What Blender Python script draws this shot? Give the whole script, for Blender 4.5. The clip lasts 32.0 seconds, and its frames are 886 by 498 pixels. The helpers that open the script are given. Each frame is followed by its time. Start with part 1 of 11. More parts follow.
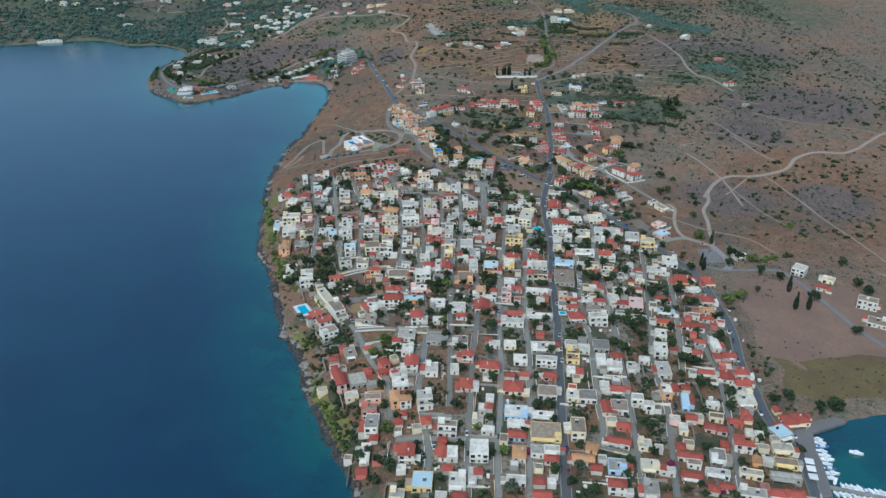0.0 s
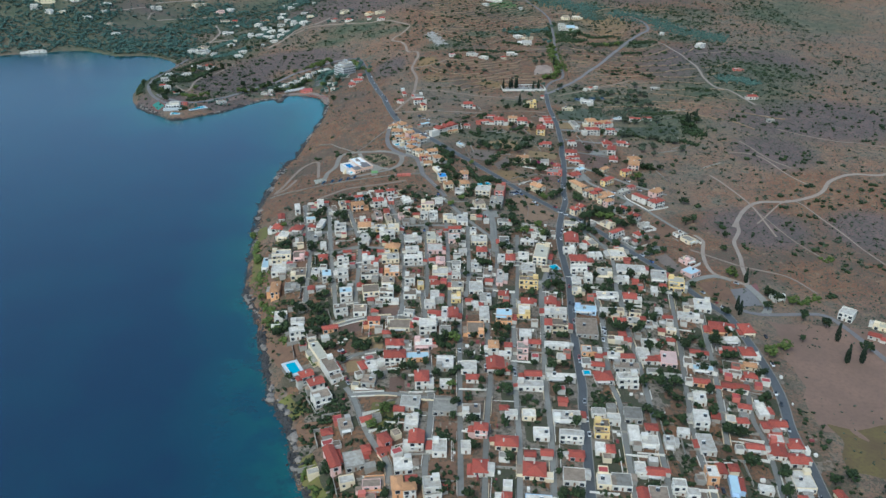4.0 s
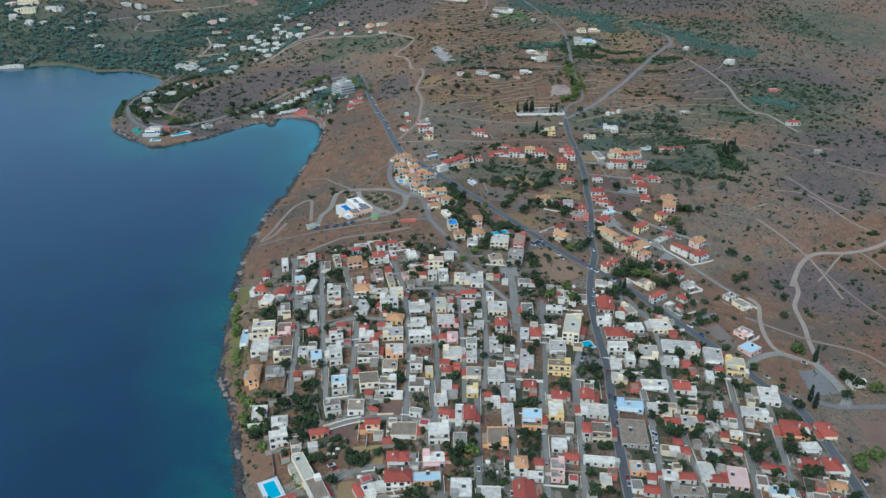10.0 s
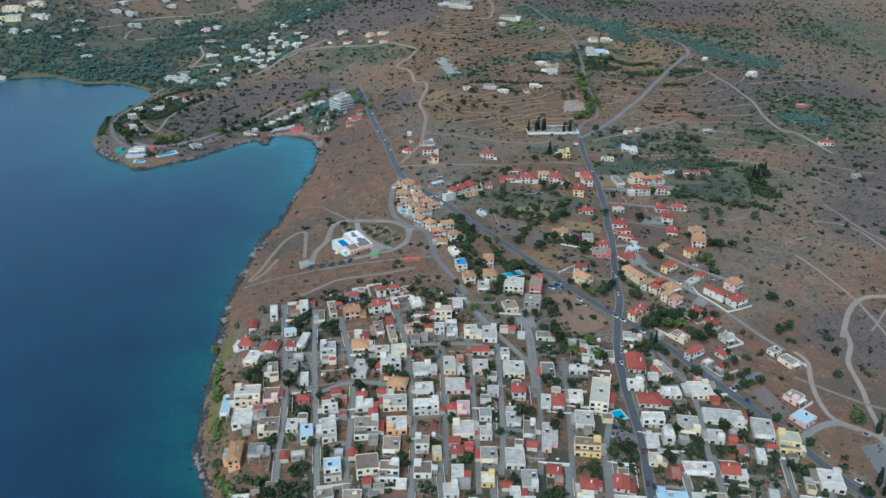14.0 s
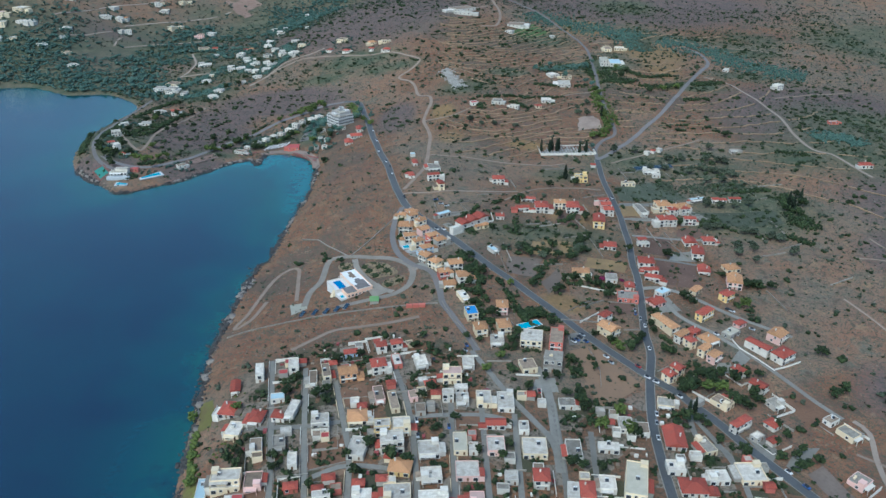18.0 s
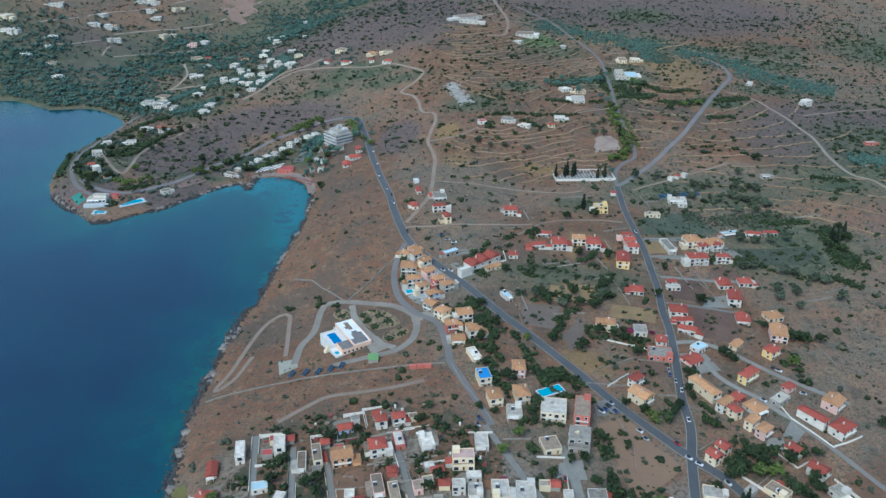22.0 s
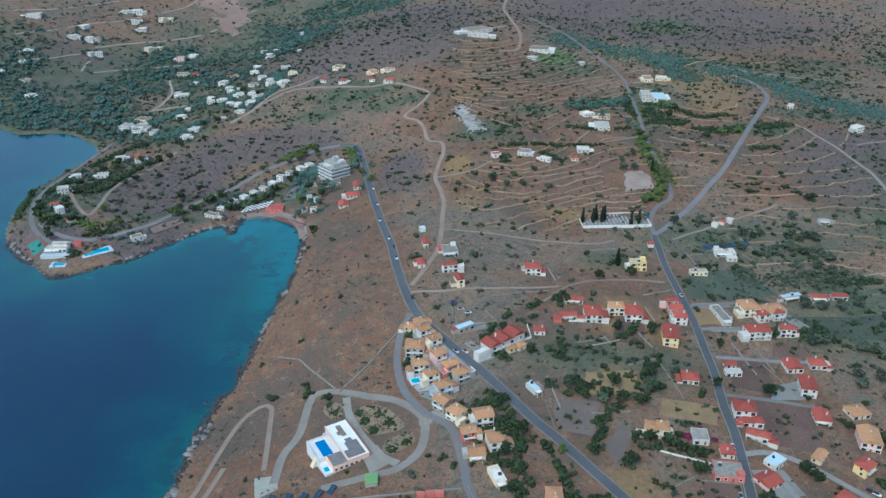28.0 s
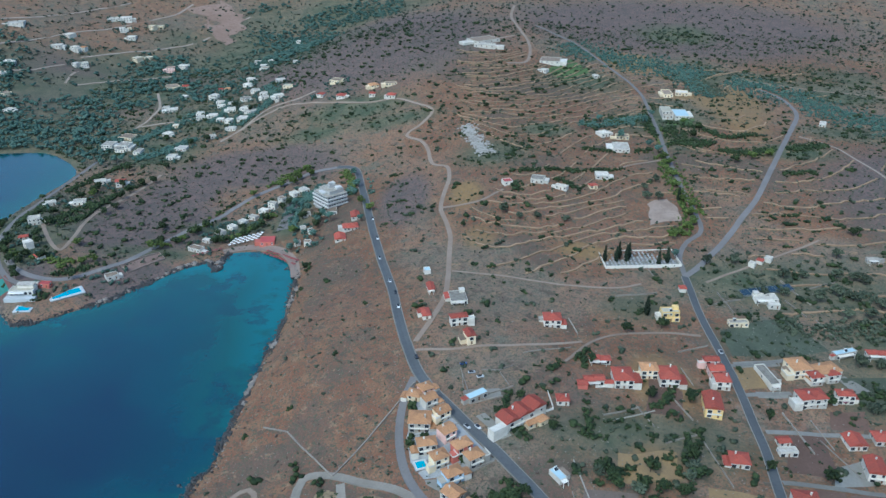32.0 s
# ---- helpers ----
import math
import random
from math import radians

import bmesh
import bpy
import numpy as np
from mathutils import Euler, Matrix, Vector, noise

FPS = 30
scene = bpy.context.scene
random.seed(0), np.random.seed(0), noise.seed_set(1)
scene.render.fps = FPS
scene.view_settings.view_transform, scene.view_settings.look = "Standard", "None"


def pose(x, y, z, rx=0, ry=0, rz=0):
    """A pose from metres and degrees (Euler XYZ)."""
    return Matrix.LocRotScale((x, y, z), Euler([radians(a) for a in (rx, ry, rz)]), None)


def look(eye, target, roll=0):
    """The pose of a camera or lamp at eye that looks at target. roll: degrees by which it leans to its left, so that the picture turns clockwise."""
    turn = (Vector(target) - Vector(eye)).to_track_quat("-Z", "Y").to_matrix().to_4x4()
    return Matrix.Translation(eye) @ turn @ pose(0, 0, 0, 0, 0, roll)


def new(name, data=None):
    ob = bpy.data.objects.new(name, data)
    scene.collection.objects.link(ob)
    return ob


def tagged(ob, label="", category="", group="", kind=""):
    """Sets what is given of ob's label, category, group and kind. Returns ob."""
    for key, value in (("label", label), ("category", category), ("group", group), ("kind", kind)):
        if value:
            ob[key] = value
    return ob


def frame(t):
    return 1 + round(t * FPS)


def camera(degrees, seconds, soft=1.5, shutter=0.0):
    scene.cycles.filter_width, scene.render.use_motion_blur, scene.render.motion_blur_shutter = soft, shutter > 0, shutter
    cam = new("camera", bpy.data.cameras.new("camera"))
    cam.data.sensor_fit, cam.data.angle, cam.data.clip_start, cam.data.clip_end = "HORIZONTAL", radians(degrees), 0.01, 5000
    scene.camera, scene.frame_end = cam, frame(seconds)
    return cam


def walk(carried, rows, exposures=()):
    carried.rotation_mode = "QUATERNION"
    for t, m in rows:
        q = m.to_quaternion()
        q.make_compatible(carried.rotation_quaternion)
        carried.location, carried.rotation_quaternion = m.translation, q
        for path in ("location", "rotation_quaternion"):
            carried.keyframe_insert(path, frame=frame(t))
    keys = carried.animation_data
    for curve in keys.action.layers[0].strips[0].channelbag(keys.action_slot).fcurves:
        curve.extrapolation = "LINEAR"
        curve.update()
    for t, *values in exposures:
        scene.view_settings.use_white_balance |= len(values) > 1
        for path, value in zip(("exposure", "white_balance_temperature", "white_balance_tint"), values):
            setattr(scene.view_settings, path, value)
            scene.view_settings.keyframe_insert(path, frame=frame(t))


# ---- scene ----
cam = camera(58.73, 32.0, 1.5)
walk(cam, [
    (0, look((0.02, -0.01, 303.98), (0.01, 179.61, 216.03), 0.461)),
    (2, look((-2.39, 36.72, 303.46), (-2.39, 216.38, 215.57), 0.300)),
    (4, look((-4.76, 73.50, 303.17), (-4.86, 253.20, 215.39), 0.231)),
    (6, look((-7.03, 110.23, 303.10), (-7.34, 289.99, 215.42), 0.244)),
    (8, look((-9.27, 146.83, 303.00), (-9.79, 326.61, 215.36), 0.246)),
    (10, look((-11.82, 183.64, 302.73), (-12.48, 363.45, 215.18), 0.217)),
    (12, look((-14.48, 220.64, 302.43), (-15.28, 400.51, 214.99), 0.169)),
    (14, look((-16.71, 257.49, 302.35), (-17.75, 437.38, 214.96), 0.134)),
    (16, look((-19.04, 294.21, 302.47), (-20.31, 474.06, 214.98), 0.133)),
    (18, look((-21.61, 330.93, 302.49), (-23.07, 510.73, 214.91), 0.151)),
    (20, look((-23.97, 367.73, 302.22), (-25.68, 547.58, 214.76), 0.147)),
    (22, look((-26.23, 404.41, 302.39), (-28.18, 584.25, 214.91), 0.119)),
    (24, look((-28.75, 440.92, 302.89), (-30.88, 620.68, 215.25), 0.077)),
    (26, look((-31.67, 477.38, 302.87), (-33.98, 657.13, 215.21), 0.033)),
    (28, look((-33.86, 513.90, 302.60), (-36.46, 693.68, 215.00), -0.021)),
    (30, look((-35.76, 550.44, 302.51), (-38.65, 730.22, 214.94), -0.072)),
    (32, look((-38.92, 586.86, 302.81), (-41.91, 766.60, 215.16), -0.094)),
], [(0, 0.28, 5540, -4), (17, 0.32, 5380, -4), (32, 0.42, 5180, -4)])

# ---- light: an even evening sky and a weak, wide sun ----
world = bpy.data.worlds.new("sky")
scene.world = world
world.use_nodes = True
sky = world.node_tree.nodes.new("ShaderNodeTexSky")
sky.sky_type, sky.sun_disc = "NISHITA", False
sky.sun_elevation, sky.sun_rotation = radians(50), radians(210)
sky.air_density, sky.dust_density, sky.ozone_density = 1.0, 2.5, 1.0
back = world.node_tree.nodes["Background"]
world.node_tree.links.new(sky.outputs["Color"], back.inputs["Color"])
back.inputs["Strength"].default_value = 0.15
lamp = bpy.data.lights.new("sun", "SUN")
lamp.energy, lamp.angle, lamp.color = 1.2, radians(18), (1.0, 0.93, 0.86)
sun = new("sun", lamp)
sun.matrix_world = look((-170, -300, 420), (0, 0, 0))


# ---- materials ----
def shade(name, rough=0.8, metal=0.0, spec=0.3):
    m = bpy.data.materials.new(name)
    m.use_nodes = True
    n = m.node_tree.nodes
    b = n["Principled BSDF"]
    b.inputs["Roughness"].default_value, b.inputs["Metallic"].default_value = rough, metal
    b.inputs["Specular IOR Level"].default_value = spec
    return m, n, m.node_tree.links, b


def node(n, kind, **sets):
    o = n.new(kind)
    for k, v in sets.items():
        o.inputs[k].default_value = v
    return o


def mix(n, l, fac, a, b, how="MIX"):
    o = n.new("ShaderNodeMix")
    o.data_type, o.blend_type = "RGBA", how
    for sock, v in ((o.inputs["Factor"], fac), (o.inputs["A"], a), (o.inputs["B"], b)):
        if isinstance(v, (int, float)):
            sock.default_value = v
        elif isinstance(v, tuple):
            sock.default_value = (*v, 1)[:4]
        else:
            l.new(v, sock)
    return o.outputs["Result"]


def ramp(n, l, fac, lo, hi):
    o = n.new("ShaderNodeMapRange")
    o.inputs["From Min"].default_value, o.inputs["From Max"].default_value = lo, hi
    l.new(fac, o.inputs["Value"])
    return o.outputs["Result"]


def noise_of(n, l, scale, detail=4.0, source="Object", rough=0.55):
    c = n.new("ShaderNodeTexCoord")
    if source == "World":
        g = n.new("ShaderNodeNewGeometry")
        vec = g.outputs["Position"]
    else:
        vec = c.outputs[source]
    t = node(n, "ShaderNodeTexNoise", Scale=scale, Detail=detail, Roughness=rough)
    l.new(vec, t.inputs["Vector"])
    return t.outputs["Fac"]


def relief(n, l, b, height, strength, distance):
    o = node(n, "ShaderNodeBump", Strength=strength, Distance=distance)
    l.new(height, o.inputs["Height"])
    l.new(o.outputs["Normal"], b.inputs["Normal"])


def plain(name, colour, other=None, rough=0.85, coarse=0.25, fine=3.0, vary=0.25, bump=0.05, each=0.12, spec=0.3, metal=0.0):
    """A surface that varies at two scales and from piece to piece."""
    m, n, l, b = shade(name, rough, metal, spec)
    other = other or tuple(0.62 * c for c in colour)
    big, small = noise_of(n, l, coarse, 5, "World"), noise_of(n, l, fine, 4, "World")
    c = mix(n, l, ramp(n, l, big, 0.38, 0.68), colour, mix(n, l, vary, colour, other))
    c = mix(n, l, ramp(n, l, small, 0.45, 0.75), c, mix(n, l, vary, c, other))
    info = n.new("ShaderNodeObjectInfo")
    hsv = n.new("ShaderNodeHueSaturation")
    l.new(ramp_out(n, l, info.outputs["Random"], 1 - each, 1 + each), hsv.inputs["Value"])
    l.new(c, hsv.inputs["Color"])
    l.new(hsv.outputs["Color"], b.inputs["Base Color"])
    relief(n, l, b, small, 0.4, bump)
    return m


def ramp_out(n, l, fac, lo, hi):
    o = n.new("ShaderNodeMapRange")
    o.inputs["To Min"].default_value, o.inputs["To Max"].default_value = lo, hi
    l.new(fac, o.inputs["Value"])
    return o.outputs["Result"]


def tiles(name, colour, other):
    """Clay pantiles: courses and rolls as relief, patchy with age."""
    m, n, l, b = shade(name, 0.8)
    c = n.new("ShaderNodeTexCoord")
    w1 = node(n, "ShaderNodeTexWave", Scale=2.2, Distortion=0.6, Detail=2.0)
    w1.bands_direction = "X"
    l.new(c.outputs["Object"], w1.inputs["Vector"])
    big, small = noise_of(n, l, 0.5, 5, "World"), noise_of(n, l, 2.6, 3, "World")
    col = mix(n, l, ramp(n, l, big, 0.35, 0.7), colour, other)
    col = mix(n, l, ramp(n, l, small, 0.5, 0.8), col, tuple(0.5 * v for v in other))
    col = mix(n, l, 0.25, col, w1.outputs["Color"], "MULTIPLY")
    info = n.new("ShaderNodeObjectInfo")
    hsv = n.new("ShaderNodeHueSaturation")
    l.new(ramp_out(n, l, info.outputs["Random"], 0.75, 1.15), hsv.inputs["Value"])
    l.new(col, hsv.inputs["Color"])
    l.new(hsv.outputs["Color"], b.inputs["Base Color"])
    relief(n, l, b, w1.outputs["Fac"], 0.6, 0.06)
    return m


paint = {
    "w": plain("lime_white_wall", (0.71, 0.675, 0.6), (0.47, 0.425, 0.36), vary=0.6, each=0.18),
    "c": plain("cream_wall", (0.75, 0.63, 0.43), (0.58, 0.49, 0.36)),
    "y": plain("yellow_wall", (0.76, 0.56, 0.24), (0.62, 0.44, 0.2)),
    "o": plain("apricot_wall", (0.74, 0.40, 0.20), (0.6, 0.32, 0.16)),
    "p": plain("pink_wall", (0.72, 0.48, 0.42), (0.6, 0.4, 0.34)),
    "b": plain("pale_blue_wall", (0.42, 0.56, 0.70), (0.55, 0.6, 0.66)),
    "g": plain("bare_concrete_wall", (0.38, 0.355, 0.31), (0.25, 0.225, 0.19)),
    "r": plain("red_wall", (0.52, 0.16, 0.12), (0.42, 0.12, 0.1)),
}
top = {
    "r": tiles("red_roof_tiles", (0.5, 0.105, 0.07), (0.38, 0.105, 0.075)),
    "o": tiles("orange_roof_tiles", (0.66, 0.35, 0.165), (0.54, 0.29, 0.15)),
    "R": plain("red_sheet_roof", (0.4, 0.08, 0.075), rough=0.6),
    "w": plain("white_roof_screed", (0.66, 0.62, 0.545), (0.35, 0.3, 0.24), coarse=0.4, vary=0.75, each=0.28),
    "g": plain("grey_roof_screed", (0.36, 0.335, 0.285), (0.19, 0.168, 0.138), coarse=0.4, vary=0.8, each=0.35),
    "d": plain("brown_roof_screed", (0.29, 0.225, 0.165), (0.15, 0.115, 0.085), coarse=0.4, vary=0.75, each=0.3),
    "b": plain("pale_blue_roof", (0.44, 0.58, 0.64), (0.36, 0.46, 0.5), vary=0.5),
    "B": plain("blue_roof_sheet", (0.05, 0.26, 0.6), (0.04, 0.2, 0.48)),
    "y": plain("beige_roof_screed", (0.5, 0.46, 0.36), (0.36, 0.33, 0.26), vary=0.6),
    "p": plain("pink_roof_screed", (0.6, 0.42, 0.37), (0.45, 0.32, 0.28), vary=0.6),
}
asphalt = plain("asphalt", (0.105, 0.112, 0.118), (0.065, 0.068, 0.072), coarse=0.05, fine=0.6, vary=0.5)
asphalt_pale = plain("worn_asphalt", (0.205, 0.192, 0.185), (0.14, 0.13, 0.125), coarse=0.05, fine=0.6, vary=0.5)
street_grey = plain("street_paving", (0.225, 0.218, 0.195), (0.155, 0.148, 0.128), coarse=0.06, fine=0.5, vary=0.6)
concrete = plain("street_concrete", (0.265, 0.255, 0.225), (0.185, 0.172, 0.145), coarse=0.06, fine=0.5, vary=0.6)
earth_track = plain("track_earth", (0.285, 0.225, 0.175), (0.22, 0.165, 0.125), coarse=0.06, fine=0.8, vary=0.7, rough=0.95)
gravel = plain("pale_gravel", (0.33, 0.275, 0.225), (0.26, 0.2, 0.155), coarse=0.06, fine=0.8, vary=0.6, rough=0.95)
stone = plain("field_stone", (0.3, 0.27, 0.23), (0.2, 0.175, 0.15), coarse=0.3, fine=2.0, vary=0.7, bump=0.2)
ledge = plain("grey_ledge_rock", (0.25, 0.22, 0.19), (0.14, 0.125, 0.11), coarse=0.15, fine=1.2, vary=0.8, bump=0.3)
rock = plain("shore_rock", (0.075, 0.072, 0.07), (0.025, 0.025, 0.026), coarse=0.15, fine=1.2, vary=0.8, bump=0.3, each=0.3)
whitewash = plain("whitewash", (0.72, 0.69, 0.62), (0.58, 0.53, 0.46))
bark = plain("bark", (0.1, 0.075, 0.055), bump=0.05)
pane_glass, _n, _l, _b = shade("window_glass", 0.12, 0.0, 0.5)
_b.inputs["Base Color"].default_value = (0.035, 0.04, 0.048, 1)
frame_white = plain("white_joinery", (0.72, 0.72, 0.7), rough=0.5)
door_wood = plain("brown_door", (0.16, 0.085, 0.045), rough=0.6)


def leaf(name, dark, light):
    m, n, l, b = shade(name, 0.75, 0.0, 0.2)
    g = n.new("ShaderNodeNewGeometry")
    info = n.new("ShaderNodeObjectInfo")
    c = mix(n, l, g.outputs["Random Per Island"], dark, light)
    hsv = n.new("ShaderNodeHueSaturation")
    l.new(ramp_out(n, l, info.outputs["Random"], 0.7, 1.25), hsv.inputs["Value"])
    l.new(c, hsv.inputs["Color"])
    l.new(hsv.outputs["Color"], b.inputs["Base Color"])
    return m


leaf_green = leaf("green_leaves", (0.015, 0.027, 0.012), (0.05, 0.07, 0.027))
leaf_olive = leaf("olive_leaves", (0.04, 0.055, 0.035), (0.1, 0.115, 0.075))
leaf_lime = leaf("light_green_leaves", (0.05, 0.08, 0.02), (0.125, 0.155, 0.042))
# pine green with distance haze mixed into the colour: paler and bluer
leaf_pine_hazed = leaf("hazed_pine_needles", (0.05, 0.102, 0.085), (0.108, 0.17, 0.135))
leaf_cypress = leaf("cypress_green", (0.012, 0.022, 0.014), (0.03, 0.042, 0.024))
leaf_scrub = leaf("dry_scrub", (0.04, 0.058, 0.04), (0.1, 0.118, 0.08))
leaf_heath = leaf("heath_tuft", (0.1, 0.074, 0.062), (0.17, 0.125, 0.1))
leaf_magenta = leaf("bougainvillea", (0.12, 0.012, 0.05), (0.24, 0.03, 0.1))


def ground_material():
    m, n, l, b = shade("dry_hillside_soil", 0.95, 0.0, 0.1)
    a = n.new("ShaderNodeAttribute")
    a.attribute_name = "cover"
    s = n.new("ShaderNodeSeparateColor")
    l.new(a.outputs["Color"], s.inputs["Color"])
    big, mid = noise_of(n, l, 0.011, 7, "World", 0.6), noise_of(n, l, 0.06, 7, "World", 0.68)
    small, tiny = noise_of(n, l, 0.4, 6, "World", 0.72), noise_of(n, l, 1.8, 3, "World")
    rust, ochre, dust, green = (0.265, 0.143, 0.092), (0.33, 0.215, 0.13), (0.205, 0.152, 0.114), (0.088, 0.1, 0.066)
    soil = mix(n, l, ramp(n, l, big, 0.42, 0.58), rust, dust)
    soil = mix(n, l, ramp(n, l, mid, 0.56, 0.68), soil, ochre)
    soil = mix(n, l, ramp(n, l, mid, 0.48, 0.36), soil, (0.165, 0.15, 0.115))
    red = mix(n, l, ramp(n, l, mid, 0.42, 0.62), (0.205, 0.096, 0.059), (0.255, 0.142, 0.084))
    red = mix(n, l, ramp(n, l, big, 0.52, 0.6), red, (0.145, 0.096, 0.074))
    soil = mix(n, l, ramp(n, l, a.outputs["Alpha"], 0.25, 0.65), soil, red)
    brush = noise_of(n, l, 0.13, 6, "World", 0.7)
    soil = mix(n, l, ramp(n, l, brush, 0.54, 0.64), soil, (0.105, 0.082, 0.066))
    soil = mix(n, l, ramp(n, l, brush, 0.42, 0.34), soil, (0.285, 0.187, 0.118))
    soil = mix(n, l, ramp(n, l, small, 0.52, 0.64), soil, green)
    tuft = noise_of(n, l, 0.9, 3, "World", 0.7)
    soil = mix(n, l, ramp(n, l, tuft, 0.5, 0.62), soil, (0.092, 0.092, 0.066))
    soil = mix(n, l, ramp(n, l, tiny, 0.6, 0.78), soil, (0.31, 0.25, 0.19))
    g = n.new("ShaderNodeNewGeometry")
    cells = node(n, "ShaderNodeTexVoronoi", Scale=0.075)
    cells.distance = "CHEBYCHEV"
    l.new(g.outputs["Position"], cells.inputs["Vector"])
    c3 = n.new("ShaderNodeSeparateColor")
    l.new(cells.outputs["Color"], c3.inputs["Color"])
    plot = mix(n, l, ramp(n, l, c3.outputs["Red"], 0.45, 0.55), (0.18, 0.105, 0.066), (0.235, 0.2, 0.16))
    plot = mix(n, l, ramp(n, l, c3.outputs["Green"], 0.66, 0.7), plot, (0.075, 0.078, 0.048))
    plot = mix(n, l, ramp(n, l, c3.outputs["Blue"], 0.82, 0.86), plot, (0.22, 0.118, 0.066))
    plot = mix(n, l, ramp(n, l, small, 0.45, 0.62), plot, (0.075, 0.068, 0.05))
    plot = mix(n, l, ramp(n, l, tiny, 0.6, 0.8), plot, (0.24, 0.22, 0.19))
    heath = mix(n, l, ramp(n, l, mid, 0.4, 0.65), (0.178, 0.124, 0.11), (0.122, 0.098, 0.09))
    heath = mix(n, l, ramp(n, l, small, 0.48, 0.62), heath, (0.08, 0.084, 0.07))
    straw = mix(n, l, ramp(n, l, small, 0.4, 0.7), (0.28, 0.185, 0.085), (0.18, 0.125, 0.07))
    c = mix(n, l, ramp(n, l, s.outputs["Green"], 0.3, 0.8), soil, heath)
    c = mix(n, l, s.outputs["Red"], c, plot)
    c = mix(n, l, s.outputs["Blue"], c, straw)
    a2 = n.new("ShaderNodeAttribute")
    a2.attribute_name = "growth"
    grass = mix(n, l, ramp(n, l, mid, 0.42, 0.6), (0.078, 0.098, 0.062), (0.145, 0.138, 0.09))
    grass = mix(n, l, ramp(n, l, small, 0.5, 0.7), grass, (0.068, 0.08, 0.06))
    c = mix(n, l, a2.outputs["Fac"], c, grass)
    l.new(c, b.inputs["Base Color"])
    relief(n, l, b, small, 0.6, 0.6)
    return m


def sea_material():
    m, n, l, b = shade("sea_water", 0.16, 0.0, 0.95)
    a = n.new("ShaderNodeAttribute")
    a.attribute_name = "depth"
    weed = noise_of(n, l, 0.012, 5, "World", 0.6)
    d = n.new("ShaderNodeMath")
    d.operation = "ADD"
    w = ramp_out(n, l, ramp(n, l, weed, 0.47, 0.57), -0.08, 0.16)
    l.new(a.outputs["Fac"], d.inputs[0])
    l.new(w, d.inputs[1])
    r = n.new("ShaderNodeValToRGB")
    l.new(d.outputs[0], r.inputs["Fac"])
    e = r.color_ramp.elements
    e[0].position, e[0].color = 0.0, (0.012, 0.135, 0.145, 1)
    e[1].position, e[1].color = 1.0, (0.0016, 0.0205, 0.05, 1)
    for p, col in ((0.22, (0.007, 0.074, 0.072, 1)), (0.5, (0.0025, 0.046, 0.067, 1))):
        x = e.new(p)
        x.color = col
    meadow = noise_of(n, l, 0.034, 6, "World", 0.62)
    shallow = ramp(n, l, a.outputs["Fac"], 0.85, 0.3)
    weigh = n.new("ShaderNodeMath")
    weigh.operation = "MULTIPLY"
    l.new(ramp(n, l, meadow, 0.54, 0.6), weigh.inputs[0])
    l.new(shallow, weigh.inputs[1])
    water = mix(n, l, weigh.outputs[0], r.outputs["Color"], mix(n, l, 0.55, r.outputs["Color"], (0.004, 0.03, 0.05)))
    swell = noise_of(n, l, 0.02, 3, "World")
    water = mix(n, l, ramp(n, l, swell, 0.35, 0.75), water, mix(n, l, 0.12, water, (0.01, 0.09, 0.12)))
    l.new(water, b.inputs["Base Color"])
    c = n.new("ShaderNodeNewGeometry")
    wv = node(n, "ShaderNodeTexNoise", Scale=0.35, Detail=4.0, Roughness=0.6)
    l.new(c.outputs["Position"], wv.inputs["Vector"])
    relief(n, l, b, wv.outputs["Fac"], 0.35, 0.25)
    return m

# ---- the water's edge ----
coast_south = [(-40, 200), (-44.3, 317.8), (-46.7, 326.2), (-53, 338.1), (-61.3, 354.3), (-68.2, 369.2), (-74, 383.9), (-79.3, 396), (-83.8, 400.5), (-87.3, 413.4), (-92, 430.8), (-98.3, 450.6), (-105.9, 467.4), (-114.8, 474.6), (-115.8, 484.4), (-121.2, 504.1), (-128.2, 529.4), (-137.1, 556.6), (-146.7, 586.2), (-155.7, 601.9), (-159.5, 613.9), (-163.8, 638.7), (-168.6, 669.8), (-172.2, 695.3), (-176.1, 722.8), (-180.4, 752.6), (-185.5, 785.1), (-184.9, 820.7), (-185.1, 866.6), (-181.2, 918.1)]
coast_bay = [(-175.4, 924.4), (-172.8, 961.4), (-170.7, 999.8), (-168.3, 1031.5), (-165, 1060), (-165.1, 1091.2), (-166.9, 1134.9), (-169, 1154), (-180, 1179.3), (-195.3, 1195.3), (-211.3, 1200.6), (-225.5, 1198.2), (-233, 1194.8), (-237.2, 1188.2), (-234.8, 1165.1), (-236.5, 1161.1), (-241.1, 1169.1), (-247.4, 1179.5), (-259.8, 1173), (-270.8, 1162.6), (-279.8, 1147.6), (-293, 1133.2), (-303.9, 1114.9), (-320.3, 1101.6), (-336.1, 1088.9), (-348.3, 1079), (-363, 1074.9)]
coast_headland = [(-382.2, 1094), (-408.4, 1116.3), (-431.1, 1141.4), (-446.3, 1171.3), (-457.2, 1203.5), (-464.9, 1247.1), (-465.6, 1285.2), (-459, 1326.5), (-453, 1362), (-451.5, 1384), (-458.5, 1402), (-474, 1421), (-499, 1444.5), (-513, 1454), (-528.5, 1459), (-554, 1457), (-574, 1450), (-604, 1468), (-646, 1497), (-678, 1502), (-705, 1482), (-743, 1470), (-765, 1461), (-808, 1444), (-860, 1432), (-930, 1440), (-1020, 1470), (-1150, 1510)]
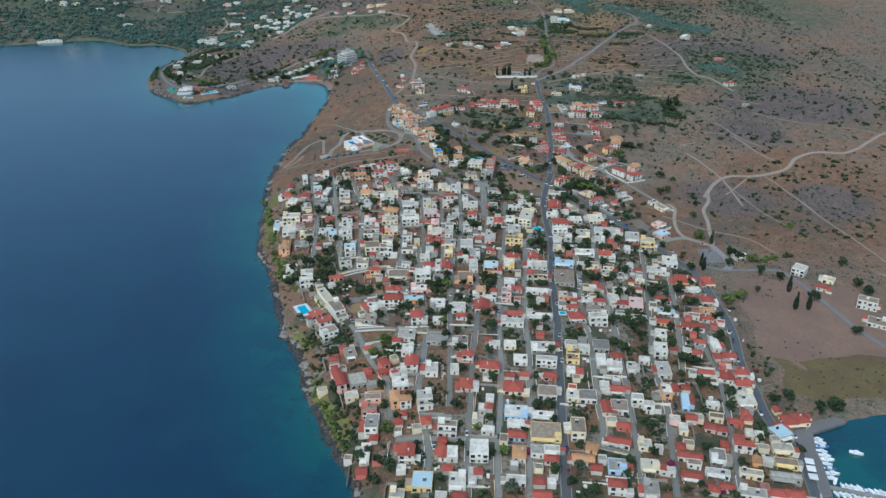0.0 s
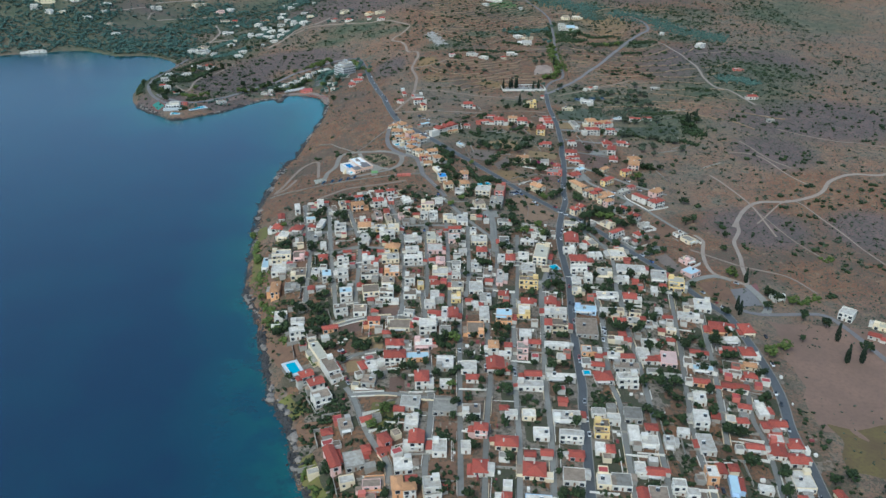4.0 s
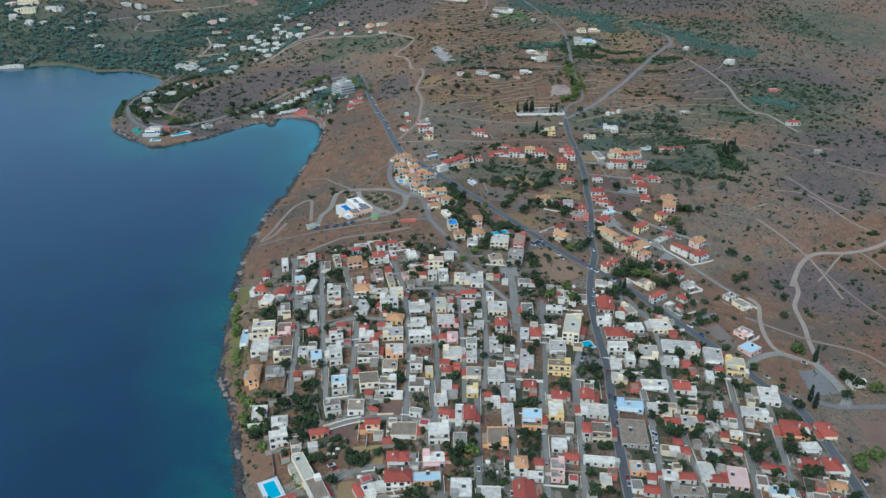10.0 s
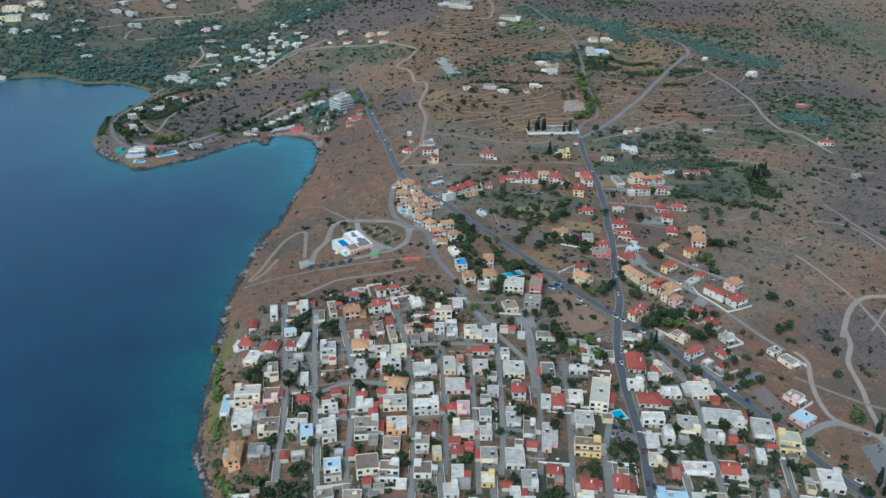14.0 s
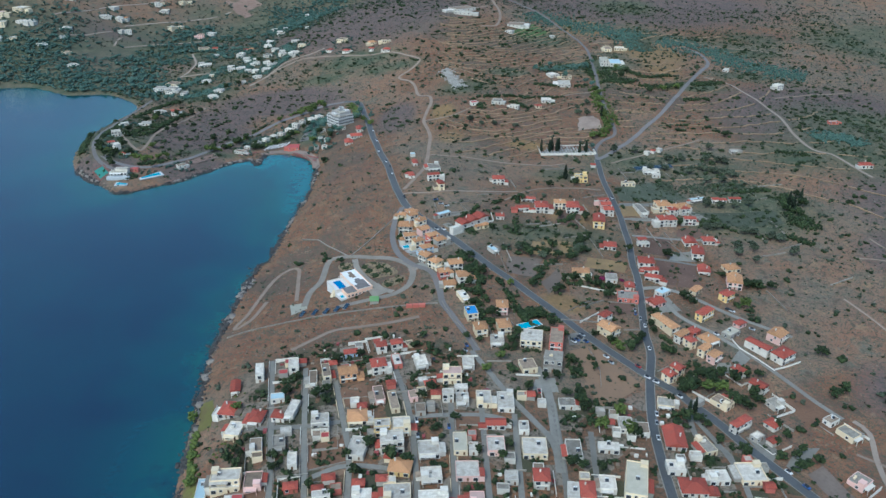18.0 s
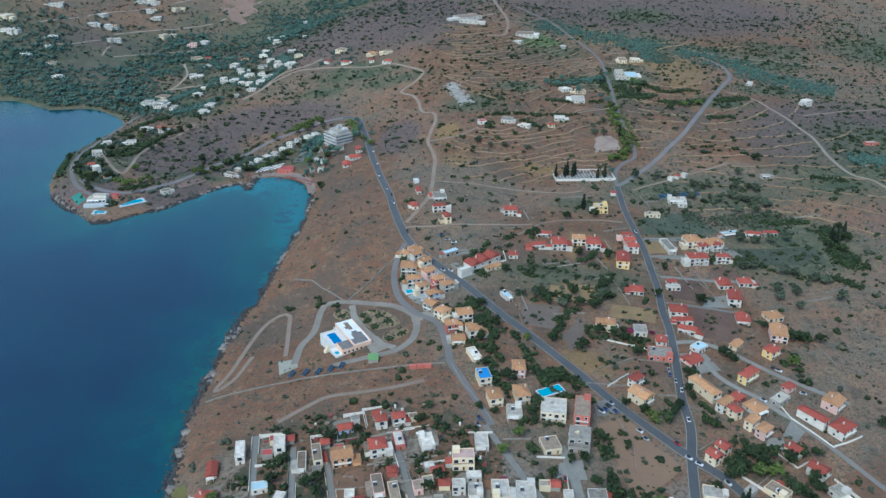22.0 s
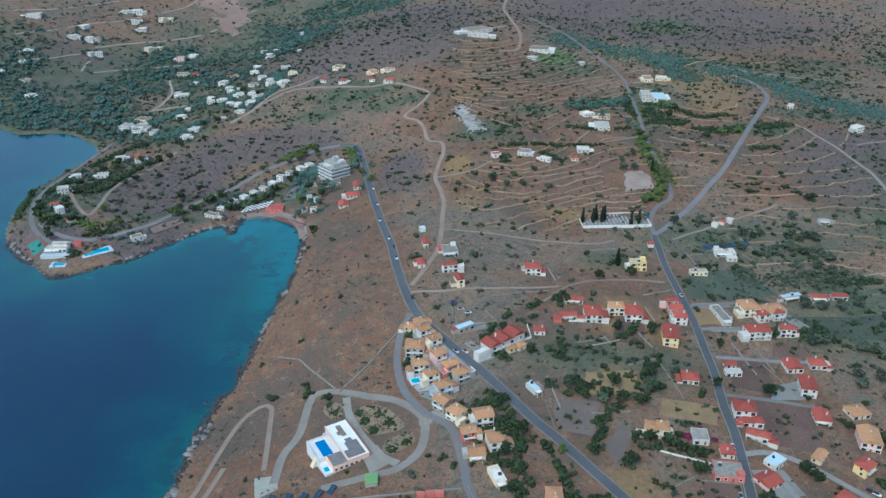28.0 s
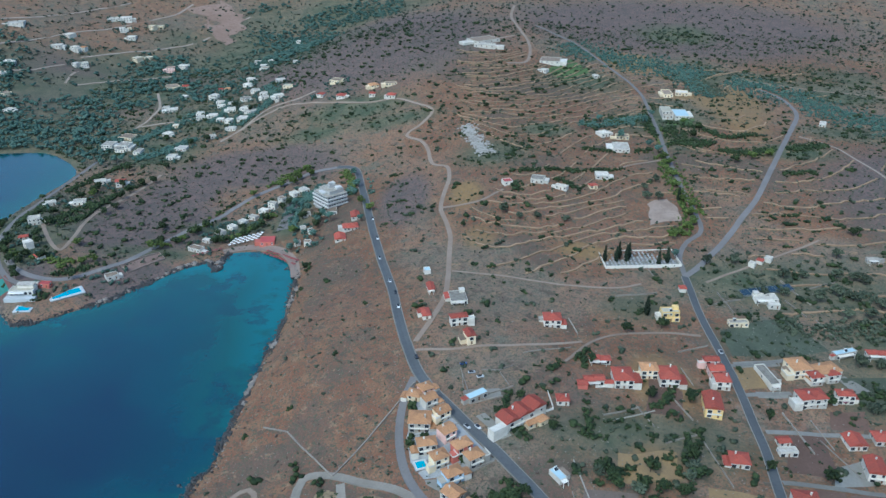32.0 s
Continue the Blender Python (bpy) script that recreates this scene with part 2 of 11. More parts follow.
harbour = [(274.1, 392.1), (255.4, 388.1), (245, 384.1), (234.5, 379.7), (218.9, 373.3), (214.4, 357.7), (213.2, 347.2), (210.9, 334.4), (208, 320.6)]

# ---- lie of the land: spot heights in metres ----
spots_village = [(-8, 387, 17), (46, 405, 16), (108, 390, 15), (76, 346, 14), (-26, 356, 11), (-57, 412, 12), (206, 393, 2.5),
                 (240, 391, 1.5), (-100, 500, 9), (-38, 422, 18), (-16, 522, 21), (36, 534, 22), (59, 589, 19), (162, 618, 12),
                 (102, 640, 16), (288, 576, 1.5), (237, 606, 1.5), (167, 591, 10), (-81, 600, 20), (-92, 677, 24), (-55, 742, 27),
                 (-105, 860, 15), (103, 735, 16), (192, 638, 9), (257, 711, 7), (270, 749, 8), (359, 789, 10), (359, 824, 19)]
spots_slope = [(156, 810, 15), (-150, 905, 3), (12, 887, 29), (78, 860, 21), (132, 873, 21), (184, 915, 13), (171, 970, 20),
               (226, 1007, 20), (25, 1032, 30), (-35, 1016, 40), (106, 1046, 29), (178, 1070, 25), (133, 1116, 31), (98, 1127, 31),
               (321, 1178, 36), (137, 1208, 39), (-138, 1209, 16), (-205, 1217, 3), (8, 1238, 50), (94, 1260, 46), (241, 1265, 46),
               (-21, 1353, 49), (125, 1334, 47), (400, 1345, 42), (-158, 1264, 14), (-139, 1355, 15)]
spots_far = [(-60, 1457, 57), (198, 1436, 52), (248, 1430, 58), (346, 1461, 49), (-180, 1517, 48), (-335, 1593, 25), (-366, 1104, 8),
             (-414, 1163, 15), (-439, 1477, 4), (2, 1621, 88), (122, 1617, 70), (-180, 1779, 80), (602, 1552, 46), (779, 1574, 44),
             (-304, 1919, 34), (-541, 1811, 25), (-606, 1771, 26), (-734, 1795, 73), (-476, 1800, 20), (0, 2400, 200), (-700, 2400, 190),
             (700, 2100, 120), (1400, 1700, 110), (1300, 900, 60), (-1300, 1900, 110), (1000, 500, 40), (600, 600, 4), (500, 300, 1)]
spots_edge = [
             (0, 0, 10), (150, 0, 8), (-620, 1530, 5), (-700, 1540, 6), (-800, 1510, 8), (-920, 1530, 8)]


def plate(points, soft=60.0):
    """A smooth sheet (thin plate) close to the given spot heights."""
    p = np.array(points, float)
    xy, z, n = p[:, :2] / 100, p[:, 2], len(p)
    r2 = ((xy[:, None] - xy[None]) ** 2).sum(-1)
    a = np.zeros((n + 3, n + 3))
    a[:n, :n] = 0.5 * r2 * np.log(r2 + 1e-9) + np.eye(n) * soft / 1000
    a[:n, n], a[:n, n + 1:] = 1, xy
    a[n:, :n] = a[:n, n:].T
    w = np.linalg.solve(a, np.r_[z, 0, 0, 0])

    def at(x, y):
        q = np.stack([np.ravel(x), np.ravel(y)], 1) / 100
        out = w[n] + q @ w[n + 1:]
        for k in range(n):
            d2 = ((q - xy[k]) ** 2).sum(1)
            out += w[k] * 0.5 * d2 * np.log(d2 + 1e-9)
        return out.reshape(np.shape(x))
    return at


sheet = plate(spots_village + spots_slope + spots_far + spots_edge)


def to_line(x, y, line):
    """The distance from points to a line of corners."""
    p, best = np.stack([np.ravel(x), np.ravel(y)], 1), None
    line = np.array(line, float)
    for a, b in zip(line[:-1], line[1:]):
        ab = b - a
        s = np.clip(((p - a) @ ab) / (ab @ ab + 1e-9), 0, 1)
        d = np.hypot(*(p - a - s[:, None] * ab).T)
        best = d if best is None else np.minimum(best, d)
    return best.reshape(np.shape(x))


def inside(x, y, ring):
    p, hit = np.stack([np.ravel(x), np.ravel(y)], 1), np.zeros(np.size(x), bool)
    ring = np.array(ring, float)
    for a, b in zip(ring, np.roll(ring, -1, 0)):
        if a[1] != b[1]:
            cut = (a[1] > p[:, 1]) != (b[1] > p[:, 1])
            hit ^= cut & (p[:, 0] < (b[0] - a[0]) * (p[:, 1] - a[1]) / (b[1] - a[1]) + a[0])
    return hit.reshape(np.shape(x))


coast = coast_south + coast_bay + coast_headland
land_ring = [(-30, -2500)] + coast + [(-2500, 1640), (-4600, 1900), (-4600, 4600), (4600, 4600), (4600, -2500)]
harbour_ring = harbour + [(260, -2500), (700, -2500), (700, 395)]


def shore(x, y):
    """Metres from the water's edge: above nought on land, below it at sea."""
    d = np.minimum(to_line(x, y, [(-30, -2500)] + coast + [(-2500, 1640), (-4600, 1900)]), to_line(x, y, harbour_ring + harbour_ring[:1]))
    return np.where(inside(x, y, land_ring) & ~inside(x, y, harbour_ring), d, -d)


def ground_z(x, y):
    x, y = np.asarray(x, float), np.asarray(y, float)
    d = shore(x, y)
    rough = 0.5 * np.sin(x / 9.1 + 1.3 * np.sin(y / 17)) * np.sin(y / 11.3 + np.sin(x / 13)) + 0.9 * np.sin(x / 31 + np.sin(y / 23)) * np.sin(y / 37)
    wild = np.clip((y - 780) / 150, 0, 1) + np.clip((x - 300) / 80, 0, 1) * np.clip((y - 640) / 60, 0, 1)
    z = np.maximum(sheet(x, y), 1.6) + np.clip(wild, 0, 1) * rough
    return np.where(d > 0, z * (1 - np.exp(-np.maximum(d, 0) / 12)) + 0.02 * np.minimum(d, 20), np.maximum(-0.3 + 0.22 * d, -14))

# ---- patches of heath, straw-coloured ground, tilled fields and woods: centre, half lengths, turn ----
HEATHS = [(-330, 1250, 110, 110, 0), (-250, 1385, 140, 70, 0), (-400, 1135, 60, 60, 0), (-300, 1140, 60, 45, 40), (-440, 1260, 40, 110, 0), (420, 1250, 200, 160, 20), (-550, 1700, 300, 160, 0), (300, 1800, 400, 200, 0), (450, 1000, 160, 120, 0)]
STRAW = [(60, 820, 22, 16, 0), (-20, 1150, 16, 24, 0), (300, 470, 60, 22, 0), (190, 600, 22, 12, 30), (230, 1500, 30, 14, 20)]
FIELDS = [(300, 500, 90, 70, 0), (85, 690, 30, 34, 0), (50, 840, 30, 24, 0), (130, 1215, 28, 24, 0), (120, 560, 12, 12, 0)]
WOODS = [(-600, 1510, 200, 60, -6), (-760, 1560, 200, 80, -10), (-700, 1640, 260, 110, 0), (-330, 1800, 130, 110, 30), (-480, 1680, 200, 70, -15), (-250, 1980, 260, 90, 10), (-900, 1700, 300, 160, 0), (-505, 1468, 50, 50, 0), (-545, 1472, 60, 55, 0), (-590, 1490, 60, 60, 0), (-640, 1508, 60, 60, 0), (-690, 1535, 70, 60, 0), (-760, 1525, 100, 60, 0), (-860, 1500, 110, 70, 0), (-1000, 1540, 140, 90, 0), (-475, 1462, 34, 50, 0)]
CLEARED = [(-69, 536, 6), (-53, 514, 9), (-62, 492, 5), (-33, 469, 5), (-43, 551, 6), (-80, 868, 15), (-66, 866, 9), (-63, 848, 9), (-103, 885, 8), (-105, 855, 24), (-100, 498, 14), (-85, 495, 18), (-155, 1262, 28), (-205, 1212, 16), (130, 1212, 22), (-25, 1345, 22)]
WALLS = [[(-177, 799), (-118, 806.7), (-64, 808.7), (-29, 811)], [(-134, 944), (-102, 903), (-85, 927), (-62, 965)], [(56, 797), (81, 797)], [(-150, 952), (-134, 944)]]
RUSTS, GREENS = [], []


def spread(patches, *ovals):
    # ovals: centre and half lengths
    patches.extend((*q, 0) for q in ovals)


spread(HEATHS, (-331, 1240, 38, 74), (-267, 1369, 77, 46), (-346, 1237, 54, 70), (-245, 1394, 64, 57), (-85, 1250, 35, 87), (-164, 1714, 275, 278))
spread(HEATHS, (331, 1778, 294, 172), (281, 726, 71, 60), (384, 722, 62, 61), (-315, 1326, 65, 66), (-333, 1219, 29, 51), (-231, 1407, 54, 42))
spread(HEATHS, (355, 893, 63, 78))
spread(RUSTS, (-111, 997, 33, 83), (-134, 930, 40, 42), (-145, 1118, 38, 67), (-111, 1216, 35, 88), (-143, 1032, 54, 136), (-160, 923, 29, 58))
spread(RUSTS, (-92, 791, 83, 32), (-117, 784, 75, 52), (242, 1325, 134, 98), (10, 1431, 72, 101), (51, 1139, 56, 54), (263, 715, 85, 50))
spread(RUSTS, (381, 758, 94, 96), (-136, 598, 36, 89), (-121, 1216, 50, 124), (271, 1208, 64, 56), (31, 1444, 49, 77), (168, 1535, 47, 29))
spread(RUSTS, (8, 1358, 38, 35), (315, 1179, 65, 47), (70, 1340, 130, 170), (30, 1500, 120, 150), (60, 1200, 150, 80), (430, 1640, 110, 70), (330, 1310, 110, 90), (100, 1010, 90, 60), (30, 860, 60, 60))
spread(STRAW, (190, 1632, 42, 52), (275, 1470, 52, 76), (60, 1135, 26, 14))
spread(GREENS, (-162, 1487, 86, 40), (235, 1085, 45, 49), (161, 1021, 46, 31), (83, 1057, 35, 23), (209, 975, 31, 35), (254, 1015, 66, 55))
spread(GREENS, (335, 1119, 58, 59), (254, 974, 56, 44), (414, 1153, 97, 126), (279, 1770, 79, 59), (-331, 1836, 190, 191), (-245, 2011, 139, 117))
spread(GREENS, (-1, 1322, 49, 50), (177, 1416, 57, 47), (56, 1385, 37, 23), (202, 1442, 37, 62), (280, 1616, 47, 62), (435, 1593, 87, 63))
spread(GREENS, (663, 1604, 151, 156), (-345, 1558, 97, 73), (-452, 1492, 91, 91), (-425, 1242, 56, 89), (-390, 1221, 32, 60), (-191, 1288, 26, 64))
spread(GREENS, (-243, 1246, 57, 18), (353, 1592, 93, 36), (430, 1535, 81, 42), (433, 1203, 113, 99), (209, 1094, 121, 46), (78, 919, 91, 41))
spread(GREENS, (265, 994, 65, 57), (-396, 1169, 32, 32), (-416, 1301, 53, 51), (-371, 1442, 66, 61), (-303, 1189, 58, 16), (-189, 1248, 26, 43))
spread(GREENS, (119, 1548, 72, 53), (182, 1418, 81, 52), (187, 1356, 31, 38), (274, 1589, 36, 72), (294, 1326, 54, 28), (376, 1393, 76, 33))
spread(GREENS, (-105, 1446, 69, 21), (-202, 1450, 56, 20), (-335, 1529, 99, 66), (-503, 1911, 57, 64), (430, 1164, 43, 49))
spread(WOODS, (-597, 1594, 119, 133), (-480, 1476, 58, 66), (-646, 1650, 150, 89), (-456, 1801, 192, 74), (-370, 1976, 83, 133), (-245, 2011, 122, 59))
spread(WOODS, (-637, 1577, 99, 100), (-536, 1511, 47, 68), (-664, 1547, 117, 85), (-701, 1543, 88, 72), (-593, 1555, 77, 96), (-487, 1464, 57, 68))
spread(WOODS, (-664, 1604, 131, 83), (-761, 1574, 106, 100), (-531, 1546, 67, 87), (-537, 1452, 55, 26), (-483, 1423, 28, 30), (-552, 1477, 73, 25))
spread(WOODS, (-624, 1499, 51, 23), (-580, 1455, 66, 39), (-740, 1567, 94, 30), (-615, 1575, 94, 73), (-535, 1651, 107, 61), (-386, 1795, 98, 72))
spread(WOODS, (-364, 1906, 77, 136), (-307, 1984, 81, 95), (-539, 1524, 45, 46))
spread(STRAW, (267, 1429, 33, 82), (239, 1601, 31, 30), (-30, 1230, 17, 33), (84, 972, 24, 34), (65, 903, 20, 19), (202, 1640, 34, 37))
spread(STRAW, (297, 1500, 25, 63), (203, 612, 14, 16))
spread(RUSTS, (150, 870, 60, 80), (60, 960, 60, 40), (300, 1210, 75, 75), (320, 690, 120, 90), (220, 660, 50, 60), (90, 1330, 90, 70), (-60, 1390, 40, 60))
spread(STRAW, (-28, 1232, 16, 16), (205, 606, 16, 18))
THICKETS = []


def belt(kind, width, line):
    # a line along which hedges or trees stand
    THICKETS.append((kind, width, line))


belt("lime", 7, [(176, 1408), (165, 1296), (165, 1242), (165, 1192), (145, 1164)])
belt("pine", 14, [(100, 1399), (135, 1415), (172, 1434)])
belt("green", 14, [(182, 1358), (203, 1344), (221, 1353)])
belt("green", 8, [(201, 1402), (220, 1389), (238, 1361), (271, 1368)])
belt("pine", 60, [(115, 1688), (155, 1643), (201, 1635), (239, 1622), (276, 1583)])
belt("pine", 55, [(305, 1579), (353, 1538), (384, 1483), (419, 1434), (468, 1411)])
belt("olive", 30, [(253, 1600), (263, 1562), (271, 1507)])
belt("lime", 6, [(-296, 1199), (-278, 1230), (-262, 1277), (-235, 1322), (-217, 1359), (-195, 1379)])
belt("pine", 9, [(-142, 1292), (-136, 1346), (-121, 1276)])
belt("pine", 8, [(-177, 1231), (-181, 1312)])
belt("green", 14, [(-476, 1279), (-474, 1312), (-472, 1348), (-469, 1387), (-457, 1407)])
belt("green", 10, [(-437, 1173), (-452, 1219), (-470, 1271)])
belt("green", 8, [(-397, 1230), (-382, 1260), (-380, 1318)])
belt("green", 4, [(45, 865), (50, 868), (64, 884)])
belt("green", 4, [(83, 912), (81, 888)])
belt("green", 4, [(31, 887), (50, 898)])
belt("green", 4, [(68, 858), (82, 853)])
belt("green", 4, [(71, 946), (82, 954), (90, 968)])
belt("green", 4, [(17, 978), (45, 1001)])
belt("olive", 20, [(178, 1040), (227, 1036), (267, 1051)])
belt("olive", 14, [(228, 1086), (261, 1078)])
belt("green", 8, [(293, 1019), (293, 977), (298, 950)])
belt("green", 5, [(3, 856), (-3, 808), (3, 787)])
belt("green", 6, [(24, 805), (44, 807), (57, 803)])
belt("green", 6, [(130, 741), (144, 738), (147, 730)])
belt("green", 3, [(17, 842), (33, 784), (59, 779)])
belt("green", 4, [(-118, 546), (-103, 561), (-89, 558)])
belt("lime", 4, [(-178, 723), (-160, 660), (-147, 612)])
belt("lime", 5, [(-82, 410), (-73, 389), (-63, 367), (-55, 348)])
belt("green", 6, [(182, 361), (206, 386), (216, 377)])
belt("green", 12, [(243, 400), (249, 398)])
belt("lime", 5, [(218, 528), (231, 534)])
belt("green", 4, [(-25, 866), (-23, 847), (-16, 839), (-7, 839), (-2, 850), (-1, 871), (-11, 877), (-25, 874)])
belt("green", 7, [(2, 860), (4, 852), (0, 838)])
belt("green", 3, [(-63, 952), (-62, 942)])
belt("green", 3, [(-53, 933), (-50, 927)])
belt("green", 3, [(-64, 922), (-62, 915)])
belt("green", 3, [(-38, 933), (-35, 926)])
belt("green", 3, [(-35, 904), (-33, 897)])
belt("green", 4, [(-7, 924), (1, 915)])
belt("green", 4, [(-12, 943), (-6, 954)])
belt("green", 6, [(53, 882), (67, 882)])
belt("green", 4, [(39, 838), (50, 863)])
belt("green", 4, [(64, 855), (86, 847), (102, 841)])
belt("green", 4, [(39, 1003), (40, 982)])
belt("green", 4, [(123, 912), (124, 899)])
belt("green", 7, [(203, 871), (206, 864), (215, 856)])
belt("green", 5, [(187, 830), (198, 825)])
belt("green", 4, [(54, 833), (62, 831)])
belt("green", 4, [(159, 846), (164, 831)])
belt("green", 7, [(-0, 857), (3, 843)])
belt("green", 5, [(234, 951), (245, 952)])
belt("green", 5, [(240, 944), (258, 938)])
belt("green", 7, [(265, 944), (284, 926)])
belt("green", 4, [(247, 1036), (258, 1031)])
belt("green", 4, [(265, 1036), (285, 1034)])
belt("green", 12, [(294, 1026), (286, 989), (283, 960), (292, 960)])
belt("green", 5, [(213, 974), (223, 960)])
belt("lime", 9, [(-154, 1364), (-143, 1338), (-136, 1298), (-127, 1256)])
belt("pine", 8, [(-162, 1244), (-152, 1234), (-147, 1250)])
belt("pine", 7, [(-190, 1319), (-174, 1283), (-167, 1263)])
belt("pine", 5, [(-185, 1255), (-179, 1223)])
belt("pine", 5, [(-196, 1287), (-198, 1265)])
belt("green", 6, [(-161, 1158), (-157, 1148)])
belt("lime", 5, [(-219, 1342), (-206, 1354), (-191, 1362)])
belt("green", 5, [(-269, 1253), (-259, 1286), (-253, 1301)])
belt("green", 6, [(-251, 1220), (-236, 1229)])
belt("green", 9, [(-427, 1199), (-420, 1175), (-400, 1153)])
belt("green", 7, [(-397, 1156), (-389, 1164)])
belt("lime", 8, [(-361, 1189), (-358, 1185)])
belt("olive", 9, [(-343, 1141), (-332, 1137)])
belt("green", 8, [(-357, 1109), (-351, 1104)])
belt("lime", 6, [(-301, 1200), (-296, 1210)])
belt("olive", 8, [(-359, 1151), (-351, 1142)])
belt("olive", 14, [(-489, 1292), (-478, 1316), (-469, 1349)])
belt("green", 8, [(-403, 1298), (-382, 1274)])
belt("green", 10, [(70, 599), (87, 592)])
belt("green", 8, [(118, 599), (124, 592)])
belt("green", 5, [(134, 600), (151, 601)])
belt("green", 7, [(143, 617), (150, 611)])
belt("green", 6, [(106, 665), (121, 661)])
belt("green", 5, [(133, 674), (147, 670)])
belt("green", 8, [(163, 592), (183, 589)])
belt("green", 4, [(157, 668), (163, 671)])
belt("green", 4, [(168, 662), (176, 666)])
belt("lime", 5, [(229, 640), (233, 637)])
belt("green", 10, [(-99, 559), (-86, 546), (-80, 527)])
belt("green", 6, [(-124, 570), (-114, 554)])
belt("green", 6, [(-129, 558), (-118, 543)])
belt("green", 10, [(-8, 508), (3, 505)])
belt("green", 8, [(-65, 514), (-57, 509)])
belt("green", 4, [(-13, 557), (-9, 556)])
belt("green", 8, [(-15, 559), (-4, 558)])
belt("green", 6, [(-6, 591), (-4, 575)])
belt("green", 5, [(-15, 615), (-12, 612)])
belt("green", 8, [(-2, 529), (6, 524)])
belt("green", 8, [(29, 523), (41, 525)])
belt("green", 8, [(24, 623), (35, 620)])
belt("green", 5, [(11, 605), (14, 598)])
belt("green", 5, [(-70, 595), (-66, 593)])
belt("green", 4, [(-41, 595), (-37, 578)])
belt("green", 5, [(-17, 582), (-11, 581)])

belt("green", 5, [(-29.3, 845), (-27.5, 838), (-26, 828)])
belt("green", 7, [(-20, 853), (-14.5, 853), (-8, 856), (-4, 864)])
belt("green", 8, [(-11, 872), (-8, 880), (-13, 889)])
belt("green", 6, [(-14, 834), (-8, 828), (-2, 836)])
belt("green", 4, [(-23.6, 871.1), (-17, 876), (-7, 883.2)])
belt("green", 3, [(157.6, 846.4), (161.1, 837), (166.3, 831.2)])
belt("green", 5, [(201.8, 872), (213.5, 869.2), (218.2, 859.4)])
belt("green", 5, [(186.1, 833.5), (196.4, 829.1), (194.1, 823.6)])
belt("lime", 5, [(85, 775.8), (97.2, 764.1)])
belt("green", 4, [(117, 811.7), (115.5, 797), (118.4, 790.2)])
belt("green", 4, [(66.7, 848), (87.6, 847), (101.1, 844.9)])
belt("green", 3, [(-62, 950), (-63, 931), (-61.5, 914)])
belt("green", 2.5, [(-47, 928), (-40, 914), (-33, 900)])
belt("pine", 10, [(-183, 1293), (-179, 1317), (-172, 1336)])
belt("pine", 9, [(-186, 1240), (-186, 1275), (-190, 1300)])
belt("green", 7, [(-140, 1296), (-134, 1270), (-126, 1250)])
belt("green", 8, [(-430, 1320), (-418, 1372), (-400, 1410)])
belt("pine", 14, [(-400, 1420), (-372, 1440), (-345, 1475)])
belt("pine", 16, [(-420, 1480), (-395, 1520), (-370, 1560)])
belt("green", 9, [(-440, 1225), (-432, 1255), (-436, 1295)])
belt("green", 9, [(-412, 1225), (-402, 1250), (-396, 1275)])
belt("lime", 7, [(-388, 1162), (-372, 1158), (-352, 1160)])
belt("green", 6, [(-365, 1132), (-350, 1142), (-332, 1160)])
belt("pine", 12, [(-300, 1500), (-280, 1540), (-270, 1580), (-290, 1620)])
belt("pine", 10, [(-340, 1520), (-330, 1560), (-345, 1600)])
belt("lime", 6, [(-240, 1222), (-225, 1245), (-210, 1270)])

belt("green", 5, [(18.8, 1267.4), (70.4, 1271.4), (120.5, 1286)])
belt("green", 7, [(14.6, 1243), (15.1, 1222)])
belt("green", 6, [(51.9, 1251.8), (61, 1240), (70, 1226.5)])
belt("green", 22, [(100.1, 1397.5), (138.1, 1424.6), (177.8, 1428)])
belt("green", 24, [(180.9, 1399.4), (192, 1376.1), (203.4, 1357.3)])
belt("lime", 13, [(161.9, 1328.2), (161.3, 1271.9), (161, 1228.5), (156.5, 1176.5)])
belt("lime", 10, [(133.4, 1165.1), (146.4, 1168.3), (155, 1175.2)])
belt("green", 12, [(184, 1475.8), (169, 1408.4), (174, 1346.7)])
belt("green", 6, [(86.3, 1331.1), (126.5, 1328), (155.7, 1334.8)])
belt("pine", 26, [(250, 1610), (252, 1560), (262, 1500)])
belt("green", 12, [(288.1, 1329.6), (312.2, 1337.8), (334.1, 1349.3)])
belt("green", 13, [(220.2, 1331.8), (246.5, 1320.7), (280.5, 1328.1)])
belt("green", 7, [(237.6, 1102.2), (251.5, 1100), (264.9, 1096.7)])
belt("green", 5, [(244, 1036.7), (256.1, 1032.1), (269.7, 1033.2), (280.1, 1032.3)])
belt("green", 6, [(320.4, 1124.2), (336.1, 1118.8), (352.8, 1116.1)])
belt("green", 6, [(262.5, 1271.9), (295.3, 1278.4)])
belt("pine", 20, [(377.8, 1164.1), (406.7, 1173.8), (422.8, 1140.9)])
belt("green", 5, [(245.7, 611), (252.6, 615), (247.5, 597.7)])
belt("lime", 6, [(262.8, 596.4), (272, 597), (285, 606)])
belt("lime", 6, [(316, 667), (326, 671)])
belt("green", 5, [(293, 606), (300, 609)])
belt("green", 9, [(8, 795.1), (12.6, 776), (16.7, 751.2)])
belt("green", 7, [(27.5, 798), (39.4, 800), (47.3, 800.5)])
belt("green", 6, [(55, 752), (59, 740), (57, 730)])
belt("green", 5, [(-10.5, 857.3), (-4, 848), (3, 838)])
belt("green", 13, [(120.4, 732.4), (132.8, 739.5), (142.8, 749.4), (147.5, 740.8), (140, 728.5)])
belt("lime", 4, [(-144, 592), (-133, 578), (-128, 566)])
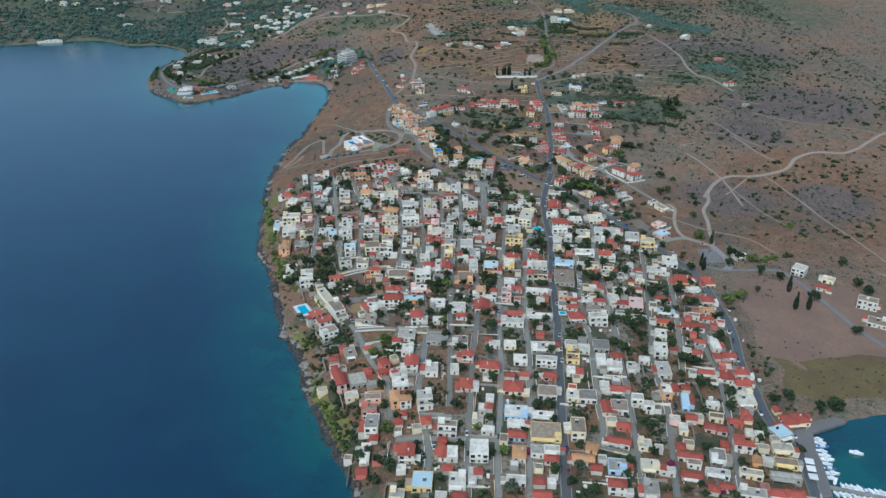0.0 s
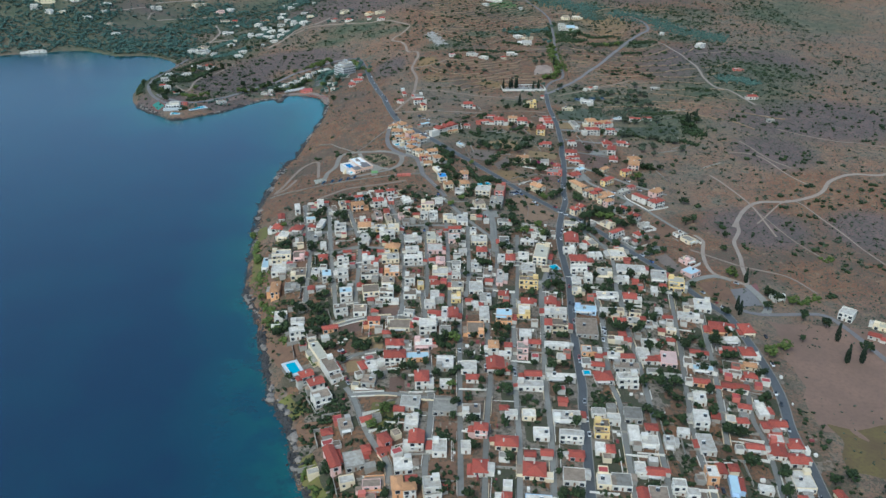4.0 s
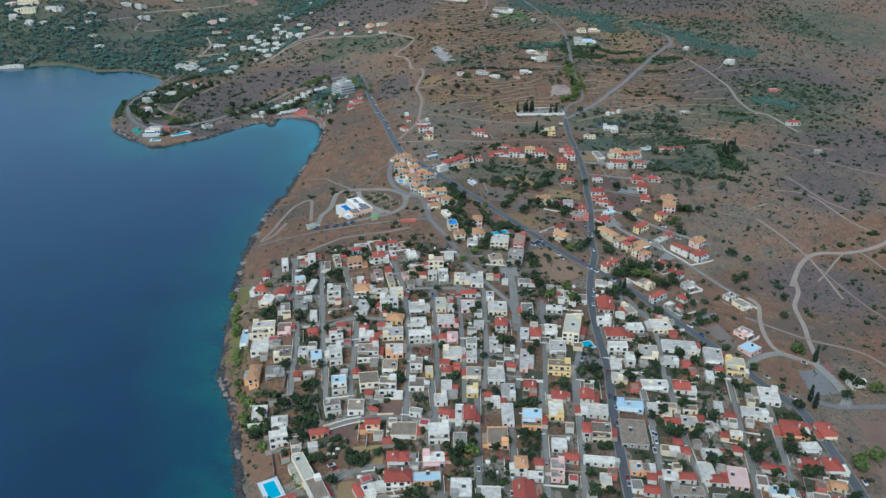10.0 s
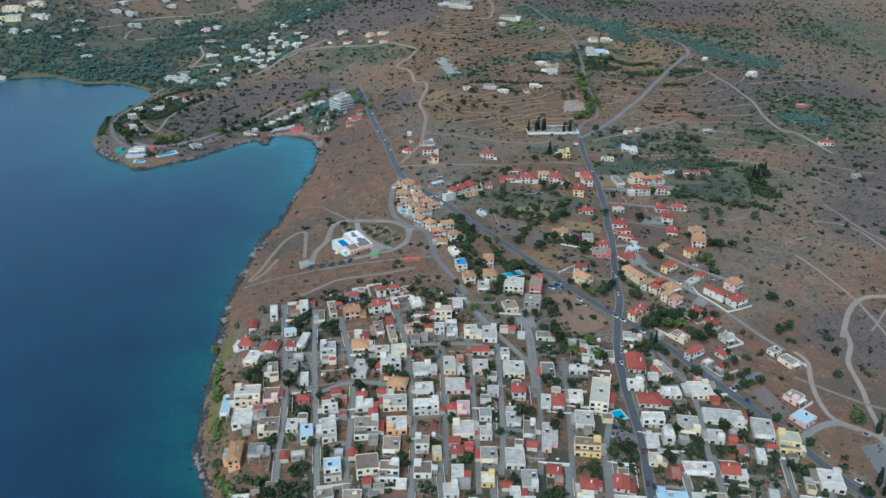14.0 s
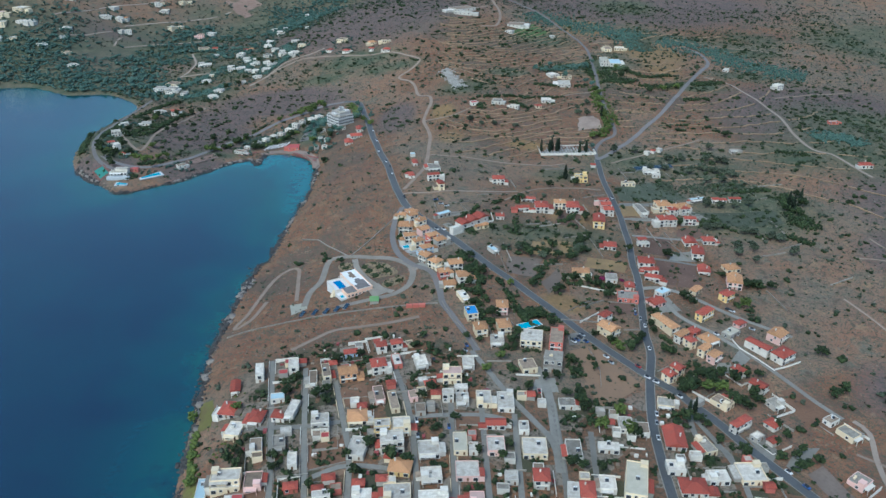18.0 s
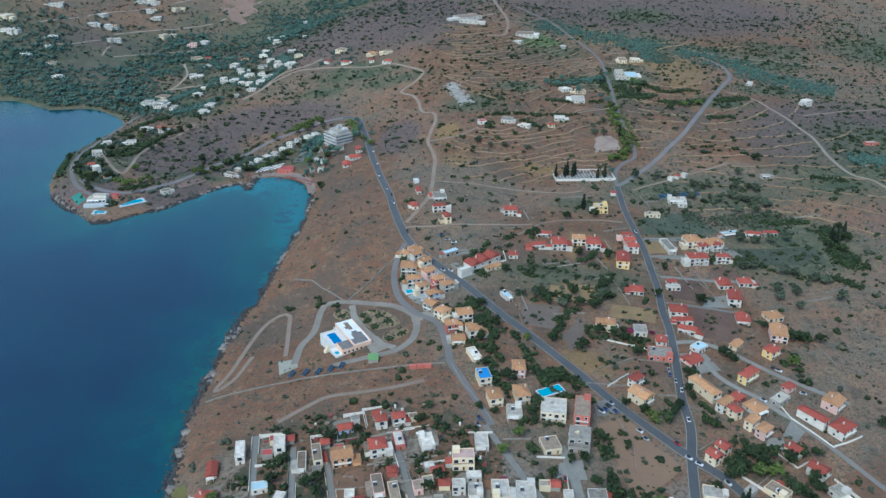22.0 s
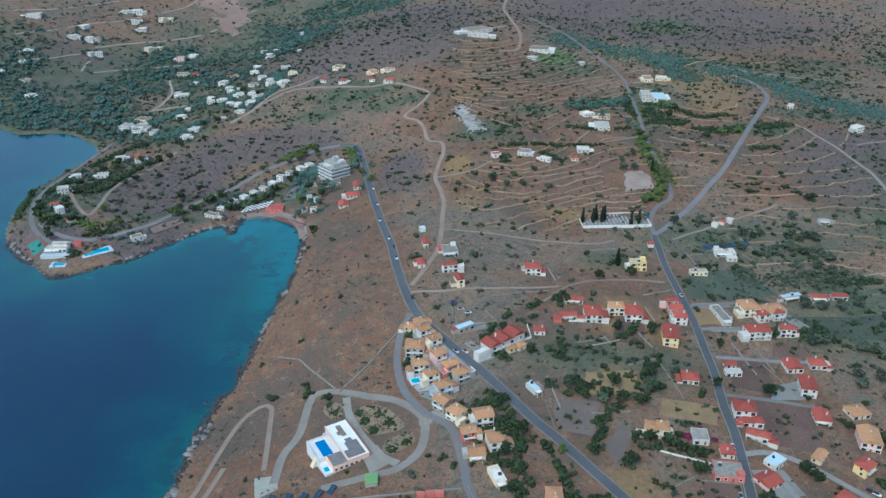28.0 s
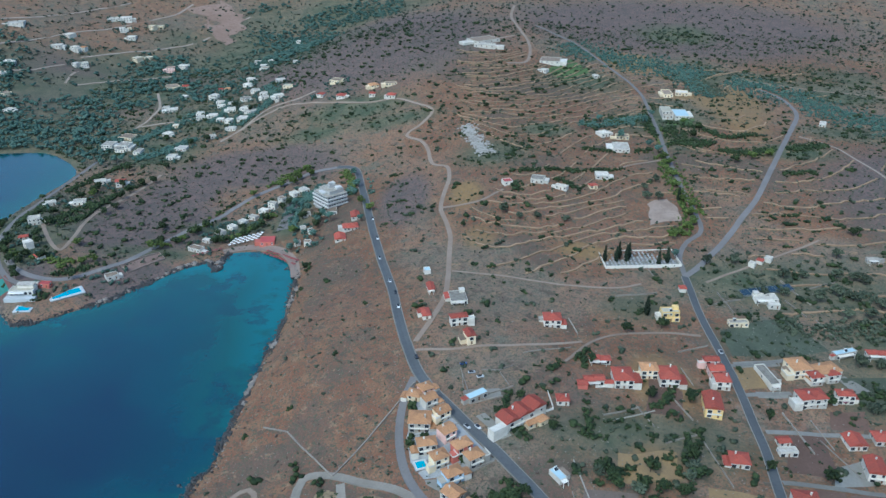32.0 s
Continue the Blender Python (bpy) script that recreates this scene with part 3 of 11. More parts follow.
belt("lime", 5, [(-134, 566), (-120, 548), (-113, 530)])
belt("green", 4, [(26.7, 795.0), (36.0, 799.6), (45.0, 797.3)])
belt("green", 6, [(48.6, 805.9), (52.0, 798.2), (58.1, 791.2)])
belt("green", 7, [(20.8, 774.7), (22.2, 765.5), (23.1, 758.5)])
belt("green", 6, [(24.8, 755.8), (33.6, 758.8), (40.0, 756.7)])
belt("green", 6, [(16.7, 736.0), (19.6, 728.4)])
belt("green", 5, [(34.6, 729.3), (40.0, 724.8), (45.6, 722.9)])
belt("green", 6, [(51.6, 738.1), (59.1, 749.7)])
belt("green", 4, [(123.7, 826.6), (122.4, 808.2), (123.2, 793.0)])
belt("green", 4, [(122.3, 785.1), (126.8, 775.3)])
belt("green", 6, [(188.5, 828.7), (198.1, 825.4)])
belt("green", 7, [(205.0, 864.0), (216.5, 860.0)])
belt("green", 5, [(153.6, 834.4), (160.4, 830.3)])
belt("green", 4, [(187.1, 762.9), (195.3, 759.6)])
belt("green", 5, [(-5.3, 813.5), (2.9, 809.1)])
belt("green", 6, [(6.0, 802.1), (6.7, 785.1)])
belt("green", 5, [(65.6, 853.8), (80.1, 850.1), (101.8, 846.2)])
belt("green", 4, [(79.2, 891.6), (86.6, 911.4), (85.9, 927.3)])
belt("green", 3, [(33.9, 941.9), (34.5, 927.4), (32.6, 918.2)])
belt("green", 3, [(38.3, 921.1), (42.6, 918.2)])

# ---- building blocks ----
def mesh(name, verts, faces, material, smooth=False):
    me = bpy.data.meshes.new(name)
    me.from_pydata(verts, [], faces)
    for m in material if isinstance(material, (list, tuple)) else [material]:
        me.materials.append(m)
    if smooth:
        me.shade_smooth()
    me.update()
    return me


def part(name, me, parent, m=None, label=""):
    o = new(name, me)
    o.parent = parent
    if m is not None:
        o.matrix_local = m
    return tagged(o, label)


def box(v, f, x0, x1, y0, y1, z0, z1):
    """Adds a closed box to lists of corners and faces."""
    k = len(v)
    v += [(x0, y0, z0), (x1, y0, z0), (x1, y1, z0), (x0, y1, z0), (x0, y0, z1), (x1, y0, z1), (x1, y1, z1), (x0, y1, z1)]
    f += [(k, k + 3, k + 2, k + 1), (k + 4, k + 5, k + 6, k + 7), (k, k + 1, k + 5, k + 4), (k + 1, k + 2, k + 6, k + 5), (k + 2, k + 3, k + 7, k + 6), (k + 3, k, k + 4, k + 7)]


def gz(x, y):
    return float(ground_z(np.array([x]), np.array([y]))[0])


# ---- ground: one sheet, fine near the walk and coarse to the horizon ----
def lines_of(lo, fine_lo, fine_hi, hi, step):
    near = np.arange(fine_lo, fine_hi + 0.1, step)
    out = np.geomspace(1, 1 + (hi - fine_hi) / 60, 26)[1:] * 60 - 60 + fine_hi
    back = fine_lo - (np.geomspace(1, 1 + (fine_lo - lo) / 60, 26)[1:] * 60 - 60)
    return np.r_[back[::-1], near, out]


def grid_mesh(name, xs, ys, z, material):
    gx, gy = np.meshgrid(xs, ys)
    nx, ny = len(xs), len(ys)
    me = bpy.data.meshes.new(name)
    me.vertices.add(nx * ny)
    me.vertices.foreach_set("co", np.stack([gx, gy, z(gx, gy)], -1).astype("f").ravel())
    i = (np.arange(ny - 1)[:, None] * nx + np.arange(nx - 1)).ravel()
    loops = np.stack([i, i + 1, i + nx + 1, i + nx], 1)
    me.loops.add(loops.size)
    me.loops.foreach_set("vertex_index", loops.ravel().astype("i"))
    me.polygons.add(len(i))
    me.polygons.foreach_set("loop_start", np.arange(0, loops.size, 4).astype("i"))
    me.materials.append(material)
    me.update(calc_edges=True)
    me.shade_smooth()
    return me, gx, gy


village_ring = [(-75, 330), (-105, 470), (-130, 600), (-150, 730), (-110, 760), (-40, 770), (40, 700), (100, 720), (150, 670), (205, 590), (215, 500), (205, 300), (0, 290)]


def soft_inside(x, y, ring, edge):
    d = to_line(x, y, ring + ring[:1])
    return np.clip(np.where(inside(x, y, ring), d, -d) / edge * 0.5 + 0.5, 0, 1)


def blot(x, y, cx, cy, rx, ry, turn=0.0):
    c, s = math.cos(radians(turn)), math.sin(radians(turn))
    u, v = (x - cx) * c + (y - cy) * s, -(x - cx) * s + (y - cy) * c
    return np.clip(1.6 - 1.6 * np.sqrt((u / rx) ** 2 + (v / ry) ** 2), 0, 1)


gxs, gys = lines_of(-4500, -520, 640, 4500, 5.0), lines_of(-2400, 270, 1760, 4500, 5.0)
ground_me, gx, gy = grid_mesh("ground", gxs, gys, ground_z, ground_material())
ground = tagged(new("ground", ground_me), "dry red-brown hillside soil with scrub and bare plots", "ground", kind="structure")
wave = 0.5 + 0.25 * np.sin(gx / 41 + 2 * np.sin(gy / 63)) + 0.25 * np.sin(gy / 37 + 2 * np.sin(gx / 71))
cover = np.zeros((*gx.shape, 4), "f")
cover[..., 0] = np.maximum(soft_inside(gx, gy, village_ring, 12), 0.3 * blot(gx, gy, 110, 880, 130, 190))
heath = 0.38 * wave
for cx, cy, rx, ry, turn in HEATHS:
    heath = np.maximum(heath, blot(gx, gy, cx, cy, rx, ry, turn))
cover[..., 1] = np.clip(heath, 0, 1)
for cx, cy, rx, ry, turn in STRAW:
    cover[..., 2] = np.maximum(cover[..., 2], np.clip(1.5 * blot(gx, gy, cx, cy, rx, ry, turn), 0, 1) * (0.55 + 0.45 * wave))
rusty = 0 * gx
for cx, cy, rx, ry, turn in RUSTS:
    rusty = np.maximum(rusty, blot(gx, gy, cx, cy, rx, ry, turn))
rusty = np.maximum(rusty, 0.75 * soft_inside(gx, gy, [(-190, 740), (-60, 770), (-58, 960), (-90, 1100), (-135, 1340), (-190, 1200), (-200, 900)], 25))
cover[..., 3] = np.clip(1.3 * rusty + 0.35 * wave, 0, 1)
growth = 0 * gx
for cx, cy, rx, ry, turn in GREENS + WOODS:
    growth = np.maximum(growth, blot(gx, gy, cx, cy, rx, ry, turn))
growth = np.clip(growth * (0.45 + 0.9 * wave) - cover[..., 0], 0, 1)
for q in WOODS:
    growth = np.maximum(growth, np.clip(1.8 * blot(gx, gy, *q), 0, 0.55 + 0.35 * wave))
growth = growth * (1 - 0.8 * cover[..., 2])
ground_me.attributes.new("growth", "FLOAT", "POINT").data.foreach_set("value", growth.astype("f").ravel())
ground_me.color_attributes.new("cover", "FLOAT_COLOR", "POINT").data.foreach_set("color", cover.ravel())

# ---- sea ----
sxs, sys_ = lines_of(-4500, -560, 330, 4500, 7.0), lines_of(-2400, 290, 1560, 4500, 7.0)
sea_me, sx, sy = grid_mesh("sea", sxs, sys_, lambda x, y: 0 * x, sea_material())
sea = tagged(new("sea", sea_me), "calm deep blue sea turning teal along the shore", "sea", kind="structure")
depth = 0.22 + 0.78 * np.clip(-shore(sx, sy) / (68 + 40 * np.clip((sy - 900) / 150, 0, 1)), 0, 1)
depth = np.where(sx > 100, np.clip(depth, 0.2, 0.26), depth) - 0.25 * np.clip((sy - 960) / 150, 0, 1) * np.clip((1330 - sy) / 60, 0, 1) * (sx > -330)
sea_me.attributes.new("depth", "FLOAT", "POINT").data.foreach_set("value", np.clip(depth, 0, 1).astype("f").ravel())


# ---- roads, streets and tracks ----
road_lines = []


def lane(name, material, width, corners, lift=0.28):
    """A paved strip that lies on the ground along a line of corners, with edges a hand high."""
    p = np.array(corners, float)
    q = np.vstack([2 * p[0] - p[1], p, 2 * p[-1] - p[-2]])
    run = []
    for k in range(len(p) - 1):
        a, b, c, d = q[k:k + 4]
        for s in np.linspace(0, 1, max(2, int(np.hypot(*(c - b)) / 4)), endpoint=False):
            run.append(0.5 * (2 * b + (c - a) * s + (2 * a - 5 * b + 4 * c - d) * s * s + (3 * b - a - 3 * c + d) * s ** 3))
    run = np.array(run + [p[-1]])
    t = np.gradient(run, axis=0)
    t /= np.hypot(*t.T)[:, None] + 1e-9
    side = np.stack([-t[:, 1], t[:, 0]], 1)
    road_lines.append((run, width))
    rows = [run + side * width * k for k in (-0.5, -0.25, 0, 0.25, 0.5)]
    zs = [ground_z(r[:, 0], r[:, 1]) for r in rows]
    zc = np.maximum.reduce(zs) * 0.5 + zs[2] * 0.5 + lift
    v, f, n = [], [], len(run)
    for r, z in zip(rows, zs):
        v += [(*xy, zz) for xy, zz in zip(r, np.maximum(z + lift, zc - 0.3))]
    for r, z in ((rows[0], zs[0]), (rows[4], zs[4])):
        v += [(*xy, zz - 0.6) for xy, zz in zip(r, z)]
    for k in range(4):
        f += [(k * n + i, k * n + i + 1, (k + 1) * n + i + 1, (k + 1) * n + i) for i in range(n - 1)]
    f += [(5 * n + i, 5 * n + i + 1, i + 1, i) for i in range(n - 1)] + [(4 * n + i, 4 * n + i + 1, 6 * n + i + 1, 6 * n + i) for i in range(n - 1)]
    words = {"road": "grey asphalt road between the plots", "street": "narrow grey concrete village street", "track": "pale gravel track over dry ground"}[name]
    return tagged(new(name, mesh(name, v, f, material)), words, name, kind="structure")


lane("road", concrete, 7.0, [(-164, 1374.1), (-149.6, 1370), (-140.3, 1356.6), (-131.3, 1312.1), (-113.2, 1217.2), (-98.2, 1143.5), (-83.8, 1078.9), (-76.1, 1036.1), (-68.5, 1002), (-59, 972), (-39.7, 940.3), (-22.1, 915.1), (-5.2, 889.9), (9.8, 866.2), (24.5, 847.5), (39.5, 826.3), (52.3, 808.2), (63.5, 790.5), (74.5, 774.5), (94.6, 749), (106, 735), (116.5, 724.6), (124.5, 711), (135.2, 694.1), (144.4, 675.4), (165.3, 639.9), (178.7, 618.4), (187.9, 599.2), (199.7, 580.2), (205.8, 567.6), (208.3, 517.6), (206.9, 478), (200.3, 442.7), (199.2, 412.1), (197.3, 386.9), (199.9, 366.5), (204.5, 355.3), (202.6, 336.5), (199.4, 318.1)], 0.12)
lane("road", concrete, 5.9, [(64.4, 306.3), (66.3, 327), (68.2, 348.7), (70.7, 377.8), (74.6, 417), (77.5, 448.7), (79.9, 465.7), (81.2, 486.7), (82.4, 509), (84.9, 539.6), (87.8, 568.8), (91.4, 601.3), (91.7, 629.4), (92.7, 660.4), (95.7, 695.1), (103, 732.6), (110.4, 763), (111.9, 787.3), (115.2, 809.3), (118.7, 833.2), (121.7, 858.8), (122.7, 883.8), (127.3, 917.3), (128.7, 946.3), (130, 977.3), (129.1, 1010.8), (127.9, 1049.1), (129.4, 1084.6), (130.4, 1101.1)], 0.12)
lane("road", asphalt, 5.6, [(-164, 1374.1), (-149.6, 1370), (-140.3, 1356.6), (-131.3, 1312.1), (-113.2, 1217.2), (-98.2, 1143.5), (-83.8, 1078.9), (-76.1, 1036.1), (-68.5, 1002), (-59, 972), (-39.7, 940.3), (-22.1, 915.1), (-5.2, 889.9), (9.8, 866.2), (24.5, 847.5), (39.5, 826.3), (52.3, 808.2), (63.5, 790.5), (74.5, 774.5), (94.6, 749), (106, 735), (116.5, 724.6), (124.5, 711), (135.2, 694.1), (144.4, 675.4), (165.3, 639.9), (178.7, 618.4), (187.9, 599.2), (199.7, 580.2), (205.8, 567.6), (208.3, 517.6), (206.9, 478), (200.3, 442.7), (199.2, 412.1), (197.3, 386.9), (199.9, 366.5), (204.5, 355.3), (202.6, 336.5), (199.4, 318.1)])
lane("road", asphalt, 4.9, [(64.4, 306.3), (66.3, 327), (68.2, 348.7), (70.7, 377.8), (74.6, 417), (77.5, 448.7), (79.9, 465.7), (81.2, 486.7), (82.4, 509), (84.9, 539.6), (87.8, 568.8), (91.4, 601.3), (91.7, 629.4), (92.7, 660.4), (95.7, 695.1), (103, 732.6), (110.4, 763), (111.9, 787.3), (115.2, 809.3), (118.7, 833.2), (121.7, 858.8), (122.7, 883.8), (127.3, 917.3), (128.7, 946.3), (130, 977.3), (129.1, 1010.8), (127.9, 1049.1), (129.4, 1084.6), (130.4, 1101.1)])
lane("road", asphalt_pale, 4.8, [(130.4, 1101.1), (146.3, 1117.5), (173.8, 1153.4), (197.4, 1187.5), (223.7, 1225.9), (263.3, 1298), (303.5, 1371.8), (342.1, 1447.9), (350.1, 1485.8), (346.8, 1522.6), (333.6, 1544.3)])
lane("road", asphalt_pale, 3.8, [(130.4, 1101.1), (134, 1131), (144.3, 1151.6), (160.6, 1170.8), (164.1, 1198.7), (164, 1251), (166.9, 1306.9), (173.4, 1376.3), (178.8, 1450.5), (180.6, 1516.2), (171.6, 1566.9), (158.1, 1613.5), (134, 1681), (103.5, 1723.7), (77, 1760.8)])
lane("road", asphalt_pale, 5, [(-164, 1374.1), (-185.8, 1370.1), (-206.8, 1352.4), (-231.3, 1327.9), (-248.2, 1301.9), (-262.2, 1270.5), (-280.6, 1242.4), (-298.6, 1204.1), (-311.3, 1172.3), (-330, 1149.2), (-349.3, 1131.3), (-372, 1132.4), (-389.4, 1140.8), (-405.6, 1156.7)])
lane("road", asphalt_pale, 4.4, [(-375.6, 1120.7), (-393.6, 1131.3), (-415.1, 1159.4), (-436.2, 1209.1), (-445, 1256.3), (-443.7, 1291.1), (-445.6, 1336.1), (-445.1, 1379.3), (-442, 1419.9)])
lane("road", asphalt_pale, 4.6, [(-62.3, 970.3), (-67.7, 949.7), (-68.4, 923.5), (-62.9, 895.7), (-49, 870.9), (-34.7, 857.7), (-28.5, 833), (-25.7, 812.2), (-20.2, 797.7), (-13.2, 779.5), (-6.7, 763), (-3.1, 751.4)])
lane("road", concrete, 3.6, [(-7, 751), (2, 732), (14, 707), (26.5, 685.5), (34.5, 671), (37, 655)])
lane("road", concrete, 5.2, [(37, 645), (37.5, 675), (38, 702), (36.5, 724), (33, 738)])
lane("road", concrete, 4.4, [(184.5, 612.6), (195.2, 623.7), (213.3, 633.2), (226, 629.5)])
lane("road", concrete, 6, [(237, 624), (241.9, 604), (240.5, 588), (234, 579)])
lane("road", asphalt_pale, 4.2, [(215, 584.6), (230.1, 579.5), (256.5, 580.8), (279.4, 579.2), (288.7, 556), (295.7, 520.3), (302.1, 488), (310.7, 465.9)])
lane("track", earth_track, 3.4, [(-421.2, 1249.6), (-405, 1219.9), (-384.4, 1189.2), (-370.8, 1178.1), (-371.5, 1203.5), (-379, 1254.8), (-372.2, 1290.4), (-360.8, 1334.9), (-354.4, 1376.1)])
lane("track", earth_track, 3.8, [(-63.2, 1003.4), (-55, 1023.5), (-46.3, 1052.9), (-43.6, 1086.6), (-43.1, 1125.4), (-42.5, 1153.5), (-45.9, 1181.2), (-51.1, 1208.4), (-49.1, 1237.2), (-44.4, 1272.9), (-47.4, 1302.3), (-61.5, 1320.2), (-67.3, 1361.4), (-75.4, 1386.5), (-91.5, 1407), (-76.9, 1425.3), (-65.1, 1452.5), (-85.4, 1476.6), (-109.4, 1494.2), (-150, 1498.5), (-208, 1522.5), (-251.7, 1530.5), (-281.8, 1505), (-297.2, 1481.6), (-312.9, 1463.2)])
lane("track", earth_track, 3, [(-50.2, 1210.2), (-31.8, 1208.9), (-17.3, 1211), (2.8, 1227.4)])
lane("track", earth_track, 2.1, [(-62.8, 994.5), (-40.2, 993.1), (-19.4, 996.7), (12.6, 1002.9), (42.3, 1012.3)])
lane("track", earth_track, 4.2, [(25, 1576.3), (49.7, 1592.1), (58, 1625.8), (59.2, 1670.3), (51.8, 1730.8), (44.6, 1810), (53.3, 1882.3)])
lane("track", earth_track, 3.4, [(17.2, 1674.7), (41.5, 1695.1)])
lane("track", gravel, 4.2, [(-761.8, 1843.9), (-723, 1875), (-688, 1919), (-638, 1987), (-611, 2022)])
lane("track", gravel, 3.8, [(-727, 1766), (-693, 1803), (-651, 1869), (-612, 1910), (-574, 1963), (-538, 2006), (-517, 2062)])
lane("track", gravel, 4.2, [(-617, 1799), (-571, 1839), (-511, 1880), (-468, 1928), (-444, 1986), (-413, 2031), (-397, 2053)])
lane("track", gravel, 3.8, [(-693.2, 1704), (-658.2, 1731.6), (-628.8, 1767.9)])
lane("track", gravel, 3.8, [(-592, 1711), (-536, 1741), (-457, 1760)])
lane("track", gravel, 3.4, [(-606.3, 1711.3), (-609.5, 1749.4), (-597.3, 1782.2)])
lane("track", gravel, 3.4, [(-460, 1678), (-434, 1608), (-432.5, 1562), (-439, 1528)])
lane("track", gravel, 3, [(-438, 1536), (-389, 1544), (-361, 1549)])
lane("track", earth_track, 3.1, [(-135, 840.8), (-140.7, 880.2), (-144.2, 901.8), (-152.3, 904.9), (-161.5, 890.6), (-166.1, 860.9), (-169.3, 830.3), (-174, 814.5), (-173.8, 810.2), (-169.9, 811.6), (-163.4, 821.8), (-159.1, 848.1)])
drive_gravel = plain("drive_gravel", (0.3, 0.272, 0.23), (0.22, 0.195, 0.16), coarse=0.1, fine=1.0, vary=0.7, rough=0.95)
lane("track", drive_gravel, 4.9, [(-126.7, 827.7), (-126.4, 852.5), (-120.6, 869.6), (-119.8, 898.4), (-115.2, 906.4), (-101.3, 903.1), (-85.1, 893.9), (-65.9, 885), (-52.6, 871.5), (-48.6, 859.1), (-51.2, 840.2), (-62.1, 827.9), (-74.9, 824.7), (-87.6, 821.5), (-100.2, 818.5)])
lane("track", gravel, 4.2, [(-52.2, 862.6), (-45.3, 864.4)])
lane("track", drive_gravel, 4.6, [(-97, 896), (-93.6, 880), (-85.5, 862), (-78, 849), (-71, 839), (-62, 832)])
lane("track", earth_track, 3.4, [(-123.5, 761.8), (-108.5, 774.7), (-97.8, 782.3), (-77, 784), (-59.3, 786.9), (-41.5, 793)])
lane("track", gravel, 3.8, [(258.8, 725.6), (280.4, 761.8), (300.3, 778.9), (331.1, 781.8), (365.9, 795.9), (386, 818.4), (416.7, 833.4), (448.7, 834.6), (489.8, 868.8), (520.7, 895.2)])
lane("track", earth_track, 1.5, [(283.9, 735.3), (332, 784.3), (351.8, 741.1), (362.2, 684.4), (371.8, 636.1), (376.6, 597.4)])
lane("track", earth_track, 1.3, [(293.3, 756), (305, 705.6), (319.4, 670.6)])
lane("track", earth_track, 1.5, [(304.3, 900.1), (332, 883.2), (346.7, 830.6), (359.2, 812.3)])
lane("track", gravel, 3.2, [(217, 705), (221.5, 694.7), (215, 671.5), (212, 652), (214.3, 636.8), (227, 630.2), (236, 624.2)])
lane("track", gravel, 3.2, [(313.8, 1369.6), (340.9, 1347), (353.7, 1297.5), (364, 1235.2), (360.5, 1180.8), (362, 1134.7), (378, 1114.4), (386.8, 1087), (393.1, 1057.9)])
lane("track", earth_track, 2.4, [(383.2, 1300.1), (427.8, 1322.5), (493.7, 1341.1)])
lane("track", earth_track, 2, [(271.3, 842), (281.5, 808.3), (291.3, 767.8), (292.5, 709.7)])
lane("track", earth_track, 2, [(331.2, 932), (336.9, 897.1), (342.5, 865.5), (355.7, 844.4)])
lane("track", earth_track, 2, [(-40.8, 1095.9), (-0, 1089), (40.5, 1085.3), (72.6, 1083.2), (96.2, 1090.2)])
lane("track", earth_track, 2, [(111.6, 1284.8), (135.9, 1300.4), (165.3, 1311.7)])
lane("track", earth_track, 2, [(28.4, 987.7), (53.8, 1016.6), (88.4, 1025.9), (121.6, 1025.7)])
lane("track", earth_track, 2, [(144, 1094), (186.6, 1119.9), (250.9, 1156.9)])
lane("track", earth_track, 2, [(205.4, 675.8), (239.9, 654.6), (274.7, 640.1), (288.3, 612.7)])
lane("track", earth_track, 2, [(387.2, 967.6), (421.7, 929.1), (469.6, 912.4), (515.7, 885.1)])
lane("track", earth_track, 2, [(309, 1592.4), (349.1, 1572.4), (389.2, 1557.2), (452.5, 1546.5), (524.6, 1530)])
lane("track", gravel, 2.6, [(-312, 1460), (-290, 1497), (-269, 1536), (-238, 1543), (-214, 1555)])
lane("track", gravel, 3.4, [(265.5, 738.5), (260.9, 717.6), (250, 697), (247.6, 681.9), (246, 667.5), (242.3, 651.2), (240, 634), (236, 622)])
lane("street", street_grey, 3.1, [(-8.9, 308.6), (-7.2, 341.7), (-13.6, 386.7), (-13.2, 408.8), (-11.5, 443.2), (-13, 471.7), (-16.9, 537.7), (-20.3, 575.8)])
lane("street", street_grey, 3.1, [(4.7, 376.4), (4.9, 408.7), (6, 501.8), (7.3, 576)])
lane("street", street_grey, 3.1, [(13.5, 307.2), (15.6, 357.8), (18.7, 409.5), (21.5, 444), (24.3, 471.4), (25, 527.5), (25.8, 577.5)])
lane("street", street_grey, 3.1, [(29.7, 306.6), (30.7, 339.8), (34.5, 376.9), (37.5, 415), (39.8, 479.8), (46.8, 580.6)])
lane("street", street_grey, 3.1, [(45.3, 306.3), (55.1, 412.1), (58.8, 481.7), (69.1, 584.5)])
lane("street", street_grey, 3.1, [(87.5, 344.7), (92.4, 358.7), (93.2, 378.5), (96.5, 414.2), (100.1, 451.5), (98.8, 480.1), (105.4, 531.1), (109, 591.3)])
lane("street", street_grey, 3.1, [(104.4, 307.5), (107.9, 337.1), (110.9, 369.7), (115.4, 416.4), (121.3, 492.1), (122.7, 534.8), (128.6, 594.8)])
lane("street", street_grey, 3.1, [(122.2, 308.6), (128.2, 343.4), (135.1, 383.3), (137.1, 420.1), (146.1, 474.1), (155.6, 524.3), (168.9, 603)])
lane("street", street_grey, 3.1, [(157.2, 311.6), (164.9, 348.2), (173.9, 390.7), (179.7, 428.5), (180.1, 452.5), (191.7, 498.4)])
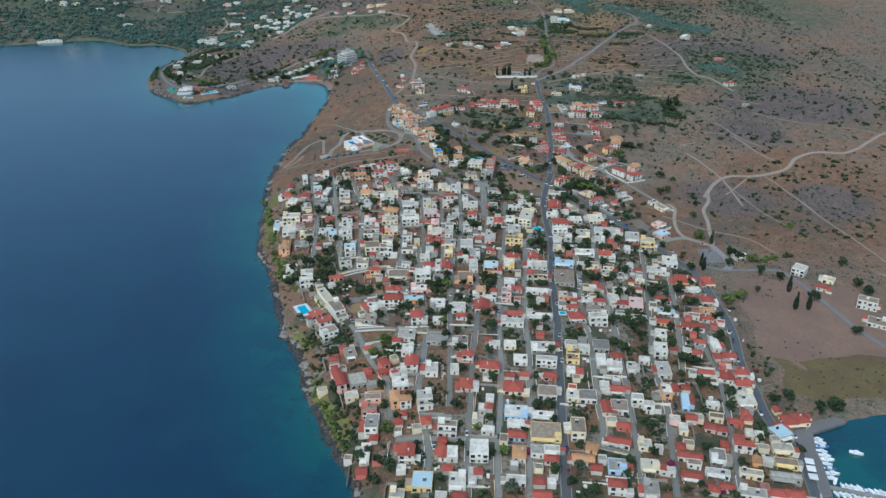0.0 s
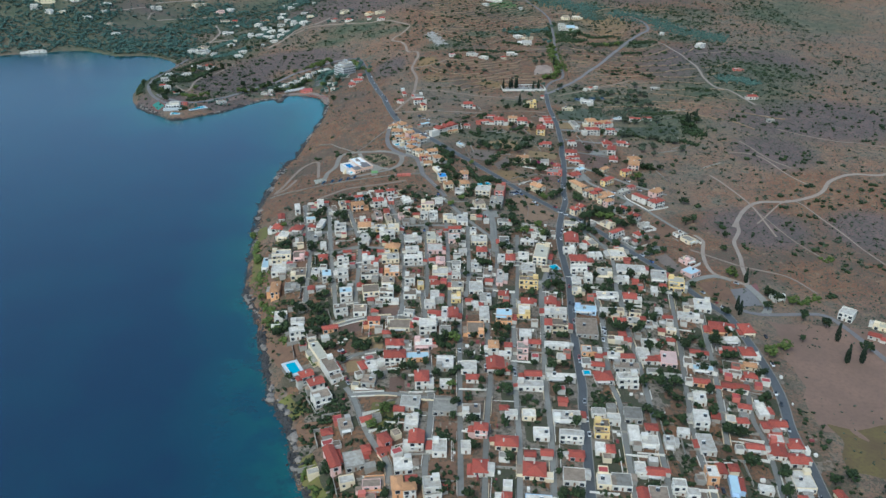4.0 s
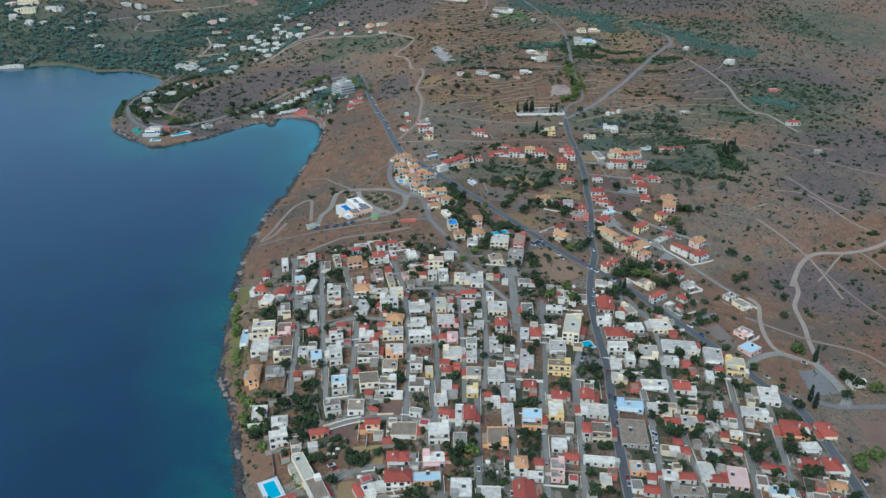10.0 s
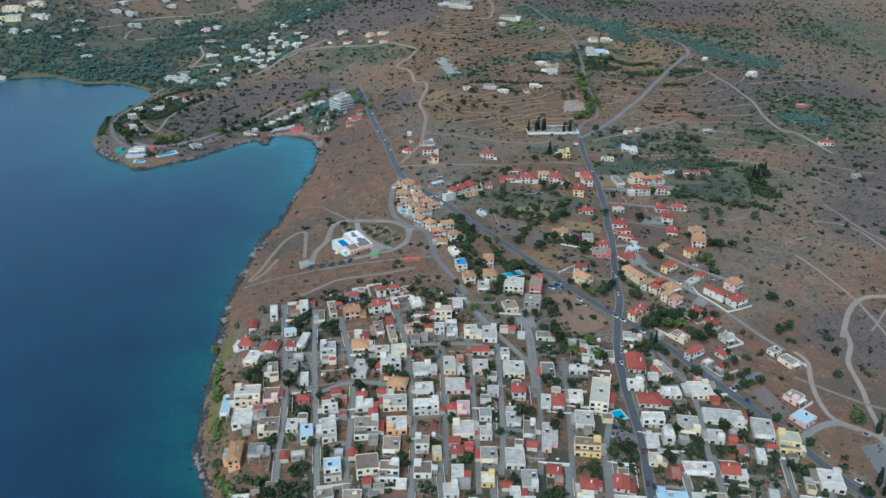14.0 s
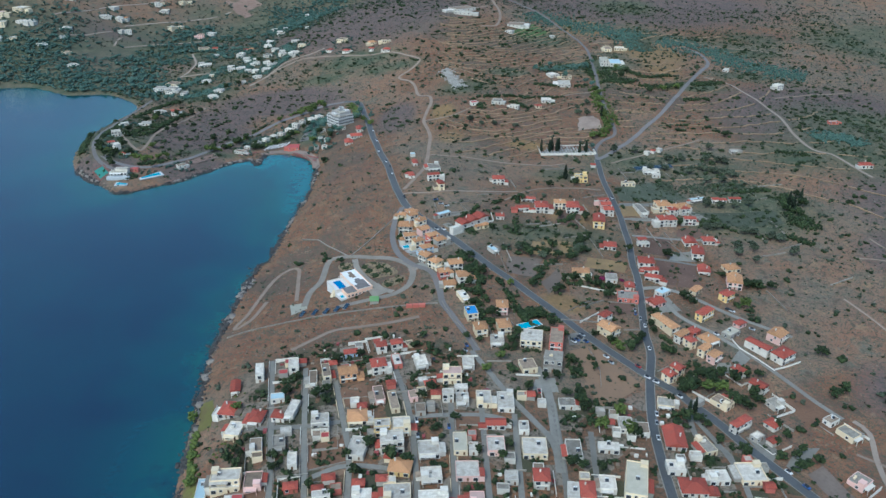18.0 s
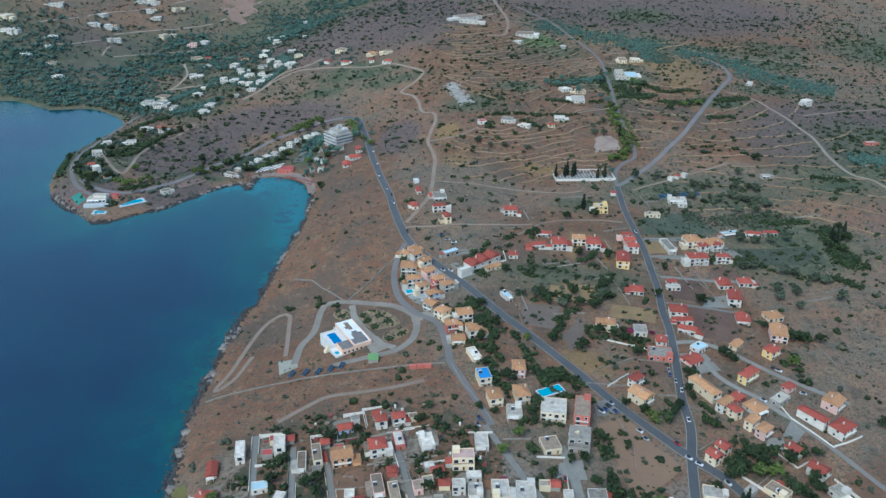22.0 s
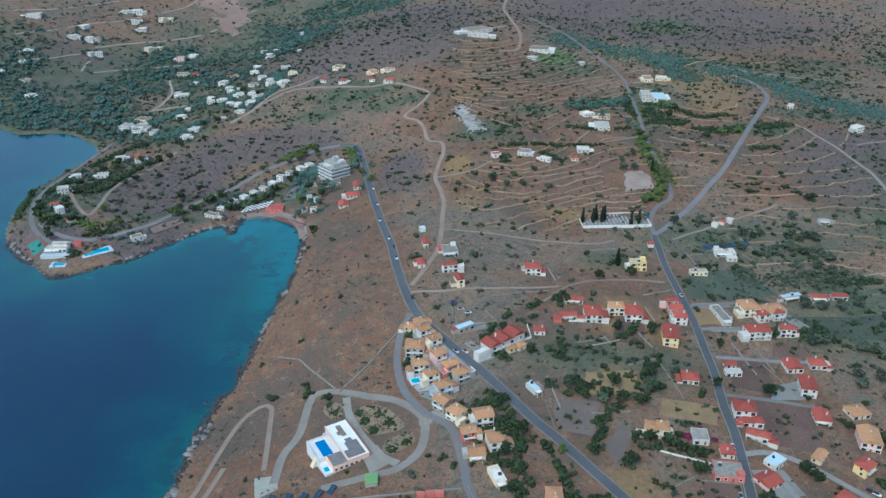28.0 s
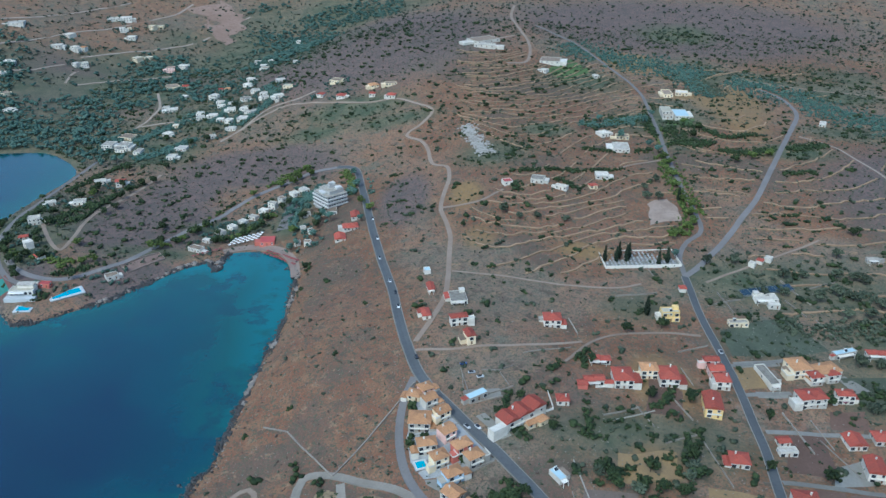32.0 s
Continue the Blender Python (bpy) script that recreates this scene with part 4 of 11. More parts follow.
lane("street", street_grey, 3.1, [(155.8, 423.9), (167.4, 478.4), (176.5, 528.8), (187, 587.6)])
lane("street", street_grey, 3.1, [(-30.3, 370.4), (-33.8, 399.3), (-40.8, 412.6), (-48.8, 429.9), (-58.3, 458.5), (-64.4, 470.8)])
lane("street", street_grey, 3.1, [(-59.5, 462.3), (-35.8, 458.6), (-14.4, 451.6), (5, 449.8)])
lane("street", street_grey, 3.1, [(-71.5, 498.4), (-59.6, 504.7), (-43, 505.8)])
lane("street", street_grey, 3.1, [(-80.6, 539.6), (-63.4, 544.4), (-41.3, 545), (-16.9, 539.5)])
lane("street", street_grey, 3.1, [(-26, 352.4), (-6.8, 351.9), (15.5, 350.2), (31.2, 348.5)])
lane("street", street_grey, 3.1, [(-12.1, 369), (6, 368)])
lane("street", street_grey, 3.1, [(87.5, 344.7), (99.3, 340.9), (108.4, 339.3)])
lane("street", street_grey, 3.1, [(-133.7, 751), (-120.9, 685.6), (-112, 637.8), (-109.2, 611.4), (-106.5, 582.2), (-103.6, 560.8)])
lane("street", street_grey, 3.1, [(-109.8, 736.6), (-98.6, 664.4), (-92.8, 627.9), (-87.3, 596.1), (-82.1, 562.3)])
lane("street", street_grey, 3.1, [(-90.6, 726), (-78.6, 677.7), (-72.8, 650.1), (-69.9, 606.2), (-69, 576.8), (-65.7, 555)])
lane("street", street_grey, 3.1, [(-54, 731.2), (-42.5, 684.5), (-36.7, 631), (-34.2, 591.8), (-34, 557), (-34.5, 526)])
lane("street", street_grey, 3.1, [(-20.1, 703.3), (-18.3, 646), (-16.9, 604.3), (-17.1, 569)])
lane("street", street_grey, 3.1, [(-2.7, 705.2), (-1, 632.5), (-0, 591.8), (-0.2, 555.4)])
lane("street", street_grey, 3.1, [(16, 690), (14.7, 605.9), (11.5, 569.1)])
lane("street", street_grey, 3.1, [(39.6, 703.1), (38.4, 636.9), (31.8, 570.3)])
lane("street", street_grey, 3.1, [(57.7, 679.7), (52.5, 610.1), (45.7, 545.9)])
lane("street", street_grey, 3.1, [(74.5, 612.9), (68, 585.3), (63.8, 548)])
lane("street", street_grey, 3.1, [(118.1, 707.7), (130.9, 665.3), (131.9, 634), (126, 592.4), (125.1, 566.7)])
lane("street", street_grey, 3.1, [(-136.6, 682.3), (-119, 680), (-100.4, 677.5)])
lane("street", street_grey, 3.1, [(-90.4, 639.8), (-72.5, 646.5), (-40.3, 641.7)])
lane("street", street_grey, 3.1, [(-72.2, 677.1), (-42.3, 680.3)])
lane("street", street_grey, 3.1, [(-72.2, 677.1), (-47.5, 682.8), (-2.8, 687.4), (15.7, 683)])
lane("street", street_grey, 3.1, [(118.8, 702.5), (118.1, 680.7), (130.2, 671.6), (132.1, 657.2)])
lane("street", street_grey, 3.1, [(-119.2, 680.9), (-99.7, 678.2), (-81, 680.4)])
lane("street", street_grey, 3.1, [(1.7, 605), (12.8, 605.7), (35.9, 604.7)])
lane("street", concrete, 3.3, [(173.5, 775), (182.2, 760), (192.6, 739), (201.5, 721), (211, 706)])
lane("street", concrete, 3.6, [(120, 827.5), (136, 826), (140.5, 813.5), (149.5, 802.4), (160.5, 793), (166.5, 783), (173.5, 775)])
lane("street", concrete, 3.6, [(121, 845.8), (133.5, 848.4), (146.7, 845), (160.5, 835.5), (172.5, 824.2), (183.8, 814.6), (198.7, 803.6), (214.3, 792)])
lane("street", street_grey, 3.1, [(130.8, 994.9), (149.7, 999.1), (169.7, 1005.2)])
lane("street", street_grey, 3.1, [(130.5, 966.9), (146.8, 970.1), (161.1, 972.4)])
lane("street", street_grey, 3.1, [(133.2, 935.9), (154.6, 938), (180.9, 939.6), (199.4, 938.9)])
lane("street", street_grey, 3.1, [(127.6, 895.7), (146.6, 895.8), (181.3, 895.7)])


# ---- houses ----
def opening(name, w, h, out=0.14):
    """A window in one piece: a frame with a sunk pane."""
    a, v, f = 0.13, [], []
    for u, q, y in ((w / 2 + a, h + a, 0.02), (w / 2 + a, h + a, -out), (w / 2, h, -out), (w / 2, h, -0.05)):
        lo = -a if y != -0.05 and q > h else 0
        v += [(-u, y, lo), (u, y, lo), (u, y, q), (-u, y, q)]
    for k in range(3):
        f += [(4 * k + i, 4 * k + 4 + i, 4 * k + 4 + (i + 1) % 4, 4 * k + (i + 1) % 4) for i in range(4)]
    f += [(12, 13, 14, 15)]
    f = [t[::-1] for t in f[:-1]] + f[-1:]
    me = mesh(name, v, f, [frame_white, pane_glass])
    me.polygons.foreach_set("material_index", [0] * 12 + [1])
    return me


window_me, wide_me = opening("window", 1.4, 1.5), opening("window", 2.3, 2.15)
door_me = mesh("door", *(lambda v, f: (box(v, f, -0.5, 0.5, -0.08, 0.02, 0, 2.1), v, f)[1:])([], []), door_wood)
roof_words = {"r": "red clay tile roof", "o": "orange clay tile roof", "R": "red sheet roof", "w": "flat white roof", "g": "flat grey concrete roof",
              "d": "flat weathered brown roof", "b": "flat pale blue roof", "B": "bright blue roof", "y": "flat beige roof", "p": "flat pink roof"}
wall_words = {"w": "white", "c": "cream", "y": "yellow", "o": "apricot", "p": "pink", "b": "pale blue", "g": "bare concrete", "r": "red"}
footprints, turns = [], []
# a roof water heater: tilted glass panel and its tank
HEATER = [(-1, -0.8, 0.15), (1, -0.8, 0.15), (1, 0.5, 1.15), (-1, 0.5, 1.15), (-1, -0.7, 0.05), (1, -0.7, 0.05), (1, 0.6, 0.1), (-1, 0.6, 0.1),
          (-1, 0.5, 1.6), (1, 0.5, 1.6), (1, 1.0, 1.6), (-1, 1.0, 1.6), (-1, 1.0, 1.1), (1, 1.0, 1.1)]
HEATER_F = [(0, 1, 2, 3), (4, 5, 1, 0), (5, 6, 2, 1), (7, 4, 0, 3), (6, 7, 12, 13), (3, 2, 9, 8), (8, 9, 10, 11), (11, 10, 13, 12), (2, 13, 10, 9), (12, 3, 8, 11), (6, 13, 2), (12, 7, 3)]
house_words = {"outbuilding": "outbuilding", "cottage": "cottage", "villa": "villa", "apartment_house": "apartment house", "village_house": "village house"}


def boxy(x0, x1, y0, y1, z0, z1, material):
    v, f = [], []
    box(v, f, x0, x1, y0, y1, z0, z1)
    return mesh("terrace", v, f, material)


def house_kind(w, d, storeys, tiled):
    if max(w, d) < 7.5 and storeys == 1:
        return "outbuilding"
    return ("villa" if storeys > 1 else "cottage") if tiled else ("apartment_house" if storeys > 1 else "village_house")




def tile_roof(v, f, x0, x1, y0, y1, h, hipped, e=0.5):
    """Adds a pitched roof with eaves over a rectangle, hipped or gabled along its longer side."""
    k, o, w, d = 0.16, len(v), x1 - x0, y1 - y0
    mx, my, rise = (x0 + x1) / 2, (y0 + y1) / 2, min(w, d) * 0.21
    run = min(w, d) / 2 if hipped else -e
    ridge = [(x0 + run, my), (x1 - run, my)] if w >= d else [(mx, y0 + run), (mx, y1 - run)]
    for dz in (0, k):
        v += [(x0 - e, y0 - e, h + dz), (x1 + e, y0 - e, h + dz), (x1 + e, y1 + e, h + dz), (x0 - e, y1 + e, h + dz)]
    v += [(*ridge[0], h + k + rise), (*ridge[1], h + k + rise)]
    new_f = [(0, 3, 2, 1)] + [(i, (i + 1) % 4, 4 + (i + 1) % 4, 4 + i) for i in range(4)]
    new_f += [(4, 5, 9, 8), (5, 6, 9), (6, 7, 8, 9), (7, 4, 8)] if w >= d else [(4, 5, 8), (5, 6, 9, 8), (6, 7, 9), (7, 4, 8, 9)]
    f += [tuple(o + i for i in q) for q in new_f]


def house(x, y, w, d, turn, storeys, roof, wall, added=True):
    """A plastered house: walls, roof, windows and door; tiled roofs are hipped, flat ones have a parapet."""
    rnd = random.Random(int(x * 10) * 7919 + int(y * 10))
    w, d = max(w, 4.5), max(d, 4.5)
    if y > 1130 and turn == 0:
        # hillside houses: squarer plans, each turned its own way
        w = max(4.5, (0.76 if y < 1430 else 0.9 if y < 1690 else 1.0) * w)
        d, turn = min(d, 1.0 * w), rnd.uniform(-32, 32)
    c, s = math.cos(radians(turn)), math.sin(radians(turn))
    foot = [(x + u * w / 2 * c - q * d / 2 * s, y + u * w / 2 * s + q * d / 2 * c) for u, q in ((-1, -1), (1, -1), (1, 1), (-1, 1), (0, 0))]
    zs = ground_z(np.array([p[0] for p in foot]), np.array([p[1] for p in foot]))
    z, low = float(np.median(zs)) + 0.15, float(zs.min()) - 0.4
    h = 2.85 * storeys + rnd.uniform(-0.15, 0.25)
    footprints.append((x, y, max(w, d) / 2))
    turns.append((x, y, turn))
    v, f = [], []
    hw, hd = w / 2, d / 2
    tiled = roof in "ro"
    back = rnd.uniform(0.16, 0.3) * d if storeys == 2 and not tiled and min(w, d) > 6.5 and rnd.random() < 0.6 else 0.0
    fy = -hd + back
    up_v, up_f = (v, f) if not back else ([], [])
    if back:
        box(v, f, -hw, hw, -hd, hd, low - z, 2.8)
        box(up_v, up_f, -hw + 0.003, hw - 0.003, fy, hd - 0.003, 2.8, h)
        for b in ((-hw, hw, -hd, -hd + 0.2), (-hw, -hw + 0.2, -hd + 0.2, fy), (hw - 0.2, hw, -hd + 0.2, fy)):
            box(v, f, *b, 2.802, 3.6)
    else:
        box(v, f, -hw, hw, -hd, hd, low - z, h)
    if not tiled:
        t, p = 0.22, rnd.choice((0.35, 0.5, 0.8))
        for b in ((-hw, hw, fy, fy + t), (-hw, hw, hd - t, hd), (-hw, -hw + t, fy + t, hd - t), (hw - t, hw, fy + t, hd - t)):
            box(up_v, up_f, *b, h + 0.002, h + p)
    kind = house_kind(w, d, storeys, tiled)
    base = new(kind, mesh(kind, v, f, paint[wall]))
    base.matrix_world = pose(x, y, z, 0, 0, turn)
    words = ("two-storey " if storeys == 2 else "tall " if storeys > 2 else "one-storey ") + wall_words[wall] + " " + house_words[kind] + " with a " + roof_words[roof]
    tagged(base, words, "house", group=kind + "s")
    v, f = [], []
    if tiled:
        hipped = rnd.random() < 0.65
        if w > 1.55 * d and w > 11:
            # a row of bays, each roof a step above the last
            n, step = (3 if w > 19 else 2), rnd.choice((-0.55, 0.55))
            for i in range(n):
                x0, x1 = -hw + w * i / n, -hw + w * (i + 1) / n
                up = (i if step > 0 else n - 1 - i) * 0.55
                if up:
                    bay = part("bay", boxy(x0 + 0.004, x1 - 0.004, -hd + 0.004, hd - 0.004, h, h + up, paint[wall]), base)
                tile_roof(v, f, x0, x1, -hd, hd, h + up, hipped and n < 3)
        else:
            tile_roof(v, f, -hw, hw, -hd, hd, h, hipped)
        part("roof", mesh("roof", v, f, top[roof]), base)
        if added and w > 6.4 and d > 5 and y < 1130 and kind != "outbuilding" and rnd.random() < 0.8:
            # a lower block against one side with a roof of its own
            side, ww, wd = rnd.choice((-1, 1)), w * rnd.uniform(0.3, 0.45), d * rnd.uniform(0.5, 0.8)
            wh = h - rnd.uniform(0.8, 1.4) if storeys == 1 or rnd.random() < 0.4 else h - 2.85
            x0, x1 = (hw + 0.003, hw + ww) if side > 0 else (-hw - ww, -hw - 0.003)
            y0 = -hd - rnd.uniform(0.3, 1.4)
            v, f = [], []
            box(v, f, x0, x1, y0, y0 + wd, low - z, wh)
            wing = part("wing", mesh("wing", v, f, paint[rnd.choice((wall, wall, wall, "w"))]), base)
            v, f = [], []
            if rnd.random() < 0.6:
                tile_roof(v, f, x0, x1, y0, y0 + wd, wh + 0.002, False, 0.35)
                part("roof", mesh("roof", v, f, top[roof]), wing)
            else:
                for q in ((x0, x1, y0, y0 + 0.15), (x0, x0 + 0.15, y0 + 0.15, y0 + wd), (x1 - 0.15, x1, y0 + 0.15, y0 + wd)):
                    box(v, f, *q, wh + 0.002, wh + 0.85)
                part("roof_terrace", mesh("roof_terrace", v, f, whitewash), wing)
    else:
        box(v, f, -hw + 0.22, hw - 0.22, fy + 0.22, hd - 0.22, h + 0.004, h + 0.12)
        if back and rnd.random() < 0.5:
            box(v, f, -hw, hw * rnd.uniform(-0.3, 0.9), -hd + 0.3, fy - 0.003, h - 0.25, h)
        part("roof", mesh("roof", v, f, top[roof]), base)
        if back:
            part("upper_storey", mesh("upper_storey", up_v, up_f, paint[wall]), base)
            part("terrace", boxy(-hw + 0.21, hw - 0.21, -hd + 0.21, fy - 0.003, 2.804, 2.86, top[rnd.choice((roof, "g", "d"))]), base)
    far = y > 1130
    if far and w > 9:
        v, f = [], []
        side = rnd.choice((-1, 1))
        ww, wd, wh = w * rnd.uniform(0.3, 0.45), d * rnd.uniform(0.5, 0.8), h * rnd.uniform(0.55, 0.8)
        box(v, f, *((hw + 0.003, hw + ww) if side > 0 else (-hw - ww, -hw - 0.003)), -hd * 0.6, -hd * 0.6 + wd, low - z, wh)
        part("wing", mesh("wing", v, f, paint[wall]), base)
    if not far and not tiled and min(w, d) > 6.5 and rnd.random() < 0.22:
        v, f = [], []
        cx, cy = rnd.uniform(-0.2, 0.2) * w, rnd.uniform(0.0, 0.3) * d
        box(v, f, cx - 0.7, cx + 0.7, cy - 0.6, cy + 0.6, h + 0.14, h + 1.4)
        box(v, f, cx - 1.6, cx - 0.75, cy - 0.5, cy + 0.4, h + 0.14, h + 0.9)
        part("roof_tank", mesh("roof_tank", v, f, paint[rnd.choice("wgcg")]), base)
    if not far and min(w, d) > 6:
        v, f = [], []
        cx, cy = rnd.uniform(-0.3, 0.3) * w, rnd.uniform(-0.25, 0.3) * d
        if tiled:
            box(v, f, cx - 0.35, cx + 0.35, cy - 0.3, cy + 0.3, h + 0.3, h + 0.16 + min(w, d) * 0.21 + 0.9)
            box(v, f, cx - 0.45, cx + 0.45, cy - 0.4, cy + 0.4, h + 1.06 + min(w, d) * 0.21, h + 1.2 + min(w, d) * 0.21)
            part("chimney", mesh("chimney", v, f, paint["w"]), base)
        elif rnd.random() < 0.55:
            sw, sd = min(3.6, w * 0.4), min(3.2, d * 0.4)
            cx, cy = rnd.choice((-1, 1)) * (hw - sw / 2 - 0.25), (1 if back else rnd.choice((-1, 1))) * (hd - sd / 2 - 0.25)
            box(v, f, cx - sw / 2, cx + sw / 2, cy - sd / 2, cy + sd / 2, h + 0.1, h + 2.3)
            box(v, f, cx - sw / 2 - 0.12, cx + sw / 2 + 0.12, cy - sd / 2 - 0.12, cy + sd / 2 + 0.12, h + 2.3, h + 2.45)
            part("stair_hut", mesh("stair_hut", v, f, paint[wall]), base)
    if not far and max(w, d) > 8:
        if not tiled and rnd.random() < 0.5:
            cx, cy = rnd.uniform(-0.3, 0.3) * w, rnd.uniform(-0.1, 0.3) * d
            part("water_heater", mesh("water_heater", [(cx + u, cy + q, h + zz) for u, q, zz in HEATER], HEATER_F, [frame_white, pane_glass]), base)
            base.children[-1].data.polygons.foreach_set("material_index", [1] + [0] * (len(HEATER_F) - 1))
        if added and rnd.random() < 0.55:
            side = rnd.choice((-1, 1))
            aw, ad, ah = rnd.uniform(2.2, 3.6), d * rnd.uniform(0.4, 0.75), rnd.uniform(2.3, 2.8)
            y0 = rnd.uniform(-hd, hd - ad)
            x0, x1 = (-hw - aw, -hw - 0.003) if side < 0 else (hw + 0.003, hw + aw)
            v, f = [], []
            box(v, f, x0, x1, y0, y0 + ad, low - z, ah)
            annex = part("annex", mesh("annex", v, f, paint[rnd.choice((wall, wall, "w", "g"))]), base)
            v, f = [], []
            lean = 0.5
            xi, xo = (x1, x0 - 0.25) if side < 0 else (x0, x1 + 0.25)
            v = [(xo, y0 - 0.25, ah + 0.004), (xi, y0 - 0.25, ah + lean), (xi, y0 + ad + 0.25, ah + lean), (xo, y0 + ad + 0.25, ah + 0.004)]
            v += [(a, bb, cc + 0.12) for a, bb, cc in v]
            f = [(0, 1, 2, 3), (7, 6, 5, 4), (0, 4, 5, 1), (1, 5, 6, 2), (2, 6, 7, 3), (3, 7, 4, 0)]
            if side > 0:
                f = [t[::-1] for t in f]
            f = [t[::-1] for t in f]
            part("roof", mesh("roof", v, f, top[rnd.choice(("r", "r", "d", "g", "w"))]), annex)
        if storeys == 1 and rnd.random() < 0.45:
            v, f = [], []
            box(v, f, -hw * 0.9, hw * 0.55, -hd - 2.4, -hd - 0.003, 2.55, 2.7)
            box(v, f, -hw * 0.9, -hw * 0.9 + 0.25, -hd - 2.4, -hd - 2.15, low - z, 2.55)
            box(v, f, hw * 0.55 - 0.25, hw * 0.55, -hd - 2.4, -hd - 2.15, low - z, 2.55)
            part("porch", mesh("porch", v, f, paint[rnd.choice((wall, "w"))]), base)
    if storeys >= 2 and w > 6.5 and not far and not back:
        v, f = [], []
        for k in range(1, storeys):
            box(v, f, -hw * 0.8, hw * 0.8, -hd - 1.3, -hd - 0.003, 2.85 * k - 0.15, 2.85 * k)
            box(v, f, -hw * 0.8, hw * 0.8, -hd - 1.3, -hd - 1.2, 2.85 * k, 2.85 * k + 0.8)
        part("balcony", mesh("balcony", v, f, whitewash), base)
    spread = max(1, min(4, int(w / 3.2)))
    for k in range(storeys if kind != "outbuilding" or max(w, d) > 6.2 else 0):
        for i in range(spread):
            u = (i + 0.5) / spread * w - hw
            zk = 2.85 * k
            if k == 0 and i == spread // 2:
                part("door", door_me, base, pose(u, -hd, 0.02))
            elif (k > 0 or w > 8) and i % 2 == 0 and not far:
                part("window", wide_me, base, pose(u, fy if k else -hd, zk + 0.05))
            else:
                part("window", window_me, base, pose(u, fy if k else -hd, zk + 1.0))
        if not far:
            if x < 20:
                part("window", window_me, base, pose(hw, rnd.uniform(-0.2, 0.2) * d, 2.85 * k + 1.0, 0, 0, 90))
            else:
                part("window", window_me, base, pose(-hw, rnd.uniform(-0.2, 0.2) * d, 2.85 * k + 1.0, 0, 0, -90))
    return base


house(-23.6, 445.9, 11.3, 10.3, -3, 1, "g", "w")
house(-3.4, 441.0, 13.8, 11.5, -3, 1, "g", "g")
house(11.6, 438.2, 10.4, 8.7, -1, 1, "d", "w")
house(-48.3, 434.1, 6.2, 4.3, 18, 1, "r", "w")
house(-22.3, 428.4, 7.7, 9.6, -3, 1, "w", "w")
house(-36.5, 413.8, 5.5, 8.1, 28, 2, "r", "r")
house(-18.9, 412.4, 7.9, 9.7, -1, 2, "r", "w")
house(-6.4, 407.9, 7.8, 10.6, -1, 1, "w", "w")
house(7.8, 408.5, 5.3, 7.0, -0, 1, "w", "w")
house(16.4, 420.4, 7.3, 6.2, -5, 2, "r", "p")
house(-64.8, 407.2, 5.6, 17.5, 22, 2, "r", "p")
house(-60.3, 433.6, 7.5, 10.7, 18, 1, "d", "g")
house(30.1, 412.9, 12.2, 8.3, -5, 1, "r", "c")
house(34.4, 436.1, 7.1, 5.0, -2, 1, "w", "w")
house(44.5, 436.8, 7.8, 7.3, -2, 1, "w", "c")
house(50.1, 421.1, 8.8, 8.1, -3, 1, "w", "w")
house(66.2, 436.0, 15.7, 8.6, -3, 1, "w", "w")
house(66.3, 418.0, 13.2, 5.0, -6, 2, "w", "w")
house(85.2, 440.7, 8.0, 6.0, -5, 1, "g", "w")
house(92.9, 435.6, 7.6, 7.2, -6, 1, "w", "w")
house(84.2, 425.1, 8.2, 9.1, -5, 2, "d", "y")
house(81.0, 410.5, 5.4, 7.7, -6, 1, "w", "w")
house(86.0, 408.9, 4.7, 6.4, -5, 1, "r", "w")
house(105.2, 440.7, 10.3, 10.9, -6, 1, "g", "g")
house(102.1, 423.1, 6.3, 14.7, -6, 1, "w", "w")
house(109.6, 417.6, 9.6, 8.0, -6, 1, "w", "w")
house(113.4, 429.6, 6.8, 5.7, -4, 1, "r", "w")
house(120.9, 418.6, 5.6, 9.3, -6, 1, "w", "w")
house(131.4, 428.4, 6.8, 5.3, -9, 1, "w", "w")
house(144.8, 440.4, 8.8, 11.3, -9, 2, "w", "w")
house(150.7, 462.7, 7.5, 9.3, -9, 1, "w", "w")
house(141.8, 419.9, 8.7, 14.6, -3, 1, "w", "w")
house(164.3, 445.1, 5.5, 6.6, -12, 1, "w", "c")
house(170.9, 443.9, 6.4, 5.0, -1, 1, "r", "w")
house(186.8, 456.8, 6.1, 12.5, -1, 1, "w", "w")
house(184.2, 441.7, 4.8, 6.1, -1, 1, "r", "w")
house(192.4, 444.4, 8.9, 6.2, -2, 1, "r", "w")
house(185.9, 430.5, 8.1, 7.4, -9, 1, "w", "r")
house(170.1, 421.4, 9.6, 4.1, -9, 1, "r", "w")
house(195.1, 427.2, 8.7, 8.4, -2, 1, "r", "w")
house(177.0, 457.8, 7.4, 4.3, -14, 1, "r", "w")
house(-52.6, 405.0, 10.5, 12.0, 16, 1, "g", "g")
house(-55.0, 391.6, 8.0, 6.0, 16, 1, "w", "c")
house(-39.7, 385.5, 10.4, 10.8, 7, 1, "d", "o")
house(-41.2, 383.6, 9.4, 5.6, 4, 2, "d", "p")
house(-42.8, 374.6, 9.0, 6.6, 4, 2, "d", "r")
house(-25.6, 396.7, 9.8, 9.6, 7, 1, "w", "w")
house(-27.9, 381.7, 5.5, 10.0, 7, 2, "o", "o")
house(-21.5, 378.6, 6.5, 5.4, 8, 2, "o", "w")
house(-10.0, 379.0, 8.8, 10.5, 8, 2, "w", "w")
house(-36.6, 408.4, 6.4, 3.9, 28, 1, "r", "r")
